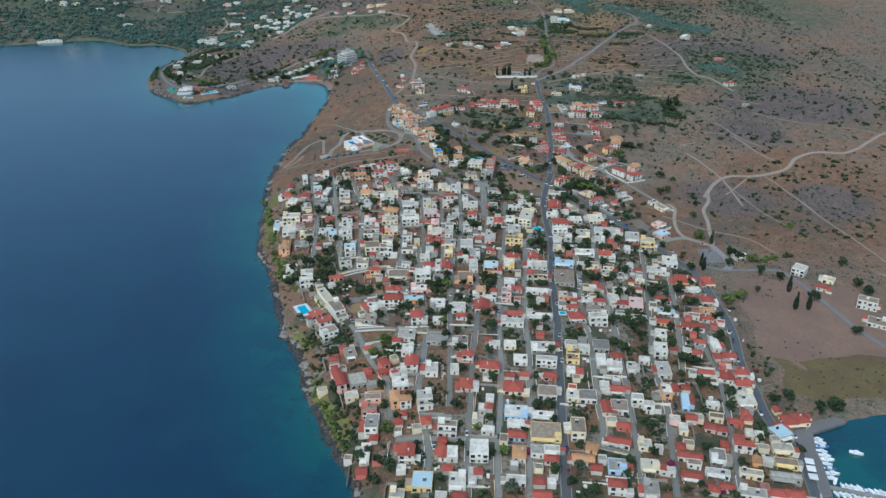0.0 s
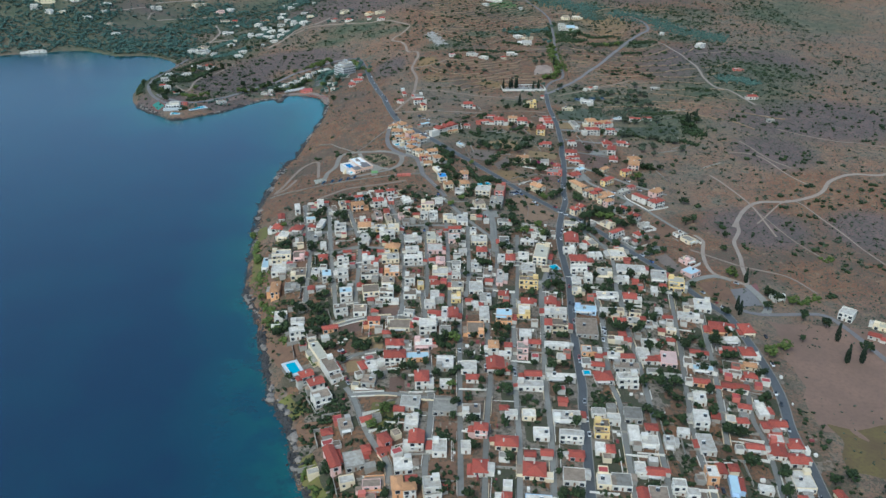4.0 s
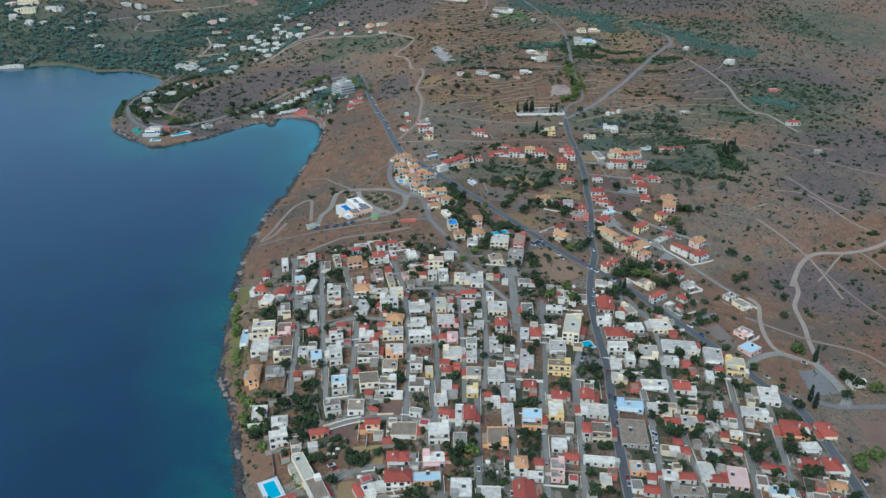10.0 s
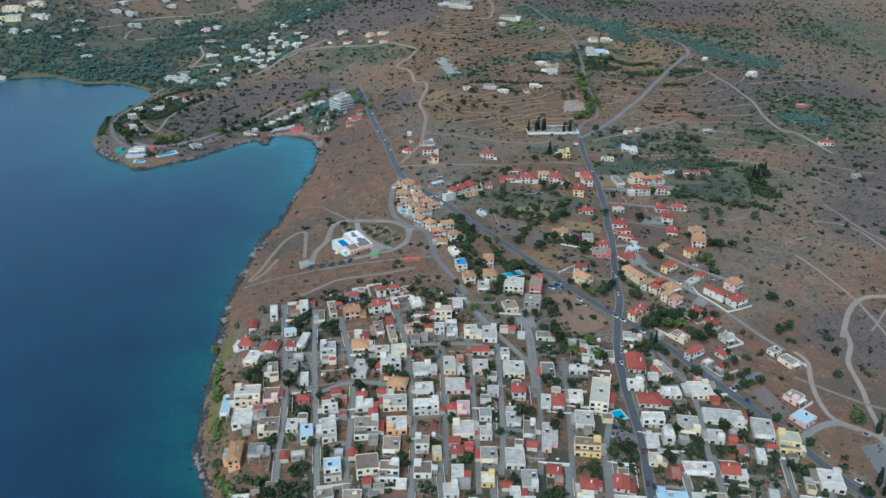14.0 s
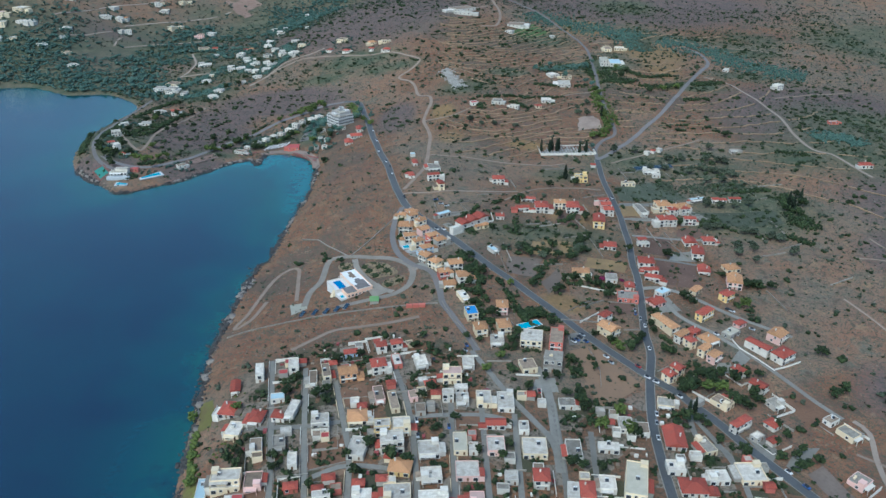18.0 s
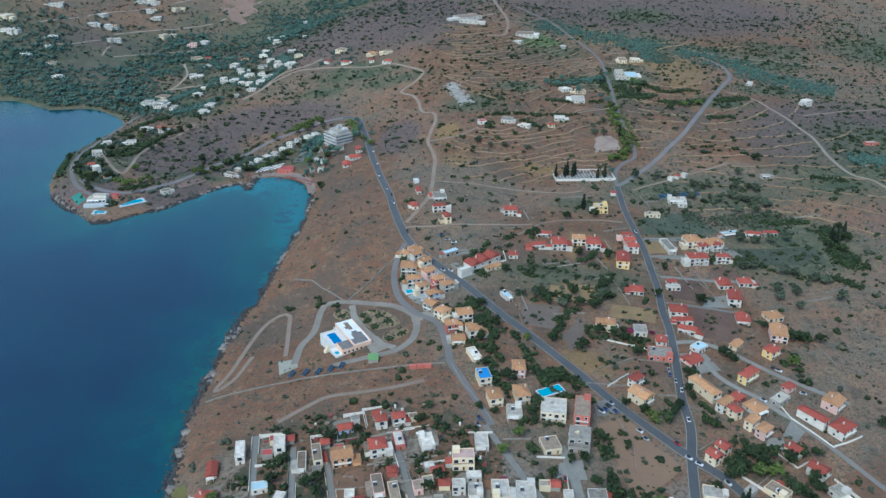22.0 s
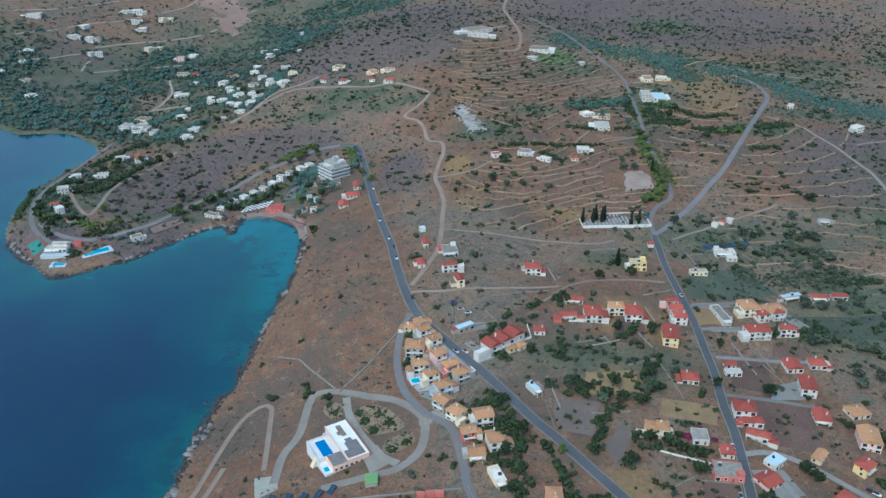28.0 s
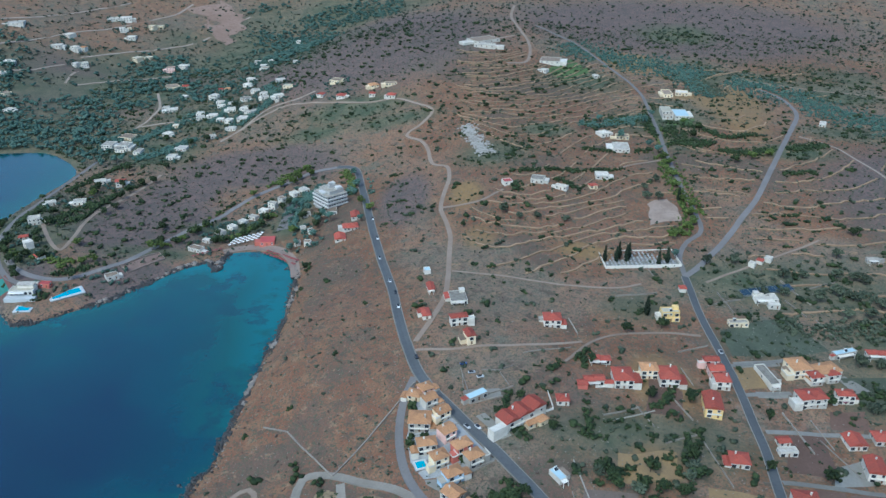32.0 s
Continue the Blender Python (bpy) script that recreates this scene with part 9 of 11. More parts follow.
def pool(x, y, w, d, turn, z, margin, water, words, depth=3.0):
    """A swimming pool: paved deck on its own footing, raised coping and water."""
    a, b = w / 2, d / 2
    o = new("swimming_pool", boxes("swimming_pool", [(-a - margin, a + margin, -b - margin, b + margin, -0.35, 0)], deck_stone))
    o.matrix_world = pose(x, y, z, 0, 0, turn)
    tagged(o, words, "pool")
    part("water", boxes("water", [(-a, a, -b, b, 0.004, 0.08)], water), o)
    part("retaining_wall", boxes("retaining_wall", [(-a - margin + 0.2, a + margin - 0.2, -b - margin + 0.2, b + margin - 0.2, -depth, -0.354)], stone), o, label="rough stone footing")
    part("coping", boxes("coping", [(-a - 0.4, a + 0.4, -b - 0.4, -b, 0.003, 0.16), (-a - 0.4, a + 0.4, b, b + 0.4, 0.003, 0.16), (-a - 0.4, -a, -b, b, 0.003, 0.16), (a, a + 0.4, -b, b, 0.003, 0.16)], whitewash), o)
    footprints.append((x, y, max(w, d) / 2 + margin))
    return o


# the seaside hotel above its pool
house(-86.4, 507, 6.5, 21.5, 28, 2, "y", "c")
house(-75, 487, 8, 21.5, 27, 2, "d", "w")
house(-91, 484.5, 8, 7, 28, 2, "r", "w")
house(-83.5, 475, 9, 7.5, 28, 2, "r", "w")
house(-78, 461, 11, 9, 28, 2, "d", "w")
pool(-101.6, 496.8, 6.3, 12.5, 29, 10.3, 2.2, pool_water, "turquoise hotel pool on a white paved deck", 9)
# white houses along the harbour lane
house(294, 576, 10, 11, -40, 2, "w", "w")
house(324, 522, 14, 11, -30, 2, "d", "w")
house(319, 496, 13, 11, -30, 1, "d", "w")
house(312, 562, 9, 8, -35, 1, "y", "c")
house(301, 548, 8, 6, -35, 1, "r", "w")
# a long tiled house by the upper road, its porch and yard
house(-2.5, 932, 28, 9.5, 37, 2, "r", "w")
house(8.5, 929.5, 6, 4.5, 37, 1, "o", "c")
# other pools
pool(-361.6, 1092.3, 10, 7, 5, 4.8, 1.6, pool_water, "turquoise seaside pool on a white deck", 5)
pool(-338.8, 1113.9, 21, 8.5, 37, 5.8, 2.2, pool_water, "long turquoise pool on the headland", 5)
pool(-55.8, 901, 5, 5, 20, 26.6, 1.2, pool_water, "small turquoise pool between orange-roofed villas")
pool(33.0, 784.7, 15.1, 6.6, 26, 25.4, 0.6, pool_water, "bright blue pool among trees")
pool(82.5, 624, 6.5, 7.5, 20, 18.7, 0.8, pool_water, "turquoise pool behind a street wall")
pool(85, 481, 4.2, 4.2, 0, 18.8, 0.6, pool_water, "small turquoise pool in a courtyard")


def hill_villa():
    """The large peach villa with its raised pool terrace."""
    z, chalk = 15.0, plain("chalk_white_roof", (0.76, 0.76, 0.74), (0.6, 0.6, 0.58), vary=0.5)
    o = new("hillside_villa", boxes("hillside_villa", [(-6, 6, -16, 16, -3, 8.2), (-14.5, -6.002, -16, -6, -3, 7.6), (-6.2, 6.2, -16.2, -15.9, 8.2, 8.9), (-6.2, -5.9, -15.9, 15.9, 8.2, 8.9), (5.9, 6.2, -15.9, 15.9, 8.2, 8.9)], plain("peach_wall", (0.74, 0.5, 0.36), (0.66, 0.45, 0.34))))
    o.matrix_world = pose(-91, 851, z, 0, 0, 31)
    tagged(o, "large peach villa with white terraces and a rooftop pool", "villa")
    part("roof", boxes("roof", [(-5.85, 5.85, -15.85, 15.85, 8.204, 8.4)], chalk), o, label="white flat roof")
    part("roof_tiles", boxes("roof_tiles", [(-1.2, 1.6, 3.5, 13, 8.404, 8.75), (-2.6, -1.204, 5, 8, 8.404, 8.75)], top["d"]), o, label="brown tiled roof patch")
    part("roof_tiles", boxes("roof_tiles", [(-5.2, 4.6, -14.6, -8.4, 8.404, 8.8), (-2.4, 4.6, -8.396, -2.4, 8.404, 8.8), (-1.2, 2.4, -2.396, 0.4, 8.404, 8.8)], plain("grey_roof_tiles", (0.2, 0.185, 0.18), (0.13, 0.12, 0.115), vary=0.7)), o, label="grey tiled roof patch")
    part("wing_roof", boxes("wing_roof", [(-14.2, -6.2, -15.7, -6.4, 7.604, 7.8)], plain("wing_roof_tiles", (0.22, 0.205, 0.195), (0.14, 0.13, 0.125), vary=0.7)), o, label="grey roof of the wing")
    part("terrace", boxes("terrace", [(-19, -6.004, -5.99, 11, -3, 6.2), (-19, -14.51, -16, -6, -3, 4.4)], chalk), o, label="white raised pool terrace")
    part("pool", boxes("pool", [(-15.2, -9.6, -4.5, 8.6, 6.204, 6.3)], pool_deep), o, label="deep blue rooftop pool")
    part("plunge_pool", boxes("plunge_pool", [(-18.2, -15.6, -14, -10.5, 4.404, 4.5)], pool_water), o)
    part("parapet", boxes("parapet", [(-19, -18.7, -5.9, 11, 6.204, 7.2), (-18.7, -6.1, 10.7, 11, 6.204, 7.2), (-18.7, -14.8, -5.98, -5.7, 6.204, 7.2)], whitewash), o)
    part("balcony", boxes("balcony", [(6.004, 9.5, -4, 2.5, 3.4, 3.7), (9.2, 9.5, -4, 2.5, 3.7, 4.6), (6.3, 9.2, -4, -3.7, 3.7, 4.6), (6.3, 9.2, 2.2, 2.5, 3.7, 4.6), (9.1, 9.5, -4, -3.6, -3, 3.4), (9.1, 9.5, 2.1, 2.5, -3, 3.4)], chalk), o, label="white corner balcony")
    part("pergola", boxes("pergola", [(-9.2 + 1.0 * i, -9.0 + 1.0 * i, -5.6, 10.5, 8.9, 9.1) for i in range(4)] + [(-9.4, -6.1, 10.2, 10.5, 8.7, 8.9), (-9.4, -9.1, 10.2, 10.5, 6.2, 8.7)], whitewash), o, label="white beams over the pool terrace")
    part("stair", mesh("stair", [(-19.004, -4, -3), (-19.004, -1, -3), (-19.004, -4, 5.6), (-19.004, -1, 5.6), (-24, -4, -3), (-24, -1, -3)], [(0, 4, 5, 1), (2, 3, 5, 4), (0, 2, 4), (1, 5, 3), (0, 1, 3, 2)], paint["c"]), o)
    for k in range(2):
        for i in range(7):
            part("window", window_me, o, pose(-13 + 2.9 * i, -16, 1.2 + 3.4 * k))
        for i in range(6):
            part("window", window_me, o, pose(6, -13 + 5 * i, 1.2 + 3.4 * k, 0, 0, 90))
    footprints.append((-91, 851, 20))


hill_villa()


hotel_wall = plain("hotel_wall", (0.46, 0.45, 0.43), (0.34, 0.33, 0.31))
hotel_band = plain("hotel_balcony", (0.56, 0.55, 0.53), (0.42, 0.41, 0.39))


def club_house():
    """The low white beach club on the headland: hall, upper lounge, bar wing and sea terrace."""
    o = new("beach_club", boxes("beach_club", [(-9, 9, -4.5, 4.5, -2, 3.4), (-9.2, 9.2, -4.7, -4.45, 3.4, 4.0), (-9.2, -8.95, -4.45, 4.7, 3.4, 4.0), (8.95, 9.2, -4.45, 4.7, 3.4, 4.0)], whitewash))
    o.matrix_world = pose(-369.5, 1110.5, gz(-369.5, 1110.5) + 0.3, 0, 0, 3)
    tagged(o, "low white beach club with flat roofs and a sea terrace", "club house")
    part("roof", boxes("roof", [(-8.9, 8.9, -4.4, 4.4, 3.404, 3.55)], top["y"]), o, label="beige flat roof")
    lounge = part("upper_lounge", boxes("upper_lounge", [(-4, 8, 0.2, 4.3, 3.56, 6.2)], paint["w"]), o)
    part("roof", boxes("roof", [(-4.5, 8.5, -0.3, 4.8, 6.204, 6.45)], top["w"]), lounge)
    wing = part("bar_wing", boxes("bar_wing", [(-8, 7, 7.5, 11.5, -2, 3.0)], paint["w"]), o)
    part("roof", boxes("roof", [(-8.4, 7.4, 7.1, 11.9, 3.004, 3.2)], top["w"]), wing)
    part("terrace", boxes("terrace", [(-11, 12, -10.5, -4.72, -3, 0.2)], deck_stone), o, label="pale stone sea terrace")
    part("awning", boxes("awning", [(-9, 3, -7.6, -4.75, 2.7, 2.8)], canvas_white), o)
    for i in range(4):
        part("post", boxes("post", [(-8.9 + 3.9 * i, -8.78 + 3.9 * i, -7.5, -7.38, 0.204, 2.7)], metal_grey), o)
    for i in range(5):
        part("window", wide_me, o, pose(-7 + 3.5 * i, -4.5, 0.5))
    footprints.append((-369.5, 1110.5, 11))


club_house()


def bay_hotel():
    """The many-floored hotel above the bay, with balcony bands on all sides."""
    z = 12.5
    o = new("bay_hotel", boxes("bay_hotel", [(-13.5, 13.5, -12, 12, -5, 14.5), (-9.5, 11, -7, 10, 14.5, 17.9), (-3, 3, -2, 4, 17.9, 20.6), (-1.6, 1.6, -0.6, 2.6, 20.6, 22.5)], hotel_wall))
    o.matrix_world = pose(-156, 1272, z, 0, 0, -49) @ Matrix.Diagonal((0.88, 0.88, 1.08, 1))
    tagged(o, "grey-white four-storey hotel with balcony bands", "hotel")
    part("roof", boxes("roof", [(-13.9, 13.9, -12.4, -7.01, 14.504, 14.9), (-13.9, -9.51, -7, 12.4, 14.504, 14.9), (11.01, 13.9, -7, 12.4, 14.504, 14.9), (-9.5, 11, 10.01, 12.4, 14.504, 14.9), (-9.8, 11.3, -7.3, 10.3, 17.904, 18.2)], top["g"]), o)
    part("roof_block", boxes("roof_block", [(-8.5, -4, 4, 9.6, 18.204, 20.2), (5, 10.5, 2, 9, 18.204, 19.8), (-4.5, 4.5, -11.5, -7.4, 14.904, 16.6)], hotel_band), o, label="pale plant rooms on the roof")
    for k in range(4):
        h = 1.6 + 3.3 * k
        part("balcony", boxes("balcony", [(-14.6, 14.6, -13.3, -12.004, h, h + 1.1)], hotel_band), o)
        part("balcony", boxes("balcony", [(13.504, 14.7, -12, 12.6, h, h + 1.1)], hotel_band), o)
        part("balcony", boxes("balcony", [(-14.7, -13.504, -12, 12.6, h, h + 1.1)], hotel_band), o)
        for i in range(8):
            part("window", wide_me, o, pose(-11.6 + 3.3 * i, -12, h + 0.3))
        for i in range(7):
            part("window", wide_me, o, pose(13.5, -10 + 3.3 * i, h + 0.3, 0, 0, 90))
            part("window", wide_me, o, pose(-13.5, -10 + 3.3 * i, h + 0.3, 0, 0, -90))


bay_hotel()



def patch(name, corners, material, words, lift=0.16, wobble=0.0):
    """A level-edged piece of paving or crop that follows the ground between four corners."""
    a, b, c, d = (np.array(p, float) for p in corners)
    n = 13
    st, tt = np.meshgrid(np.linspace(0, 1, n), np.linspace(0, 1, n), indexing="ij")
    st, tt = st[..., None], tt[..., None]
    p = ((a * (1 - st) + b * st) * (1 - tt) + (d * (1 - st) + c * st) * tt).reshape(-1, 2)
    p = p + wobble * np.stack([np.sin(p[:, 1] / 9 + p[:, 0] / 23) + 0.5 * np.sin(p[:, 1] / 4), np.sin(p[:, 0] / 11 + 1) + 0.5 * np.sin(p[:, 0] / 5)], 1)
    v = np.column_stack([p, ground_z(p[:, 0], p[:, 1]) + lift]).tolist()
    f = [(i * n + j, (i + 1) * n + j, (i + 1) * n + j + 1, i * n + j + 1) for i in range(n - 1) for j in range(n - 1)]
    return tagged(new(name, mesh(name, v, f, material)), words, name.replace("_", " "), kind="structure")


patch("parking", [(220.2, 615), (237.4, 620.6), (238.6, 594.3), (219.8, 588.5)], asphalt_pale, "empty grey asphalt car park")
patch("bare_pad", [(124, 1217), (150, 1226), (148, 1186), (124, 1181)], plain("pad_gravel", (0.34, 0.265, 0.215), (0.22, 0.165, 0.13), coarse=0.08, fine=0.6, vary=0.8), "pale levelled gravel pad on the slope", 0.16, 2.5)
patch("gravel_yard", [(-138.8, 835), (-126, 834.5), (-123.5, 823), (-134, 816)], plain("pale_green_gravel", (0.36, 0.355, 0.29), (0.27, 0.255, 0.2), coarse=0.15, fine=1.2, vary=0.6), "pale gravel yard below the villa")
patch("court_surround", [(-405.3, 1122.6), (-395.1, 1133.2), (-379.5, 1114.9), (-389.2, 1102.9)], plain("court_red", (0.2, 0.1, 0.085), (0.15, 0.08, 0.07)), "red-brown surround of a tennis court", 0.4)
patch("sports_court", [(-402, 1122), (-395, 1128.5), (-383, 1114.5), (-389.5, 1107)], court_green, "green hard tennis court by the sea", 0.65)
patch("sports_field", [(73, 1571), (112, 1628), (136, 1590), (94, 1536)], lawn_green, "green lawn of a hillside property")
patch("lawn", [(188, 1423), (221, 1422), (213, 1402), (188, 1409)], lawn_green, "bright green lawn by a white house")
patch("tilled_field", [(236, 572), (330, 552), (322, 432), (219, 442)], plain("tilled_soil", (0.225, 0.14, 0.1), (0.15, 0.1, 0.074), coarse=0.03, fine=0.4, vary=0.8), "bare reddish tilled field", 0.1, 2.5)
patch("dry_field", [(226, 449), (330, 456), (330, 407), (222, 408)], plain("dry_grass", (0.15, 0.115, 0.045), (0.105, 0.07, 0.04), coarse=0.05, fine=0.5, vary=0.8), "olive-brown dry grass field by the harbour", 0.14, 2.6)
patch("straw_plot", [(57, 760), (74, 766), (98, 729), (66, 699)], plain("straw_soil", (0.27, 0.175, 0.11), (0.22, 0.145, 0.095), coarse=0.05, fine=0.5, vary=0.6), "empty straw-brown plot beside the road", 0.12, 1.0)

patch("paved_yard", [(-53.4, 890.9), (-42.4, 890), (-45.8, 881.6), (-52.5, 887.5)], concrete, "pale concrete yard between the villas", 0.2)
patch("paved_yard", [(-34.4, 895.8), (-24.8, 906.9), (-17.1, 902), (-33.3, 890.8)], concrete, "pale concrete yard between the villas", 0.2)
patch("paved_yard", [(-27, 934.3), (-21.9, 936.7), (-8, 918.8), (-13.4, 915.6)], concrete, "pale concrete yard between the villas", 0.2)
patch("paved_yard", [(-33.9, 956), (-12.8, 958), (-11.7, 950.4), (-29.8, 946.8)], concrete, "pale concrete yard between the villas", 0.2)
patch("paved_yard", [(-48.9, 869.7), (-43.8, 873.2), (-34.8, 866.4), (-41.7, 861.1)], concrete, "pale concrete yard between the villas", 0.2)
patch("paved_yard", [(-4.5, 865.2), (-0.6, 873.8), (-2.3, 854), (-4.9, 856.7)], concrete, "pale concrete yard between the villas", 0.2)
# ---- plots beside the upper road ----
tilled_dark = plain("dark_tilled_soil", (0.155, 0.098, 0.074), (0.11, 0.07, 0.052), coarse=0.06, fine=0.7, vary=0.8)
bare_grey = plain("grey_brown_soil", (0.2, 0.158, 0.13), (0.14, 0.112, 0.092), coarse=0.06, fine=0.6, vary=0.8)
straw_dry = plain("dry_straw_grass", (0.29, 0.2, 0.095), (0.2, 0.14, 0.08), coarse=0.08, fine=0.6, vary=0.8)
orchard_grass = plain("orchard_grass", (0.09, 0.105, 0.072), (0.06, 0.07, 0.048), coarse=0.08, fine=0.5, vary=0.8)
patch("tilled_plot", [(144.4, 934.3), (167.5, 937.8), (159.3, 903.1), (132.9, 903.3)], tilled_dark, "dark red-brown tilled plot", 0.13, 0.8)
patch("tilled_plot", [(144.3, 893.2), (159.5, 892.9), (149, 852.6), (138.1, 853.1)], tilled_dark, "dark red-brown tilled plot", 0.13, 0.8)
patch("tilled_plot", [(161.1, 891.3), (175.8, 895.9), (168.2, 852.4), (149.6, 851.1)], tilled_dark, "dark red-brown tilled plot", 0.13, 0.8)
patch("tilled_plot", [(177.5, 960.3), (198.8, 960), (196, 944.2), (174.1, 944.7)], tilled_dark, "dark red-brown tilled plot", 0.13, 0.8)
patch("tilled_plot", [(93.1, 824.7), (111.4, 825.8), (111.9, 812.6), (91.3, 807.8)], tilled_dark, "dark red-brown tilled plot", 0.13, 0.8)
patch("tilled_plot", [(80.4, 982), (94.4, 964.1), (88, 940.5), (67.5, 942.1)], tilled_dark, "dark red-brown tilled plot", 0.13, 0.8)
patch("bare_plot", [(25.8, 883.9), (52.1, 883.8), (42.4, 854.7), (21.7, 858.3)], bare_grey, "grey-brown bare plot", 0.13, 1)
patch("straw_plot", [(44.5, 910.5), (78.8, 912.3), (74.4, 891.9), (42.3, 889.9)], straw_dry, "straw-yellow dry grass plot", 0.13, 1.6)
patch("straw_plot", [(85.6, 889), (117.8, 886), (112.8, 869), (83.3, 875.5)], straw_dry, "straw-yellow dry grass plot", 0.13, 1.6)
patch("straw_plot", [(131.1, 989.2), (148.5, 994.6), (150, 975.2), (130.5, 969.7)], straw_dry, "straw-yellow dry grass plot", 0.13, 1.6)
patch("orchard_plot", [(198.3, 989.4), (272.8, 992.1), (273.4, 965), (200.1, 964.3)], orchard_grass, "dark green orchard ground", 0.13, 1)
patch("orchard_plot", [(135.2, 1032.1), (189.4, 1057.4), (201.2, 1015.8), (137.1, 1004.7)], orchard_grass, "dark green orchard ground", 0.13, 1)
patch("paved_yard", [(162.1, 912.2), (180.7, 921.2), (179.3, 902.9), (154.9, 895.8)], concrete, "pale concrete yard beside villas", 0.13, 0.3)
patch("paved_yard", [(134.5, 998.9), (165.2, 1005.5), (164.7, 998.8), (134.3, 992.3)], concrete, "pale concrete yard beside villas", 0.13, 0.3)
patch("paved_yard", [(139.2, 970.8), (159.3, 973.3), (157.8, 967.6), (139.1, 965.2)], concrete, "pale concrete yard beside villas", 0.13, 0.3)
patch("paved_yard", [(195, 990.8), (201.5, 991.9), (211.2, 977.8), (201.1, 975)], concrete, "pale concrete yard beside villas", 0.13, 0.3)
patch("bare_plot", [(46.6, 848.3), (64, 871.5), (64.6, 855), (50.4, 832.3)], bare_grey, "grey-brown bare plot", 0.13, 1)
patch("bare_plot", [(170.2, 656.6), (181.3, 665.4), (190, 639.6), (178.5, 630.7)], bare_grey, "grey-brown bare plot", 0.13, 0.6)
patch("paved_yard", [(160.3, 661.7), (172.7, 677.4), (186.2, 679), (164.7, 655.9)], concrete, "pale concrete forecourt beside the road", 0.2)
patch("parking", [(73.6, 617.8), (87.3, 618), (88.6, 603.2), (74.4, 601.8)], asphalt_pale, "small grey car park by the street", 0.16)
red_soil = plain("red_brown_soil", (0.2, 0.115, 0.07), (0.135, 0.082, 0.055), coarse=0.15, fine=0.9, vary=0.8, bump=0.15)
slope_grass = plain("olive_slope_grass", (0.15, 0.155, 0.04), (0.13, 0.1, 0.045), coarse=0.12, fine=0.7, vary=0.9, bump=0.2)
for ring in ([(-96.7, 662.9), (-78.9, 669.7), (-74.2, 649.3), (-93.2, 644.5)], [(-85.5, 712), (-70.3, 715.6), (-67.8, 697.6), (-81.6, 693.8)], [(-19, 686.4), (-4.2, 691.1), (-4.4, 675), (-18.1, 673.9)],
             [(-34.4, 613.1), (-19.8, 614.4), (-19.7, 601), (-33.1, 600)], [(-46.8, 718), (-32.2, 720.2), (-31, 709.4), (-45.2, 705.4)], [(-128.3, 635.1), (-113.8, 635.8), (-111.3, 621.8), (-124, 621.8)],
             [(183, 731.3), (198, 736.4), (209.1, 693), (186, 698)], [(-11.4, 399.6), (2.7, 399.4), (1.4, 386.2), (-12.3, 386.7)], [(-27.6, 369.9), (-15.4, 366.7), (-18.5, 354.3), (-28.1, 357.2)],
             [(-9.5, 431), (4, 428.9), (2.7, 417.8), (-9.2, 417.8)], [(-9.9, 450.4), (1.3, 450.2), (1.3, 435.7), (-10.9, 435.7)], [(-93.2, 448.6), (-76.7, 444.1), (-72, 429.3), (-83.4, 430.8)], [(-66.8, 387.4), (-51.1, 384.9), (-48.9, 374.1), (-57.4, 372.1)],
             [(-73.4, 541.7), (-60.1, 541.3), (-55.4, 529.4), (-72.5, 525.2)], [(-65.1, 521.3), (-44.5, 523.4), (-43.2, 504.4), (-59.9, 504.7)], [(-51.5, 560.2), (-36.9, 562.5), (-36.9, 542.4), (-51.3, 544.1)], [(-69.3, 498.9), (-56.7, 499), (-54.3, 481.4), (-64, 482)],
             [(-130.2, 536.3), (-104.9, 529.5), (-100, 515), (-114.3, 506)], [(193.5, 618), (220, 628), (218, 590), (200, 600)]):
    patch("bare_lot", ring, red_soil, "empty red-brown earth lot between village houses", 0.12, 0.5)
for ring in ([(-105.5, 474.3), (-99.2, 478.1), (-87.3, 457.8), (-97, 453)], [(-85, 418.4), (-76, 419.9), (-64, 380), (-78, 392)], [(-66, 384), (-57, 379), (-51, 356), (-60, 358)], [(-175.5, 727.1), (-163, 724), (-159.3, 694.8), (-168.6, 697)],
             [(-163.7, 660.4), (-155, 654), (-149, 622), (-158, 622)], [(-45.1, 452.8), (-31, 452.5), (-32, 423.8), (-45.7, 426.9)]):
    patch("grass_slope", ring, slope_grass, "olive-green dry grass on the slope", 0.13, 1.4)
villa_paving = plain("pale_villa_paving", (0.36, 0.375, 0.38), (0.25, 0.25, 0.245), coarse=0.2, fine=1.5, vary=0.7)
patch("paved_yard", [(-62, 950), (-48.5, 951), (-36, 930), (-64, 922)], villa_paving, "pale paving between close-set orange-roofed villas", 0.14, 0.3)
patch("paved_yard", [(-64, 921.6), (-36, 929.6), (-19, 903), (-61, 903)], villa_paving, "pale paving between close-set orange-roofed villas", 0.14, 0.3)
patch("paved_yard", [(-60.6, 902.6), (-22, 902.6), (-34, 893), (-54, 891)], villa_paving, "pale paving between close-set orange-roofed villas", 0.14, 0.3)
patch("paved_yard", [(122.1, 835), (139.7, 836), (145.1, 818.9), (124, 812.6)], concrete, "pale concrete yard beside villas", 0.16, 0.3)
patch("paved_yard", [(-7.8, 800.2), (0.1, 807.7), (4.0, 797.3), (-2.3, 784.4)], concrete, "grey paved yard with parked cars", 0.16)
patch("paved_yard", [(57.6, 779.3), (70.1, 784.6), (71.1, 771.8), (58.0, 766.0)], concrete, "grey gravel lay-by beside the road", 0.16)
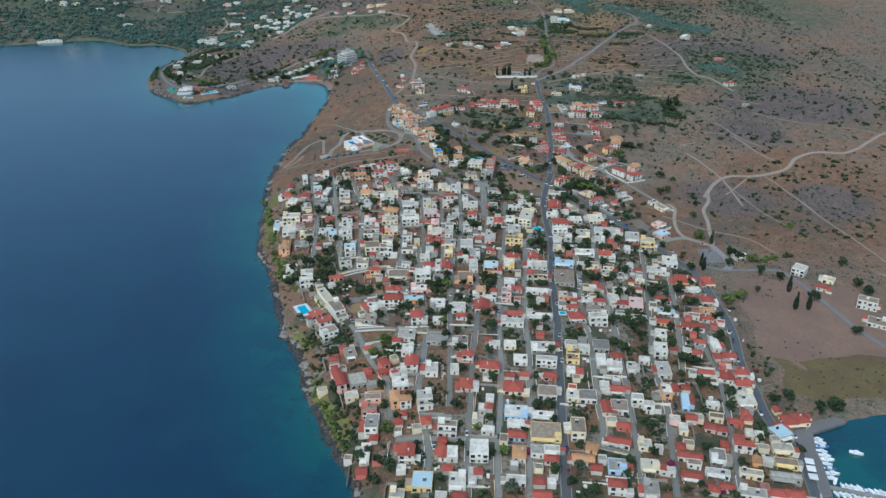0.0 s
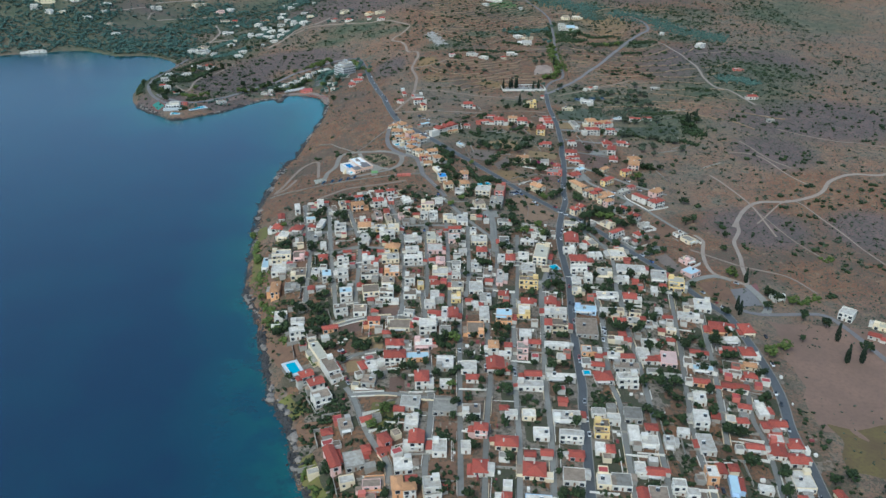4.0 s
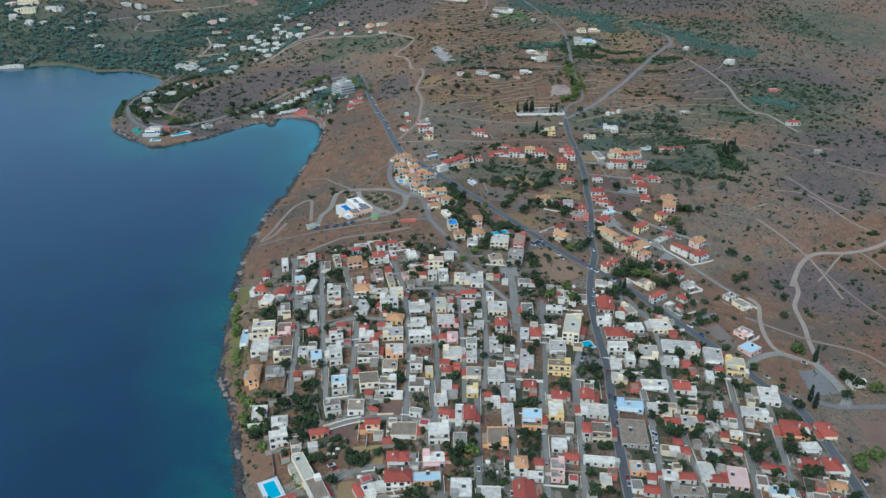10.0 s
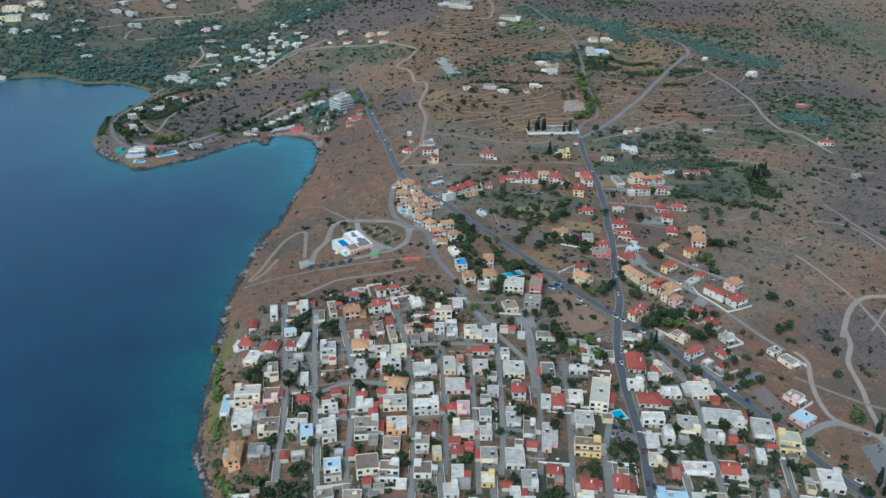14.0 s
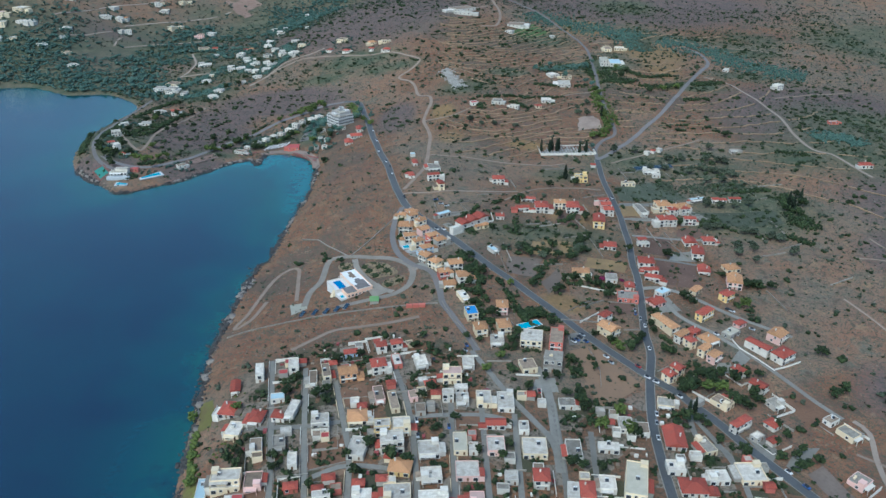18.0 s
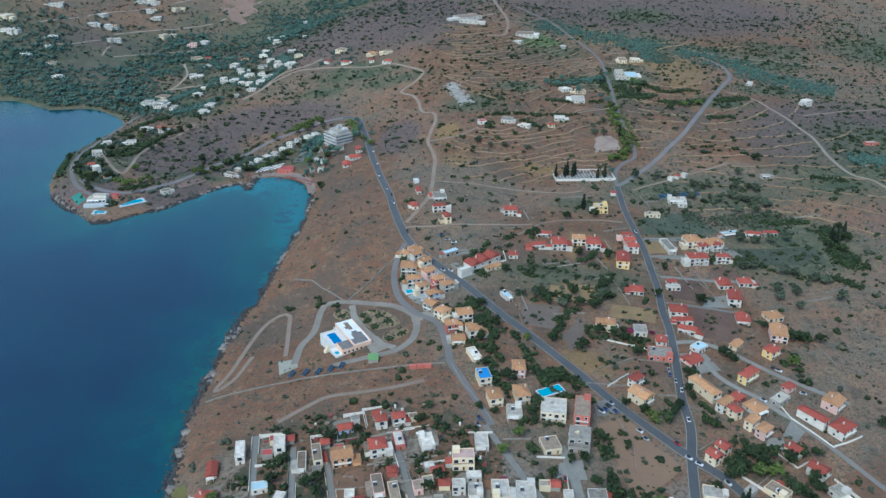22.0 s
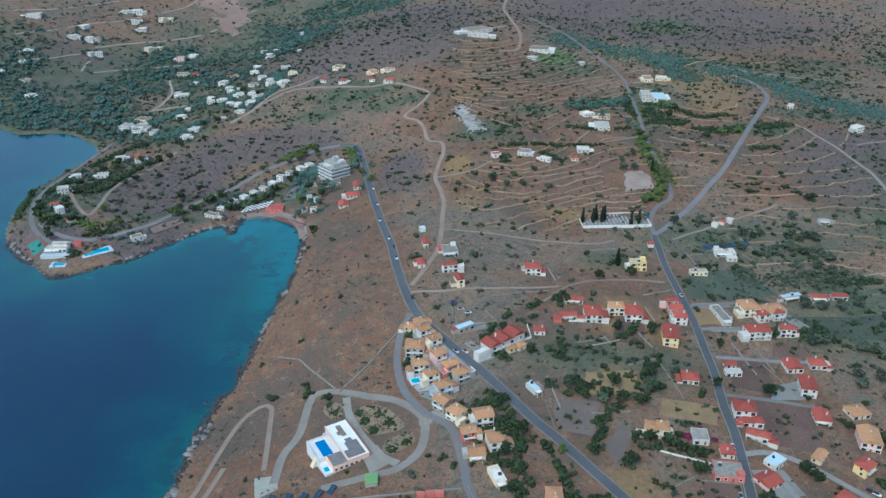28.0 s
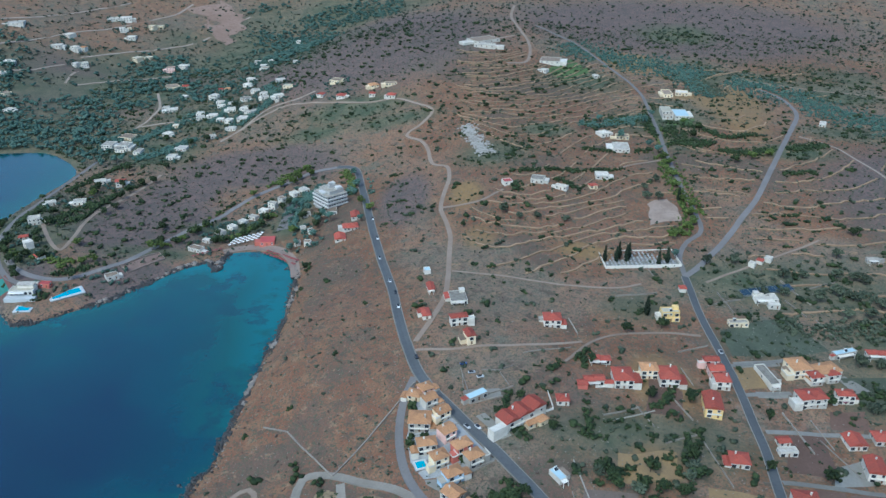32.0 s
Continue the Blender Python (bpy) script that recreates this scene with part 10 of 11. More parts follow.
patch("paved_yard", [(172.0, 774.0), (176.4, 764.5), (167.6, 754.4), (161.8, 760.1)], concrete, "grey concrete yard between the villas", 0.16)
patch("paved_yard", [(153.1, 758.0), (161.3, 758.6), (160.0, 747.0), (146.2, 745.9)], concrete, "grey concrete yard between the villas", 0.16)
patch("paved_yard", [(31.1, 724.6), (43.4, 728.2), (44.2, 713.7), (28.1, 711.8)], concrete, "pale paved terrace below a villa", 0.16)
patch("tilled_plot", [(-78.6, 540.2), (-60.5, 542.7), (-61.4, 531.3), (-76.0, 528.6)], tilled_dark, "bare brown plot between village houses", 0.14)
patch("straw_plot", [(-61.9, 523.3), (-44.5, 522.7), (-44.6, 505.7), (-59.3, 504.2)], straw_dry, "empty plot of dry straw-coloured grass", 0.14)
patch("straw_plot", [(-67.0, 498.1), (-57.3, 497.3), (-56.7, 485.3), (-65.5, 486.1)], straw_dry, "empty plot of dry straw-coloured grass", 0.14)
patch("tilled_plot", [(-37.5, 475.1), (-28.4, 475.7), (-27.8, 461.9), (-37.2, 461.4)], tilled_dark, "bare brown plot between village houses", 0.14)
patch("tilled_plot", [(-49.7, 556.9), (-35.6, 556.6), (-37.0, 544.2), (-49.5, 544.6)], tilled_dark, "bare brown plot between village houses", 0.14)
patch("parking", [(-202, 1300), (-191, 1303), (-191, 1236), (-201, 1234)], asphalt_pale, "grey paved yard below the hotel", 0.16)
patch("gravel_forecourt", [(-84, 845), (-74, 849), (-66, 833), (-76, 826)], drive_gravel, "pale gravel forecourt of the hillside villa", 0.2, 0.4)
patch("red_court", [(239.5, 624.7), (246, 626.9), (243.5, 614.4), (239.5, 611)], plain("dark_red_paving", (0.2, 0.09, 0.085), (0.15, 0.075, 0.07)), "small dark red paved court", 0.2)
patch("parking", [(58, 777.2), (67.5, 781), (64.2, 768.1), (57.5, 765.9)], asphalt_pale, "small grey yard with parked cars", 0.16)
patch("paved_yard", [(146.1, 684.1), (157, 687.5), (161, 673.8), (152.5, 662)], concrete, "pale concrete forecourt beside the road", 0.2)
# ---- end of plots ----
def bed(ring, lift=0.34):
    """A raised garden bed over a ring of corners, with rounded outline."""
    q = np.array(ring, float)
    for _ in range(2):
        q = np.stack([0.75 * q + 0.25 * np.roll(q, -1, 0), 0.25 * q + 0.75 * np.roll(q, -1, 0)], 1).reshape(-1, 2)
    n, mid = len(q), q.mean(0)
    rows = np.concatenate([mid + (q - mid) * k for k in (1.0, 1.0, 0.75, 0.5, 0.25)])
    z = ground_z(rows[:, 0], rows[:, 1]) + lift
    z[:n] -= lift + 0.3
    v = np.column_stack([rows, z]).tolist() + [(*mid, gz(*mid) + lift)]
    f = [(k * n + i, k * n + (i + 1) % n, (k + 1) * n + (i + 1) % n, (k + 1) * n + i) for k in range(4) for i in range(n)] + [(4 * n + i, 4 * n + (i + 1) % n, 5 * n) for i in range(n)]
    tagged(new("garden_bed", mesh("garden_bed", v, f, garden_soil)), "raised garden bed with low bushes beside the villa drive", "garden bed", kind="structure")


garden_soil = plain("garden_soil", (0.26, 0.195, 0.12), (0.15, 0.12, 0.07), coarse=0.25, fine=1.0, vary=0.9, bump=0.15)
BEDS = [[(-91.2, 880.4), (-86.1, 886.2), (-72.9, 881.9), (-64.3, 870.9), (-58.5, 860.2), (-68, 858.2), (-78.4, 857.5), (-86.7, 869.1)],
        [(-72.6, 845.9), (-67.6, 852.9), (-57.4, 857.5), (-53.3, 851.8), (-54.5, 846.6), (-62.4, 841.8), (-68, 839.2)],
        [(-111.4, 888.7), (-106.8, 894.8), (-97.6, 890.6), (-96, 880.6), (-101.2, 874.3)]]
for ring in BEDS:
    bed(ring)

scar_earth = plain("scar_earth", (0.32, 0.225, 0.175), (0.22, 0.14, 0.105), coarse=0.03, fine=0.3, vary=0.8, bump=0.1)
patch("quarry_scar", [(-515, 2051), (-465, 2082), (-411, 2021), (-424, 1915)], scar_earth, "pale reddish bare slope on the far hill", 0.8, 9)

# ---- beach, quay, pier and jetty ----
lane("track", sand, 8, [(-168, 1150), (-175, 1176), (-190, 1197), (-211, 1206), (-228, 1204), (-240, 1198)], 0.1)


def slab(name, ring, z0, z1, material, words):
    v, f = [], []
    prism(v, f, ring, z0, z1)
    return tagged(new(name, mesh(name, v, f, material)), words, name, kind="structure")


slab("quay", [(198, 318), (209.5, 320.5), (212.5, 334), (215, 347), (216, 358), (220.5, 372.5), (245, 383), (241, 388), (216, 381), (205, 370), (200, 345)], -3, 1.9, asphalt_pale, "grey paved harbour quay")
slab("pier", [(209, 327.8), (262, 311.5), (262.8, 314), (209.8, 330.4)], -3, 1.1, concrete, "narrow concrete pier with moored boats")


def boulders(name, pts, sizes, words, material, seed, flat=0.7):
    rng = np.random.default_rng(seed)
    return tagged(new(name, clumps(name, pts, sizes, material, rng, flat)), words, name, kind="stuff")


rng = np.random.default_rng(21)
line = np.array(coast[1:60], float)
cut = [a + (b - a) * s for a, b in zip(line[:-1], line[1:]) for s in np.linspace(0, 1, max(2, int(np.hypot(*(b - a)) / 0.55)), endpoint=False)]
edge = np.array(cut)
edge = edge[~((edge[:, 0] > -232) & (edge[:, 1] > 1172) & (edge[:, 0] < -168))]
p = np.concatenate([edge + rng.normal(0, w, edge.shape) for w in (0.9, 1.5, 2.1)])
clump = 0.5 + 0.5 * np.sin(p[:, 1] / 7 + np.sin(p[:, 0] / 5)) * np.sin(p[:, 1] / 17)
s = rng.uniform(0.4, 1.25, len(p)) * (0.5 + 1.4 * clump)
boulders("shore_rocks", np.column_stack([p, np.maximum(ground_z(p[:, 0], p[:, 1]), -0.4) + 0.1]), s, "dark jagged rocks along the waterline", rock, 22)
inland = edge[rng.integers(0, len(edge), 1300)] + rng.normal(0, 2.2, (1300, 2))
far_in = shore(inland[:, 0], inland[:, 1])
inland = inland[(far_in > 0.5) & (far_in < 4.2)]
boulders("shore_ledges", np.column_stack([inland, ground_z(inland[:, 0], inland[:, 1])]), rng.uniform(0.9, 3.4, len(inland)) * (0.3 + 0.9 * (np.sin(inland[:, 1] / 13) * np.sin(inland[:, 1] / 31 + 1) > 0.1)), "flat grey ledges of rock above the water", ledge, 26, 0.3)
t = np.linspace(0, 1, 130)
p = np.column_stack([-237 + 1.5 * t + rng.normal(0, 1.3, 130), 1190 - 27 * t + rng.normal(0, 0.8, 130), rng.uniform(-0.3, 1.0, 130)])
boulders("rock_jetty", p, rng.uniform(0.5, 1.2, 130), "short jetty of piled rocks", rock, 23)


# ---- boats ----
def hull_mesh():
    v, f, secs = [], [], [(-3.2, 1.0, 0.95), (-1.5, 1.2, 0.95), (0.6, 1.15, 1.0), (2.2, 0.7, 1.15), (3.4, 0.06, 1.3)]
    for x, w, h in secs:
        v += [(x, -w, h), (x, -w * 0.75, 0.1), (x, 0, -0.35), (x, w * 0.75, 0.1), (x, w, h), (x, w * 0.8, h - 0.12), (x, 0, h - 0.25), (x, -w * 0.8, h - 0.12)]
    for k in range(4):
        f += [(8 * k + i, 8 * k + (i + 1) % 8, 8 * k + 8 + (i + 1) % 8, 8 * k + 8 + i) for i in range(8)]
    return v, f + [tuple(range(7, -1, -1)), tuple(range(32, 40))]


boat_mes = [mesh("boat", *hull_mesh(), m) for m in (hull_paint, hull_blue)]
cabin_me = boxes("cabin", [(-0.9, 1.1, -0.7, 0.7, 0.7, 1.75), (-1.0, 0.9, -0.75, 0.75, 1.75, 1.85)], hull_paint)
seat_me = boxes("bench", [(-2.6, -2.0, -0.8, 0.8, 0.6, 0.95)], canvas_white)


def boat(x, y, turn, size, dark):
    o = new("boat", boat_mes[dark])
    o.matrix_world = pose(x, y, 0.1, 0, 0, turn) @ Matrix.Scale(size, 4)
    tagged(o, ("small dark blue" if dark else "small white") + " motor boat moored in the harbour", "boat", group="moored boats")
    part("cabin", cabin_me, o)
    part("bench", seat_me, o)


for k, y in enumerate((368.5, 365, 361.5, 358, 354, 350.5, 347, 343, 339, 335.5)):
    boat(221.5 - 0.18 * (368 - y) + (k % 3) * 0.5, y, -14 + 5 * (k % 3), 0.95 + 0.15 * (k % 3), k % 5 == 2)
for k in range(16):
    boat(219 + 2.75 * k, 329.2 - 0.84 * k, 98 + 4 * (k % 3), 0.8 + 0.08 * (k % 4), k % 6 == 4)
for k in range(14):
    boat(213 + 2.9 * k, 323.4 - 0.88 * k, -78 + 4 * (k % 3), 0.75 + 0.08 * (k % 4), k % 5 == 3)
boat(239, 356.5, -20, 1.15, 0)
boat(216.5, 333.2, 60, 0.8, 0)


# ---- cars ----
def car_meshes():
    prof = [(-2.1, 0.35), (-2.15, 0.85), (-1.9, 1.0), (-1.2, 1.02), (1.1, 0.98), (2.0, 0.82), (2.15, 0.5), (2.1, 0.35)]
    v = [(x, s * 0.86, z) for s in (-1, 1) for x, z in prof]
    f = [tuple(range(8)), tuple(range(15, 7, -1))] + [(i, 8 + i, 8 + (i + 1) % 8, (i + 1) % 8) for i in range(8)]
    body = (v, [t[::-1] for t in f])
    v = [(-1.75, -0.78, 1.0), (1.0, -0.78, 1.0), (1.0, 0.78, 1.0), (-1.75, 0.78, 1.0), (-1.35, -0.62, 1.48), (0.3, -0.62, 1.48), (0.3, 0.62, 1.48), (-1.35, 0.62, 1.48)]
    cabin = (v, [(4, 5, 6, 7), (0, 1, 5, 4), (1, 2, 6, 5), (2, 3, 7, 6), (3, 0, 4, 7)])
    ring = [(0.33 * math.cos(a), 0.33 * math.sin(a)) for a in np.arange(8) * math.pi / 4]
    v = [(x, y, z) for y in (-0.11, 0.11) for x, z in ring]
    wheel = (v, [tuple(range(8)), tuple(range(15, 7, -1))] + [(i, 8 + i, 8 + (i + 1) % 8, (i + 1) % 8) for i in range(8)])
    return body, cabin, wheel


car_body, car_cabin, car_wheel = car_meshes()
car_mes = [mesh("car", *car_body, m) for m in car_paints]
roof_mes = boxes("car_roof", [(-1.3, 0.25, -0.6, 0.6, 1.482, 1.52)], car_paints[0])
glass_me, wheel_me = mesh("cabin_glass", *car_cabin, pane_glass), mesh("wheel", *car_wheel, tyre_black)
under_me = boxes("undercarriage", [(-1.8, 1.8, -0.82, 0.82, 0.0, 0.348)], tyre_black)
car_names = ["white", "silver grey", "dark", "red", "blue"]
lane_pts = np.concatenate([np.column_stack([run[:-1], np.degrees(np.arctan2(*np.diff(run, axis=0).T[::-1])), np.full(len(run) - 1, width)]) for run, width in road_lines])


def car(x, y, paint_no):
    k = ((lane_pts[:, :2] - (x, y)) ** 2).sum(1).argmin()
    lx, ly, turn, width = lane_pts[k]
    near = math.hypot(lx - x, ly - y) < width / 2
    o = new("car", car_mes[paint_no])
    o.matrix_world = pose(x, y, gz(x, y) + (0.32 if near else 0.05), 0, 0, turn)
    tagged(o, car_names[paint_no] + " car standing at the roadside", "car", group="parked cars")
    part("cabin_glass", glass_me, o)
    part("undercarriage", under_me, o)


car(104.8, 535.5, 0)
car(102.7, 521.6, 0)
car(79.1, 452.3, 1)
car(77.8, 435.7, 0)
car(121.0, 525.4, 0)
car(-99.3, 488.0, 1)
car(138.1, 388.4, 3)
car(140.9, 385.7, 2)
car(125.4, 371.6, 2)
car(207.8, 368.8, 0)
car(206.4, 361.2, 1)
car(194.0, 387.0, 0)
car(-9.6, 336.8, 0)
car(-4.1, 344.5, 0)
car(14.3, 353.8, 0)
car(35.4, 392.8, 3)
car(14.6, 338.7, 2)
car(32.3, 351.0, 2)
car(89.3, 566.6, 2)
car(86.2, 541.1, 0)
car(77.2, 423.2, 0)
car(70.4, 358.0, 2)
car(69.2, 342.0, 2)
car(67.8, 325.0, 3)
car(66.5, 314.9, 3)
car(203.9, 477.6, 0)
car(203.2, 466.7, 2)
car(199.8, 449.3, 2)
car(198.4, 442.5, 1)
car(147.7, 372.8, 0)
car(135.3, 370.7, 1)
car(-72.1, 510.7, 0)
car(-69.9, 508.1, 3)
car(-64.5, 478.8, 3)
car(-63.4, 474.7, 1)
car(94.3, 607.0, 0)
car(90.2, 594.5, 3)
car(88.1, 556.9, 1)
car(86.1, 542.5, 3)
car(82.7, 497.7, 3)
car(82.4, 493.2, 1)
car(75.8, 606.2, 1)
car(77.6, 613.3, 2)
car(106.1, 534.5, 1)
car(105.2, 529.2, 0)
car(102.5, 521.3, 0)
car(86.7, 568.6, 2)
car(22.9, 495.4, 0)
car(22.0, 482.6, 0)
car(22.1, 478.5, 2)
car(5.9, 499.8, 0)
car(39.3, 479.2, 1)
car(39.7, 475.2, 1)
car(41.2, 502.8, 1)
car(165.0, 645.9, 4)
car(159.8, 656.8, 0)
car(195.2, 603.8, 1)
car(204.9, 584.1, 0)
car(223.1, 546.3, 2)
car(214.4, 510.4, 0)
car(228.4, 624.8, 1)
car(240.1, 592.4, 2)
car(79.9, 756.0, 0)
car(81.8, 749.7, 1)
car(98.9, 747.6, 3)
car(102.2, 736.5, 0)
car(106.6, 732.1, 0)
car(117.8, 718.7, 0)
car(-58.0, 664.7, 2)
car(-55.5, 664.7, 2)
car(-38.8, 680.3, 0)
car(-37.7, 668.0, 1)
car(99.5, 700.3, 0)
car(97.5, 691.8, 1)
car(95.1, 678.3, 0)
car(-30.3, 738.3, 2)
car(32.5, 712.8, 3)
car(-20.9, 675.9, 4)
car(-6.0, 788.9, 2)
car(-0.7, 792.8, 4)
car(1.0, 796.1, 0)
car(61.1, 770.6, 0)
car(63.6, 772.9, 4)
car(65.8, 776.5, 2)
car(67.8, 778.8, 1)
car(69.3, 771.9, 4)
car(60.5, 771.8, 2)
car(-61.8, 987.2, 2)
car(-25.9, 925.8, 0)
car(-31.7, 926.2, 0)
car(117.3, 848.7, 1)
car(117.7, 851.3, 0)
car(110.7, 816.1, 1)
car(110.4, 811.5, 4)
car(112.3, 804.8, 1)
car(113.8, 796.1, 0)
car(110.7, 768.9, 0)
car(182.4, 822.4, 0)
car(180.0, 824.5, 2)
car(189.2, 799.7, 1)
car(172.9, 792.1, 0)
car(161.9, 791.4, 0)
car(-9.8, 756.8, 4)
car(-10.6, 750.9, 1)
car(-102.7, 1173.1, 0)
car(-97.5, 1135.4, 0)
car(-86.0, 1090.8, 0)
car(-76.9, 1048.1, 0)
car(-80.3, 1069.4, 2)
car(129.3, 1008.0, 0)
car(-110.7, 1217.0, 0)
car(-28.5, 971.1, 1)
car(-23.6, 967.4, 0)
car(-33.4, 978.6, 4)


# ---- beach parasols ----
def parasol_mesh(material):
    v = [(0, 0, 2.5)] + [(1.5 * math.cos(a), 1.5 * math.sin(a), 2.0) for a in np.arange(8) * math.pi / 4] + [(0, 0, 2.42)]
    f = [(0, 1 + i, 1 + (i + 1) % 8) for i in range(8)] + [(9, 1 + (i + 1) % 8, 1 + i) for i in range(8)]
    return mesh("canopy", v, f, material)


pole_me = boxes("parasol", [(-0.04, 0.04, -0.04, 0.04, -0.3, 2.45)], metal_grey)
white_top, red_top = parasol_mesh(canvas_white), parasol_mesh(canvas_red)


def parasol(x, y, canopy, colour):
    o = new("parasol", pole_me)
    o.matrix_world = pose(x, y, gz(x, y))
    tagged(o, colour + " beach parasol on a pole in the sand", "parasol", group="beach parasols")
    part("canopy", canopy, o)


for i in range(4):
    for j in range(7):
        parasol(-237 + 3.6 * j + 0.8 * i, 1208 + 1.7 * j + 4.2 * i, white_top, "white")
for k, (x, y) in enumerate([(-173 - 0.5 * q * q / 9 - 2.2 * q, 1170 + 2.9 * q - 0.05 * q * q) for q in range(12)]):
    parasol(x, y, red_top, "red")
    parasol(x + 2.8, y + 2.4, red_top, "red")
for q in range(7):
    parasol(-243 - 3.2 * q, 1200 - 2.4 * q, red_top, "red")


# ---- solar panels, sheds and containers ----
for x, y in ((-125.6, 814), (-116.6, 813.5), (-108.4, 812.5), (-100.8, 813.4), (-94.3, 815.8)):
    o = new("solar_array", boxes("solar_array", [(-1.9, 1.9, -4.2, -4.0, -1.5, 0.4), (-1.9, 1.9, 4.0, 4.2, -1.5, 0.4), (-1.9, 1.9, -4.2, 4.2, 0.4, 0.5)], metal_grey))
    o.matrix_world = pose(x, y, gz(x, y) + 0.9, 12, 0, -22) @ Matrix.Scale(0.74, 4)
    tagged(o, "blue solar panels on a low metal frame", "solar panels", group="solar arrays")
    for i in range(5):
        part("panel", boxes("panel", [(-1.85, 1.85, -4.1 + 1.65 * i, -2.55 + 1.65 * i, 0.504, 0.56)], panel_blue), o)
for i in range(6):
    x0 = 168 + 6.8 * i
    o = new("solar_array", boxes("solar_array", [(-3.2, 3.2, -3.4, -3.2, -1.4, 0.3), (-3.2, 3.2, -3.4, 3.4, 0.3, 0.4)], metal_grey))
    o.matrix_world = pose(x0, 1080.5 + 2.0 * i, gz(x0, 1080.5 + 2 * i) + 1.2, 8, 0, 16)
    tagged(o, "dark solar panels on a low metal frame", "solar panels", group="solar arrays")
    for j in range(4):
        part("panel", boxes("panel", [(-3.1 + 1.57 * j, -1.62 + 1.57 * j, -3.3, 3.3, 0.404, 0.46)], panel_blue), o)
o = new("shed", boxes("shed", [(-3, 3, -3.5, 3.5, -0.6, 2.6)], paint["g"]))
o.matrix_world = pose(-74.5, 819.5, gz(-74.5, 819.5), 0, 0, 5)
tagged(o, "small shed with a light green roof", "shed")
part("roof", boxes("roof", [(-3.3, 3.3, -3.8, 3.8, 2.604, 2.75)], plain("green_sheet", (0.2, 0.36, 0.14))), o)
for k in range(3):
    x = -49 + 4.6 * k
    o = new("container", boxes("container", [(-2.1, 2.1, -1.2, 1.2, 0, 2.3), (-2.15, -2.0, -1.25, 1.25, -0.05, 2.35), (2.0, 2.15, -1.25, 1.25, -0.05, 2.35)], paint["r"]))
    o.matrix_world = pose(x, 807, gz(x, 807) + 0.1, 0, 0, 2)
    tagged(o, "weathered red steel container on bare ground", "container", group="containers")


# ---- stone walls, terraces and garden walls ----
def wall(name, corners, high, thick, material, words, cat="wall"):
    p = np.array(corners, float)
    run = np.concatenate([a + (b - a) * np.linspace(0, 1, max(2, int(np.hypot(*(b - a)) / 4)), endpoint=False)[:, None] for a, b in zip(p[:-1], p[1:])] + [p[-1:]])
    t = np.gradient(run, axis=0)
    t /= np.hypot(*t.T)[:, None] + 1e-9
    side = np.stack([-t[:, 1], t[:, 0]], 1) * thick / 2
    z = ground_z(run[:, 0], run[:, 1])
    n, v, f = len(run), [], []
    for q, dz in ((run - side, -0.5), (run - side, high), (run + side, high), (run + side, -0.5)):
        v += [(*xy, zz + dz) for xy, zz in zip(q, z)]
    for k in range(3):
        f += [(k * n + i, k * n + i + 1, (k + 1) * n + i + 1, (k + 1) * n + i) for i in range(n - 1)]
    f += [(0, n, 2 * n, 3 * n), (4 * n - 1, 3 * n - 1, 2 * n - 1, n - 1)]
    return tagged(new(name, mesh(name, v, f, material)), words, cat, group=name + "s")


for line in WALLS:
    wall("stone_wall", line, 0.9, 0.6, stone, "long dry stone wall across the slope")
bank_earth = plain("terrace_earth", (0.36, 0.245, 0.15), (0.2, 0.135, 0.085), coarse=0.1, fine=1.0, vary=0.7)
bank_spots = []
for level, west, east, south in [(q, -30, 190, 1090) for q in np.arange(33.0, 92.0, 1.45)] + [(q, 190, 400, 960) for q in np.arange(24.0, 60.0, 2.3)] + [(q, 150, 330, 1430) for q in np.arange(51.0, 80.0, 1.9)]:
    xs = np.arange(west + 9 * math.sin(level), east + 20 * math.sin(level * 1.7), 6.0)
    ys = np.arange(south, 1640, 4.0)
    g = sheet(*np.meshgrid(xs, ys)) > level
    first = np.where(g.any(0), ys[g.argmax(0)], np.nan) + 3 * np.sin(xs / 17 + level)
    run = []
    for x, y in list(zip(xs, first)) + [(0, np.nan)]:
        ok = np.isfinite(y) and south + 5 < y < 1630 and free(np.array([[x, y]]))[0] and (not run or abs(y - run[-1][1]) < 14)
        if ok:
            run.append((x, float(y)))
        if ok:
            bank_spots.append((x, float(y)))
        if not ok or len(run) > 26:
            if len(run) > 3:
                wall("terrace_bank", run, 0.7, 1.7, bank_earth, "pale earth and stone terrace bank on the hillside")
            run = []
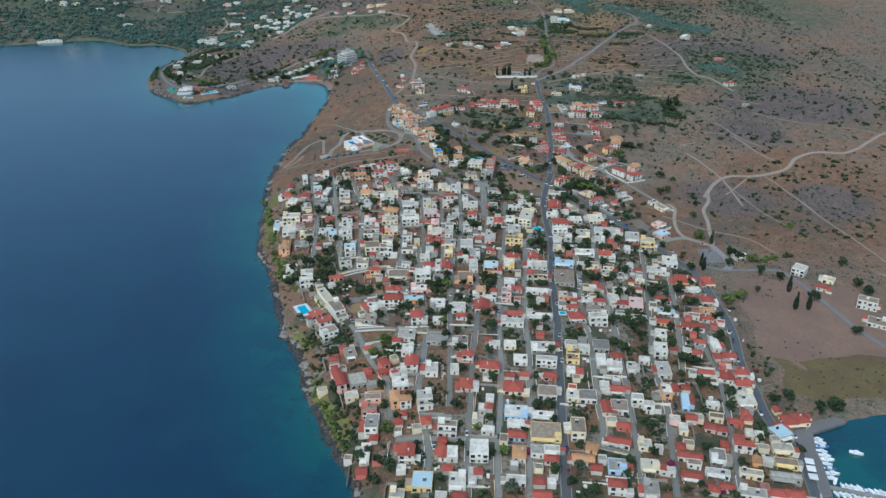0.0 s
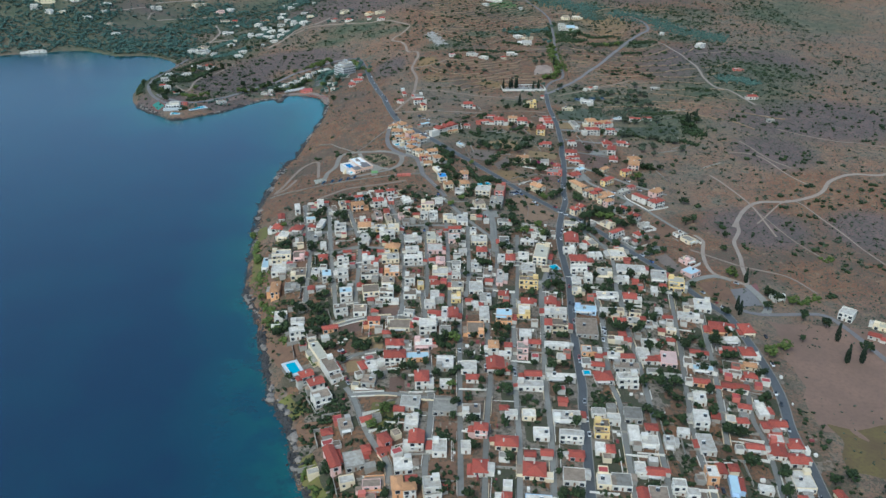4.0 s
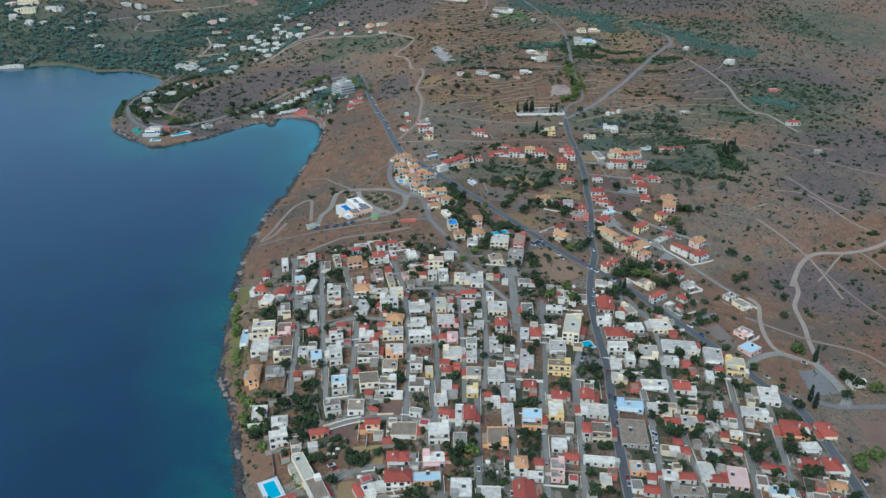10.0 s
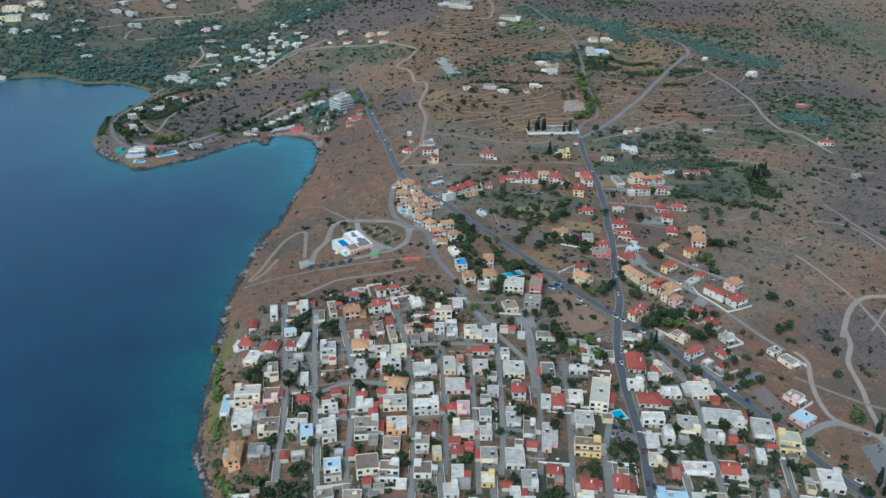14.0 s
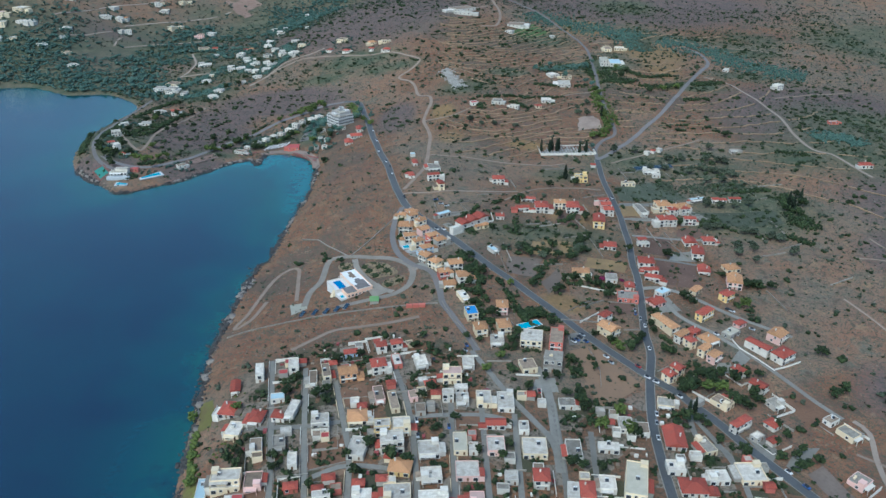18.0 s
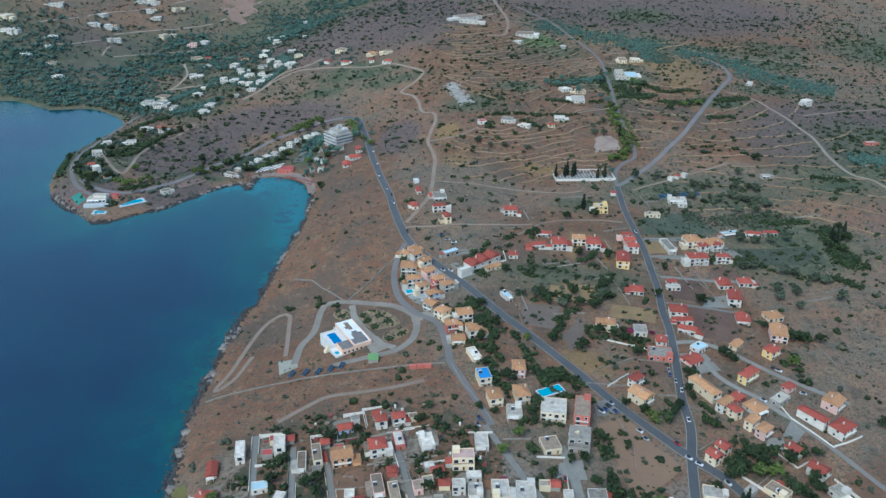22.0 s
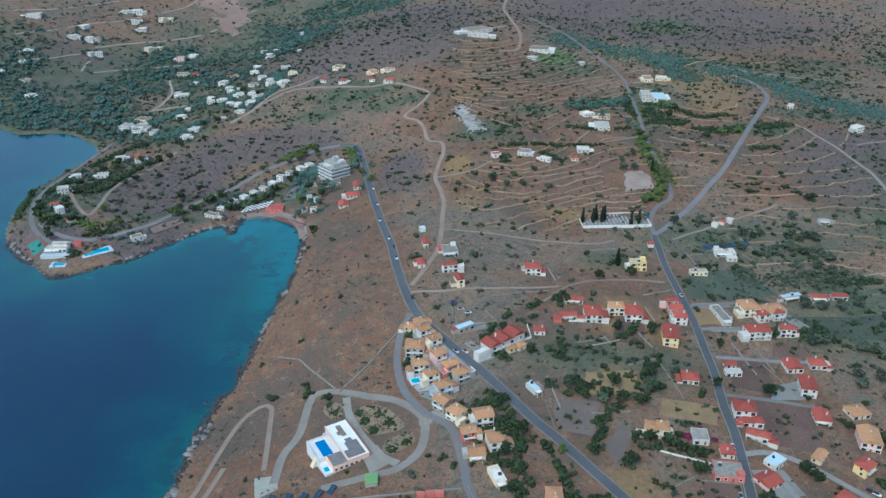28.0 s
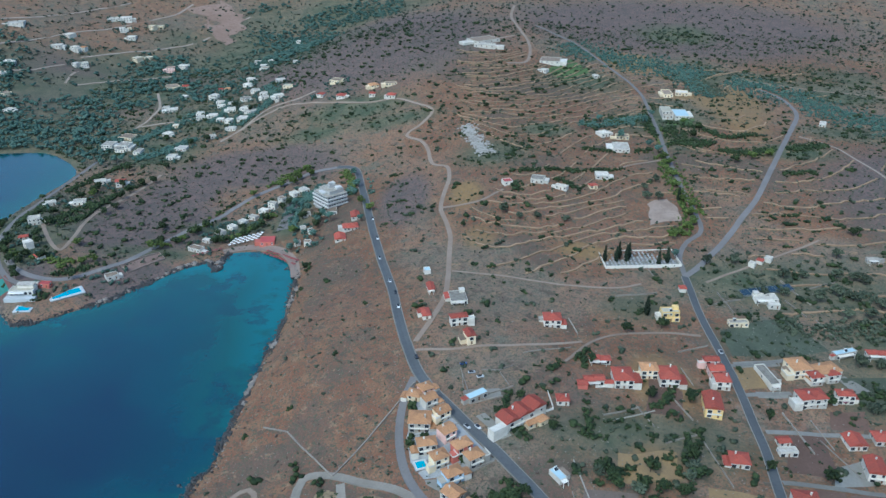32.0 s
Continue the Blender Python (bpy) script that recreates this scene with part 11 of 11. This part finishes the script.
# low scrub along the foot of the terrace banks
rng = np.random.default_rng(91)
u = np.repeat(np.array(bank_spots), 3, 0) + rng.normal(0, 1, (3 * len(bank_spots), 2)) * (2.4, 0.8) - (0, 1.9)
u = u[(rng.uniform(0, 1, len(u)) < 0.55) & free(u)]
boulders("bank_scrub", np.column_stack([u, ground_z(u[:, 0], u[:, 1]) + 0.2]), rng.uniform(0.4, 1.1, len(u)), "low grey-green scrub along the terrace banks", leaf_scrub, 92, 0.6)
rnd = random.Random(77)
made = 0
foot = np.array([(x, y, r) for x, y, r in footprints])
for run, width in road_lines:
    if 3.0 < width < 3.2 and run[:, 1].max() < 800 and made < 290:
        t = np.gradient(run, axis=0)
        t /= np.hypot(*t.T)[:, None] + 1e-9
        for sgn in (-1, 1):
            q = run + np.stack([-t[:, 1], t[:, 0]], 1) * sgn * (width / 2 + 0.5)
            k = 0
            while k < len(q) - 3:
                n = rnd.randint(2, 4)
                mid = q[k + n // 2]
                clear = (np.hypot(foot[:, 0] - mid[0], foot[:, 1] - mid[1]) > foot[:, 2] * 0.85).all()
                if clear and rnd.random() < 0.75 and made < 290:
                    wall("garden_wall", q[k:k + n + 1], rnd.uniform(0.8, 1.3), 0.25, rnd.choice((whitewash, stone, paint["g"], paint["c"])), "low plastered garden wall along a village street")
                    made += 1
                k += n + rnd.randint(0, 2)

# ---- walled cemetery ----
o = new("cemetery", boxes("cemetery", [(-29, 29, -13, -12.6, -2, 1.9), (-29, 29, 12.6, 13, -2, 1.9), (-29, -28.6, -12.6, 12.6, -2, 1.9), (28.6, 29, -12.6, 12.6, -2, 1.9)], whitewash))
o.matrix_world = pose(102, 1127, gz(102, 1127) + 0.3, 0, 0, 4)
tagged(o, "walled white cemetery with rows of marble graves", "cemetery")
rng = np.random.default_rng(9)
v, f = [], []
for i in range(17):
    for j in range(6):
        if rng.random() < 0.85:
            x, y = -26 + 3.15 * i + rng.uniform(-0.3, 0.3), -10.5 + 4.0 * j + rng.uniform(-0.3, 0.3)
            box(v, f, x - 0.7, x + 0.7, y - 1.2, y + 1.2, -1.5, 0.55 + rng.uniform(-0.1, 0.25))
            box(v, f, x - 0.6, x + 0.6, y + 1.0, y + 1.2, 0.5, 1.5)
tagged(part("grave_field", mesh("grave_field", v, f, plain("grave_marble", (0.5, 0.5, 0.49), (0.24, 0.24, 0.235), fine=0.8, vary=0.9)), o, label="white marble graves"), kind="stuff")
part("paving", boxes("paving", [(-28.6, 28.6, -12.6, 12.6, -2, 0.05)], concrete), o)

# ---- tumbled stone ruin on the hill ----
rng = np.random.default_rng(12)
n = 420
s, t = rng.uniform(0, 1, n), rng.normal(0, 0.28, n)
x, y = -28 + 20 * s + 14 * t, 1402 - 84 * s + 5 * t
v, f = [], []
for a, b in zip(x, y):
    w, z = rng.uniform(0.4, 1.6), gz(a, b)
    box(v, f, a - w, a + w, b - w * 0.7, b + w * 0.7, z - 0.5, z + rng.uniform(0.3, 1.8))
tagged(new("rubble", mesh("rubble", v, f, plain("pale_rubble", (0.46, 0.44, 0.4), (0.34, 0.32, 0.3), vary=0.7))), "pale heaps of rubble and broken walls", "rubble", kind="stuff")

# ---- low bushes in the villa's garden ----
rng = np.random.default_rng(31)
u = rng.uniform(0, 1, (5200, 2)) * (62, 60) + (-114, 837)
inner = np.zeros(len(u), bool)
for ring in BEDS:
    q = np.array(ring)
    inner |= inside(u[:, 0], u[:, 1], (q.mean(0) + (q - q.mean(0)) * 0.94).tolist())
u = u[inner]
pick = np.sin(u[:, 0] * 0.55 + u[:, 1] * 0.35) + np.sin(u[:, 1] * 0.5 - u[:, 0] * 0.3) + rng.normal(0, 0.5, len(u))
for lo, hi, mat, words, sizes in ((0.75, 9, leaf_green, "dark green rounded bushes in the garden beds", (0.45, 1.2)), (-0.35, -0.05, leaf_olive, "grey-green low bushes in the garden beds", (0.3, 0.75)), (-1.5, -1.2, leaf_heath, "reddish dry bushes in the garden beds", (0.4, 0.9))):
    w = u[(pick > lo) & (pick < hi)]
    boulders("garden_shrubs", np.column_stack([w, ground_z(w[:, 0], w[:, 1]) + 0.55]), rng.uniform(*sizes, len(w)), words, mat, 32, 0.75)

# ---- walls between the dry plots along the upper roads ----
rnd = random.Random(51)
for k in range(60):
    x, y, turn, long = rnd.uniform(20, 270), rnd.uniform(800, 1090), rnd.choice((22, 112, 10, 100)), rnd.uniform(14, 34)
    run = [(x + s * long * math.cos(radians(turn)), y + s * long * math.sin(radians(turn))) for s in (0, 0.33, 0.66, 1)]
    if free(np.array(run)).all():
        wall("plot_wall", run, rnd.uniform(0.7, 1.3), 0.35, rnd.choice((stone, paint["g"], stone)), "low wall between two dry plots")

for line in ([(69, 796.1), (86.4, 809.9)], [(89.7, 826), (99.6, 825), (113, 824), (111, 812.6)], [(71, 814.9), (90.4, 827.7)], [(97.7, 789.8), (109.5, 791)], [(-34.1, 969), (-33.3, 952.5), (-29.2, 944), (-11.2, 951)], [(-32.7, 893.2), (-18.1, 900.6)],
             [(-96.7, 663.4), (-79, 670.2)], [(-93.2, 644), (-74.4, 648.8)], [(-34.4, 613.6), (-19.8, 614.9)], [(-12.3, 386.2), (1.4, 385.7)], [(-28.1, 356.7), (-18.5, 353.8)], [(-66, 389), (-54, 390.6)]):
    wall("plot_wall", line, 0.9, 0.35, stone, "low pale stone wall along a plot")
patch("empty_court", [(-313.6, 1160.4), (-293, 1189), (-285.5, 1179.5), (-305.4, 1151.4)], plain("pale_red_court", (0.27, 0.18, 0.15), (0.19, 0.14, 0.11), coarse=0.15, fine=0.9, vary=0.7), "empty pale red yard inside old walls", 0.2)
wall("plot_wall", [(-35.1, 975.0), (-29.8, 949.6), (-23.2, 950.7), (-4.8, 959.6)], 1.0, 0.3, stone, "low pale stone wall along a villa plot")
wall("plot_wall", [(-22.7, 973.3), (-12.6, 973.3), (-3.3, 979.4)], 0.9, 0.3, stone, "low pale stone wall along a villa plot")
wall("plot_wall", [(-12.0, 971.2), (-7.1, 960.7)], 0.9, 0.3, stone, "low pale stone wall along a villa plot")
wall("plot_wall", [(3.5, 992.5), (15.5, 997.5), (34.4, 1004.2)], 0.8, 0.3, stone, "low pale stone wall along a villa plot")
wall("plot_wall", [(42.9, 962.7), (57.0, 965.6), (71.2, 968.4)], 1.3, 0.3, whitewash, "low whitewashed wall along a villa plot")
wall("plot_wall", [(14.5, 956.9), (16.1, 940.3), (6.7, 935.2)], 1.4, 0.3, whitewash, "low whitewashed wall along a villa plot")
wall("plot_wall", [(68.6, 794.7), (84.0, 809.0)], 1.6, 0.3, whitewash, "low whitewashed wall along a villa plot")
wall("plot_wall", [(69.6, 764.0), (72.1, 752.3), (73.1, 738.6), (70.8, 721.9)], 0.9, 0.3, stone, "low pale stone wall along a villa plot")
wall("plot_wall", [(62.3, 808.8), (72.8, 819.0), (83.6, 828.5)], 0.9, 0.3, stone, "low pale stone wall along a villa plot")
wall("plot_wall", [(-26.0, 813.0), (-18.8, 790.3), (-9.3, 771.8), (-2.4, 753.9)], 0.9, 0.28, stone, "low pale stone wall along a villa plot")
wall("plot_wall", [(187.8, 752.6), (197.1, 756.5), (208.1, 762.4)], 1.3, 0.3, whitewash, "low whitewashed wall along a villa plot")
wall("plot_wall", [(2.5, 739.6), (17.8, 741.7)], 1.1, 0.3, stone, "low pale stone wall along a villa plot")
wall("plot_wall", [(170.4, 787.7), (172.6, 775.6), (180.8, 763.4), (187.4, 751.7)], 1.0, 0.3, whitewash, "low whitewashed wall along a villa plot")
wall("plot_wall", [(19.5, 727.5), (34.5, 728.4)], 1.2, 0.3, whitewash, "low whitewashed wall along a villa plot")
wall("plot_wall", [(67.0, 850.7), (82.9, 844.4), (103.6, 837.3)], 1.2, 0.3, whitewash, "low whitewashed wall along a villa plot")
wall("plot_wall", [(19.0, 880.5), (22.3, 856.5)], 0.9, 0.3, stone, "low pale stone wall along a villa plot")
wall("stone_wall", [(-314.8, 1160.6), (-293.1, 1190.5), (-284.5, 1179.5), (-305, 1150.2), (-314.2, 1160)], 1.1, 0.6, sand, "old pale walls round an empty yard")

# ---- yard walls and clutter between the village houses ----
rnd = random.Random(88)
walls_v, walls_f = {"white": [], "stone": []}, {"white": [], "stone": []}
for x, y, turn in turns:
    if 300 < y < 780 and -140 < x < 225 and rnd.random() < 0.85:
        z, c, s = gz(x, y), math.cos(radians(turn)), math.sin(radians(turn))
        a, b, high, key = rnd.uniform(6, 8.5), rnd.uniform(6.5, 9.5), rnd.uniform(0.7, 1.5), rnd.choice(("white", "stone"))
        for side in rnd.sample(((-a, a, -b, -b + 0.22), (-a, -a + 0.22, -b, b), (a - 0.22, a, -b, b), (-a, a, b - 0.22, b)), rnd.choice((2, 2, 3))):
            v, f = [], []
            box(v, f, *side, -2.0, high)
            mid = (x + (side[0] + side[1]) / 2 * c - (side[2] + side[3]) / 2 * s, y + (side[0] + side[1]) / 2 * s + (side[2] + side[3]) / 2 * c)
            if free(np.array([mid]))[0]:
                k = len(walls_v[key])
                walls_v[key] += [(x + p[0] * c - p[1] * s, y + p[0] * s + p[1] * c, z + p[2]) for p in v]
                walls_f[key] += [tuple(i + k for i in q) for q in f]
for key, mat in (("white", whitewash), ("stone", paint["g"])):
    tagged(new("yard_walls", mesh("yard_walls", walls_v[key], walls_f[key], mat)), ("whitewashed" if key == "white" else "bare concrete") + " low walls round the village yards", "walls", kind="stuff")
for key, mat, words in (("pale", whitewash, "white tanks, boxes and tables in the yards"), ("dark", top["d"], "brown and grey boxes, carts and heaps in the yards"), ("red", canvas_red, "small red lean-to roofs and awnings in the yards")):
    v, f = [], []
    for k in range({"pale": 600, "dark": 1600, "red": 450}[key]):
        x, y = rnd.uniform(-135, 220), rnd.uniform(310, 770)
        w, d, h = rnd.uniform(0.3, 1.3), rnd.uniform(0.3, 1.3), rnd.uniform(0.5, 1.9)
        if inside(np.array([x]), np.array([y]), village_ring)[0] and free(np.array([[x, y]]))[0] and float(shore(np.array([x]), np.array([y]))[0]) > 24:
            z = gz(x, y)
            box(v, f, x - w, x + w, y - d, y + d, z - 0.2, z + h)
    tagged(new("yard_clutter", mesh("yard_clutter", v, f, mat)), words, "clutter", kind="stuff")

# ---- awnings on the quay ----
for x, y in ((205, 339), (206.5, 345), (203.5, 332.5)):
    z = 1.9
    o = new("awning", boxes("awning", [(-2.4, 2.4, -2.4, 2.4, 2.5, 2.62)], canvas_white))
    o.matrix_world = pose(x, y, z, 0, 0, -12)
    tagged(o, "white canvas awning on posts on the quay", "awning", group="awnings on the quay")
    for a in (-2.2, 2.2):
        for b in (-2.2, 2.2):
            part("post", boxes("post", [(a - 0.06, a + 0.06, b - 0.06, b + 0.06, 0, 2.5)], metal_grey), o)
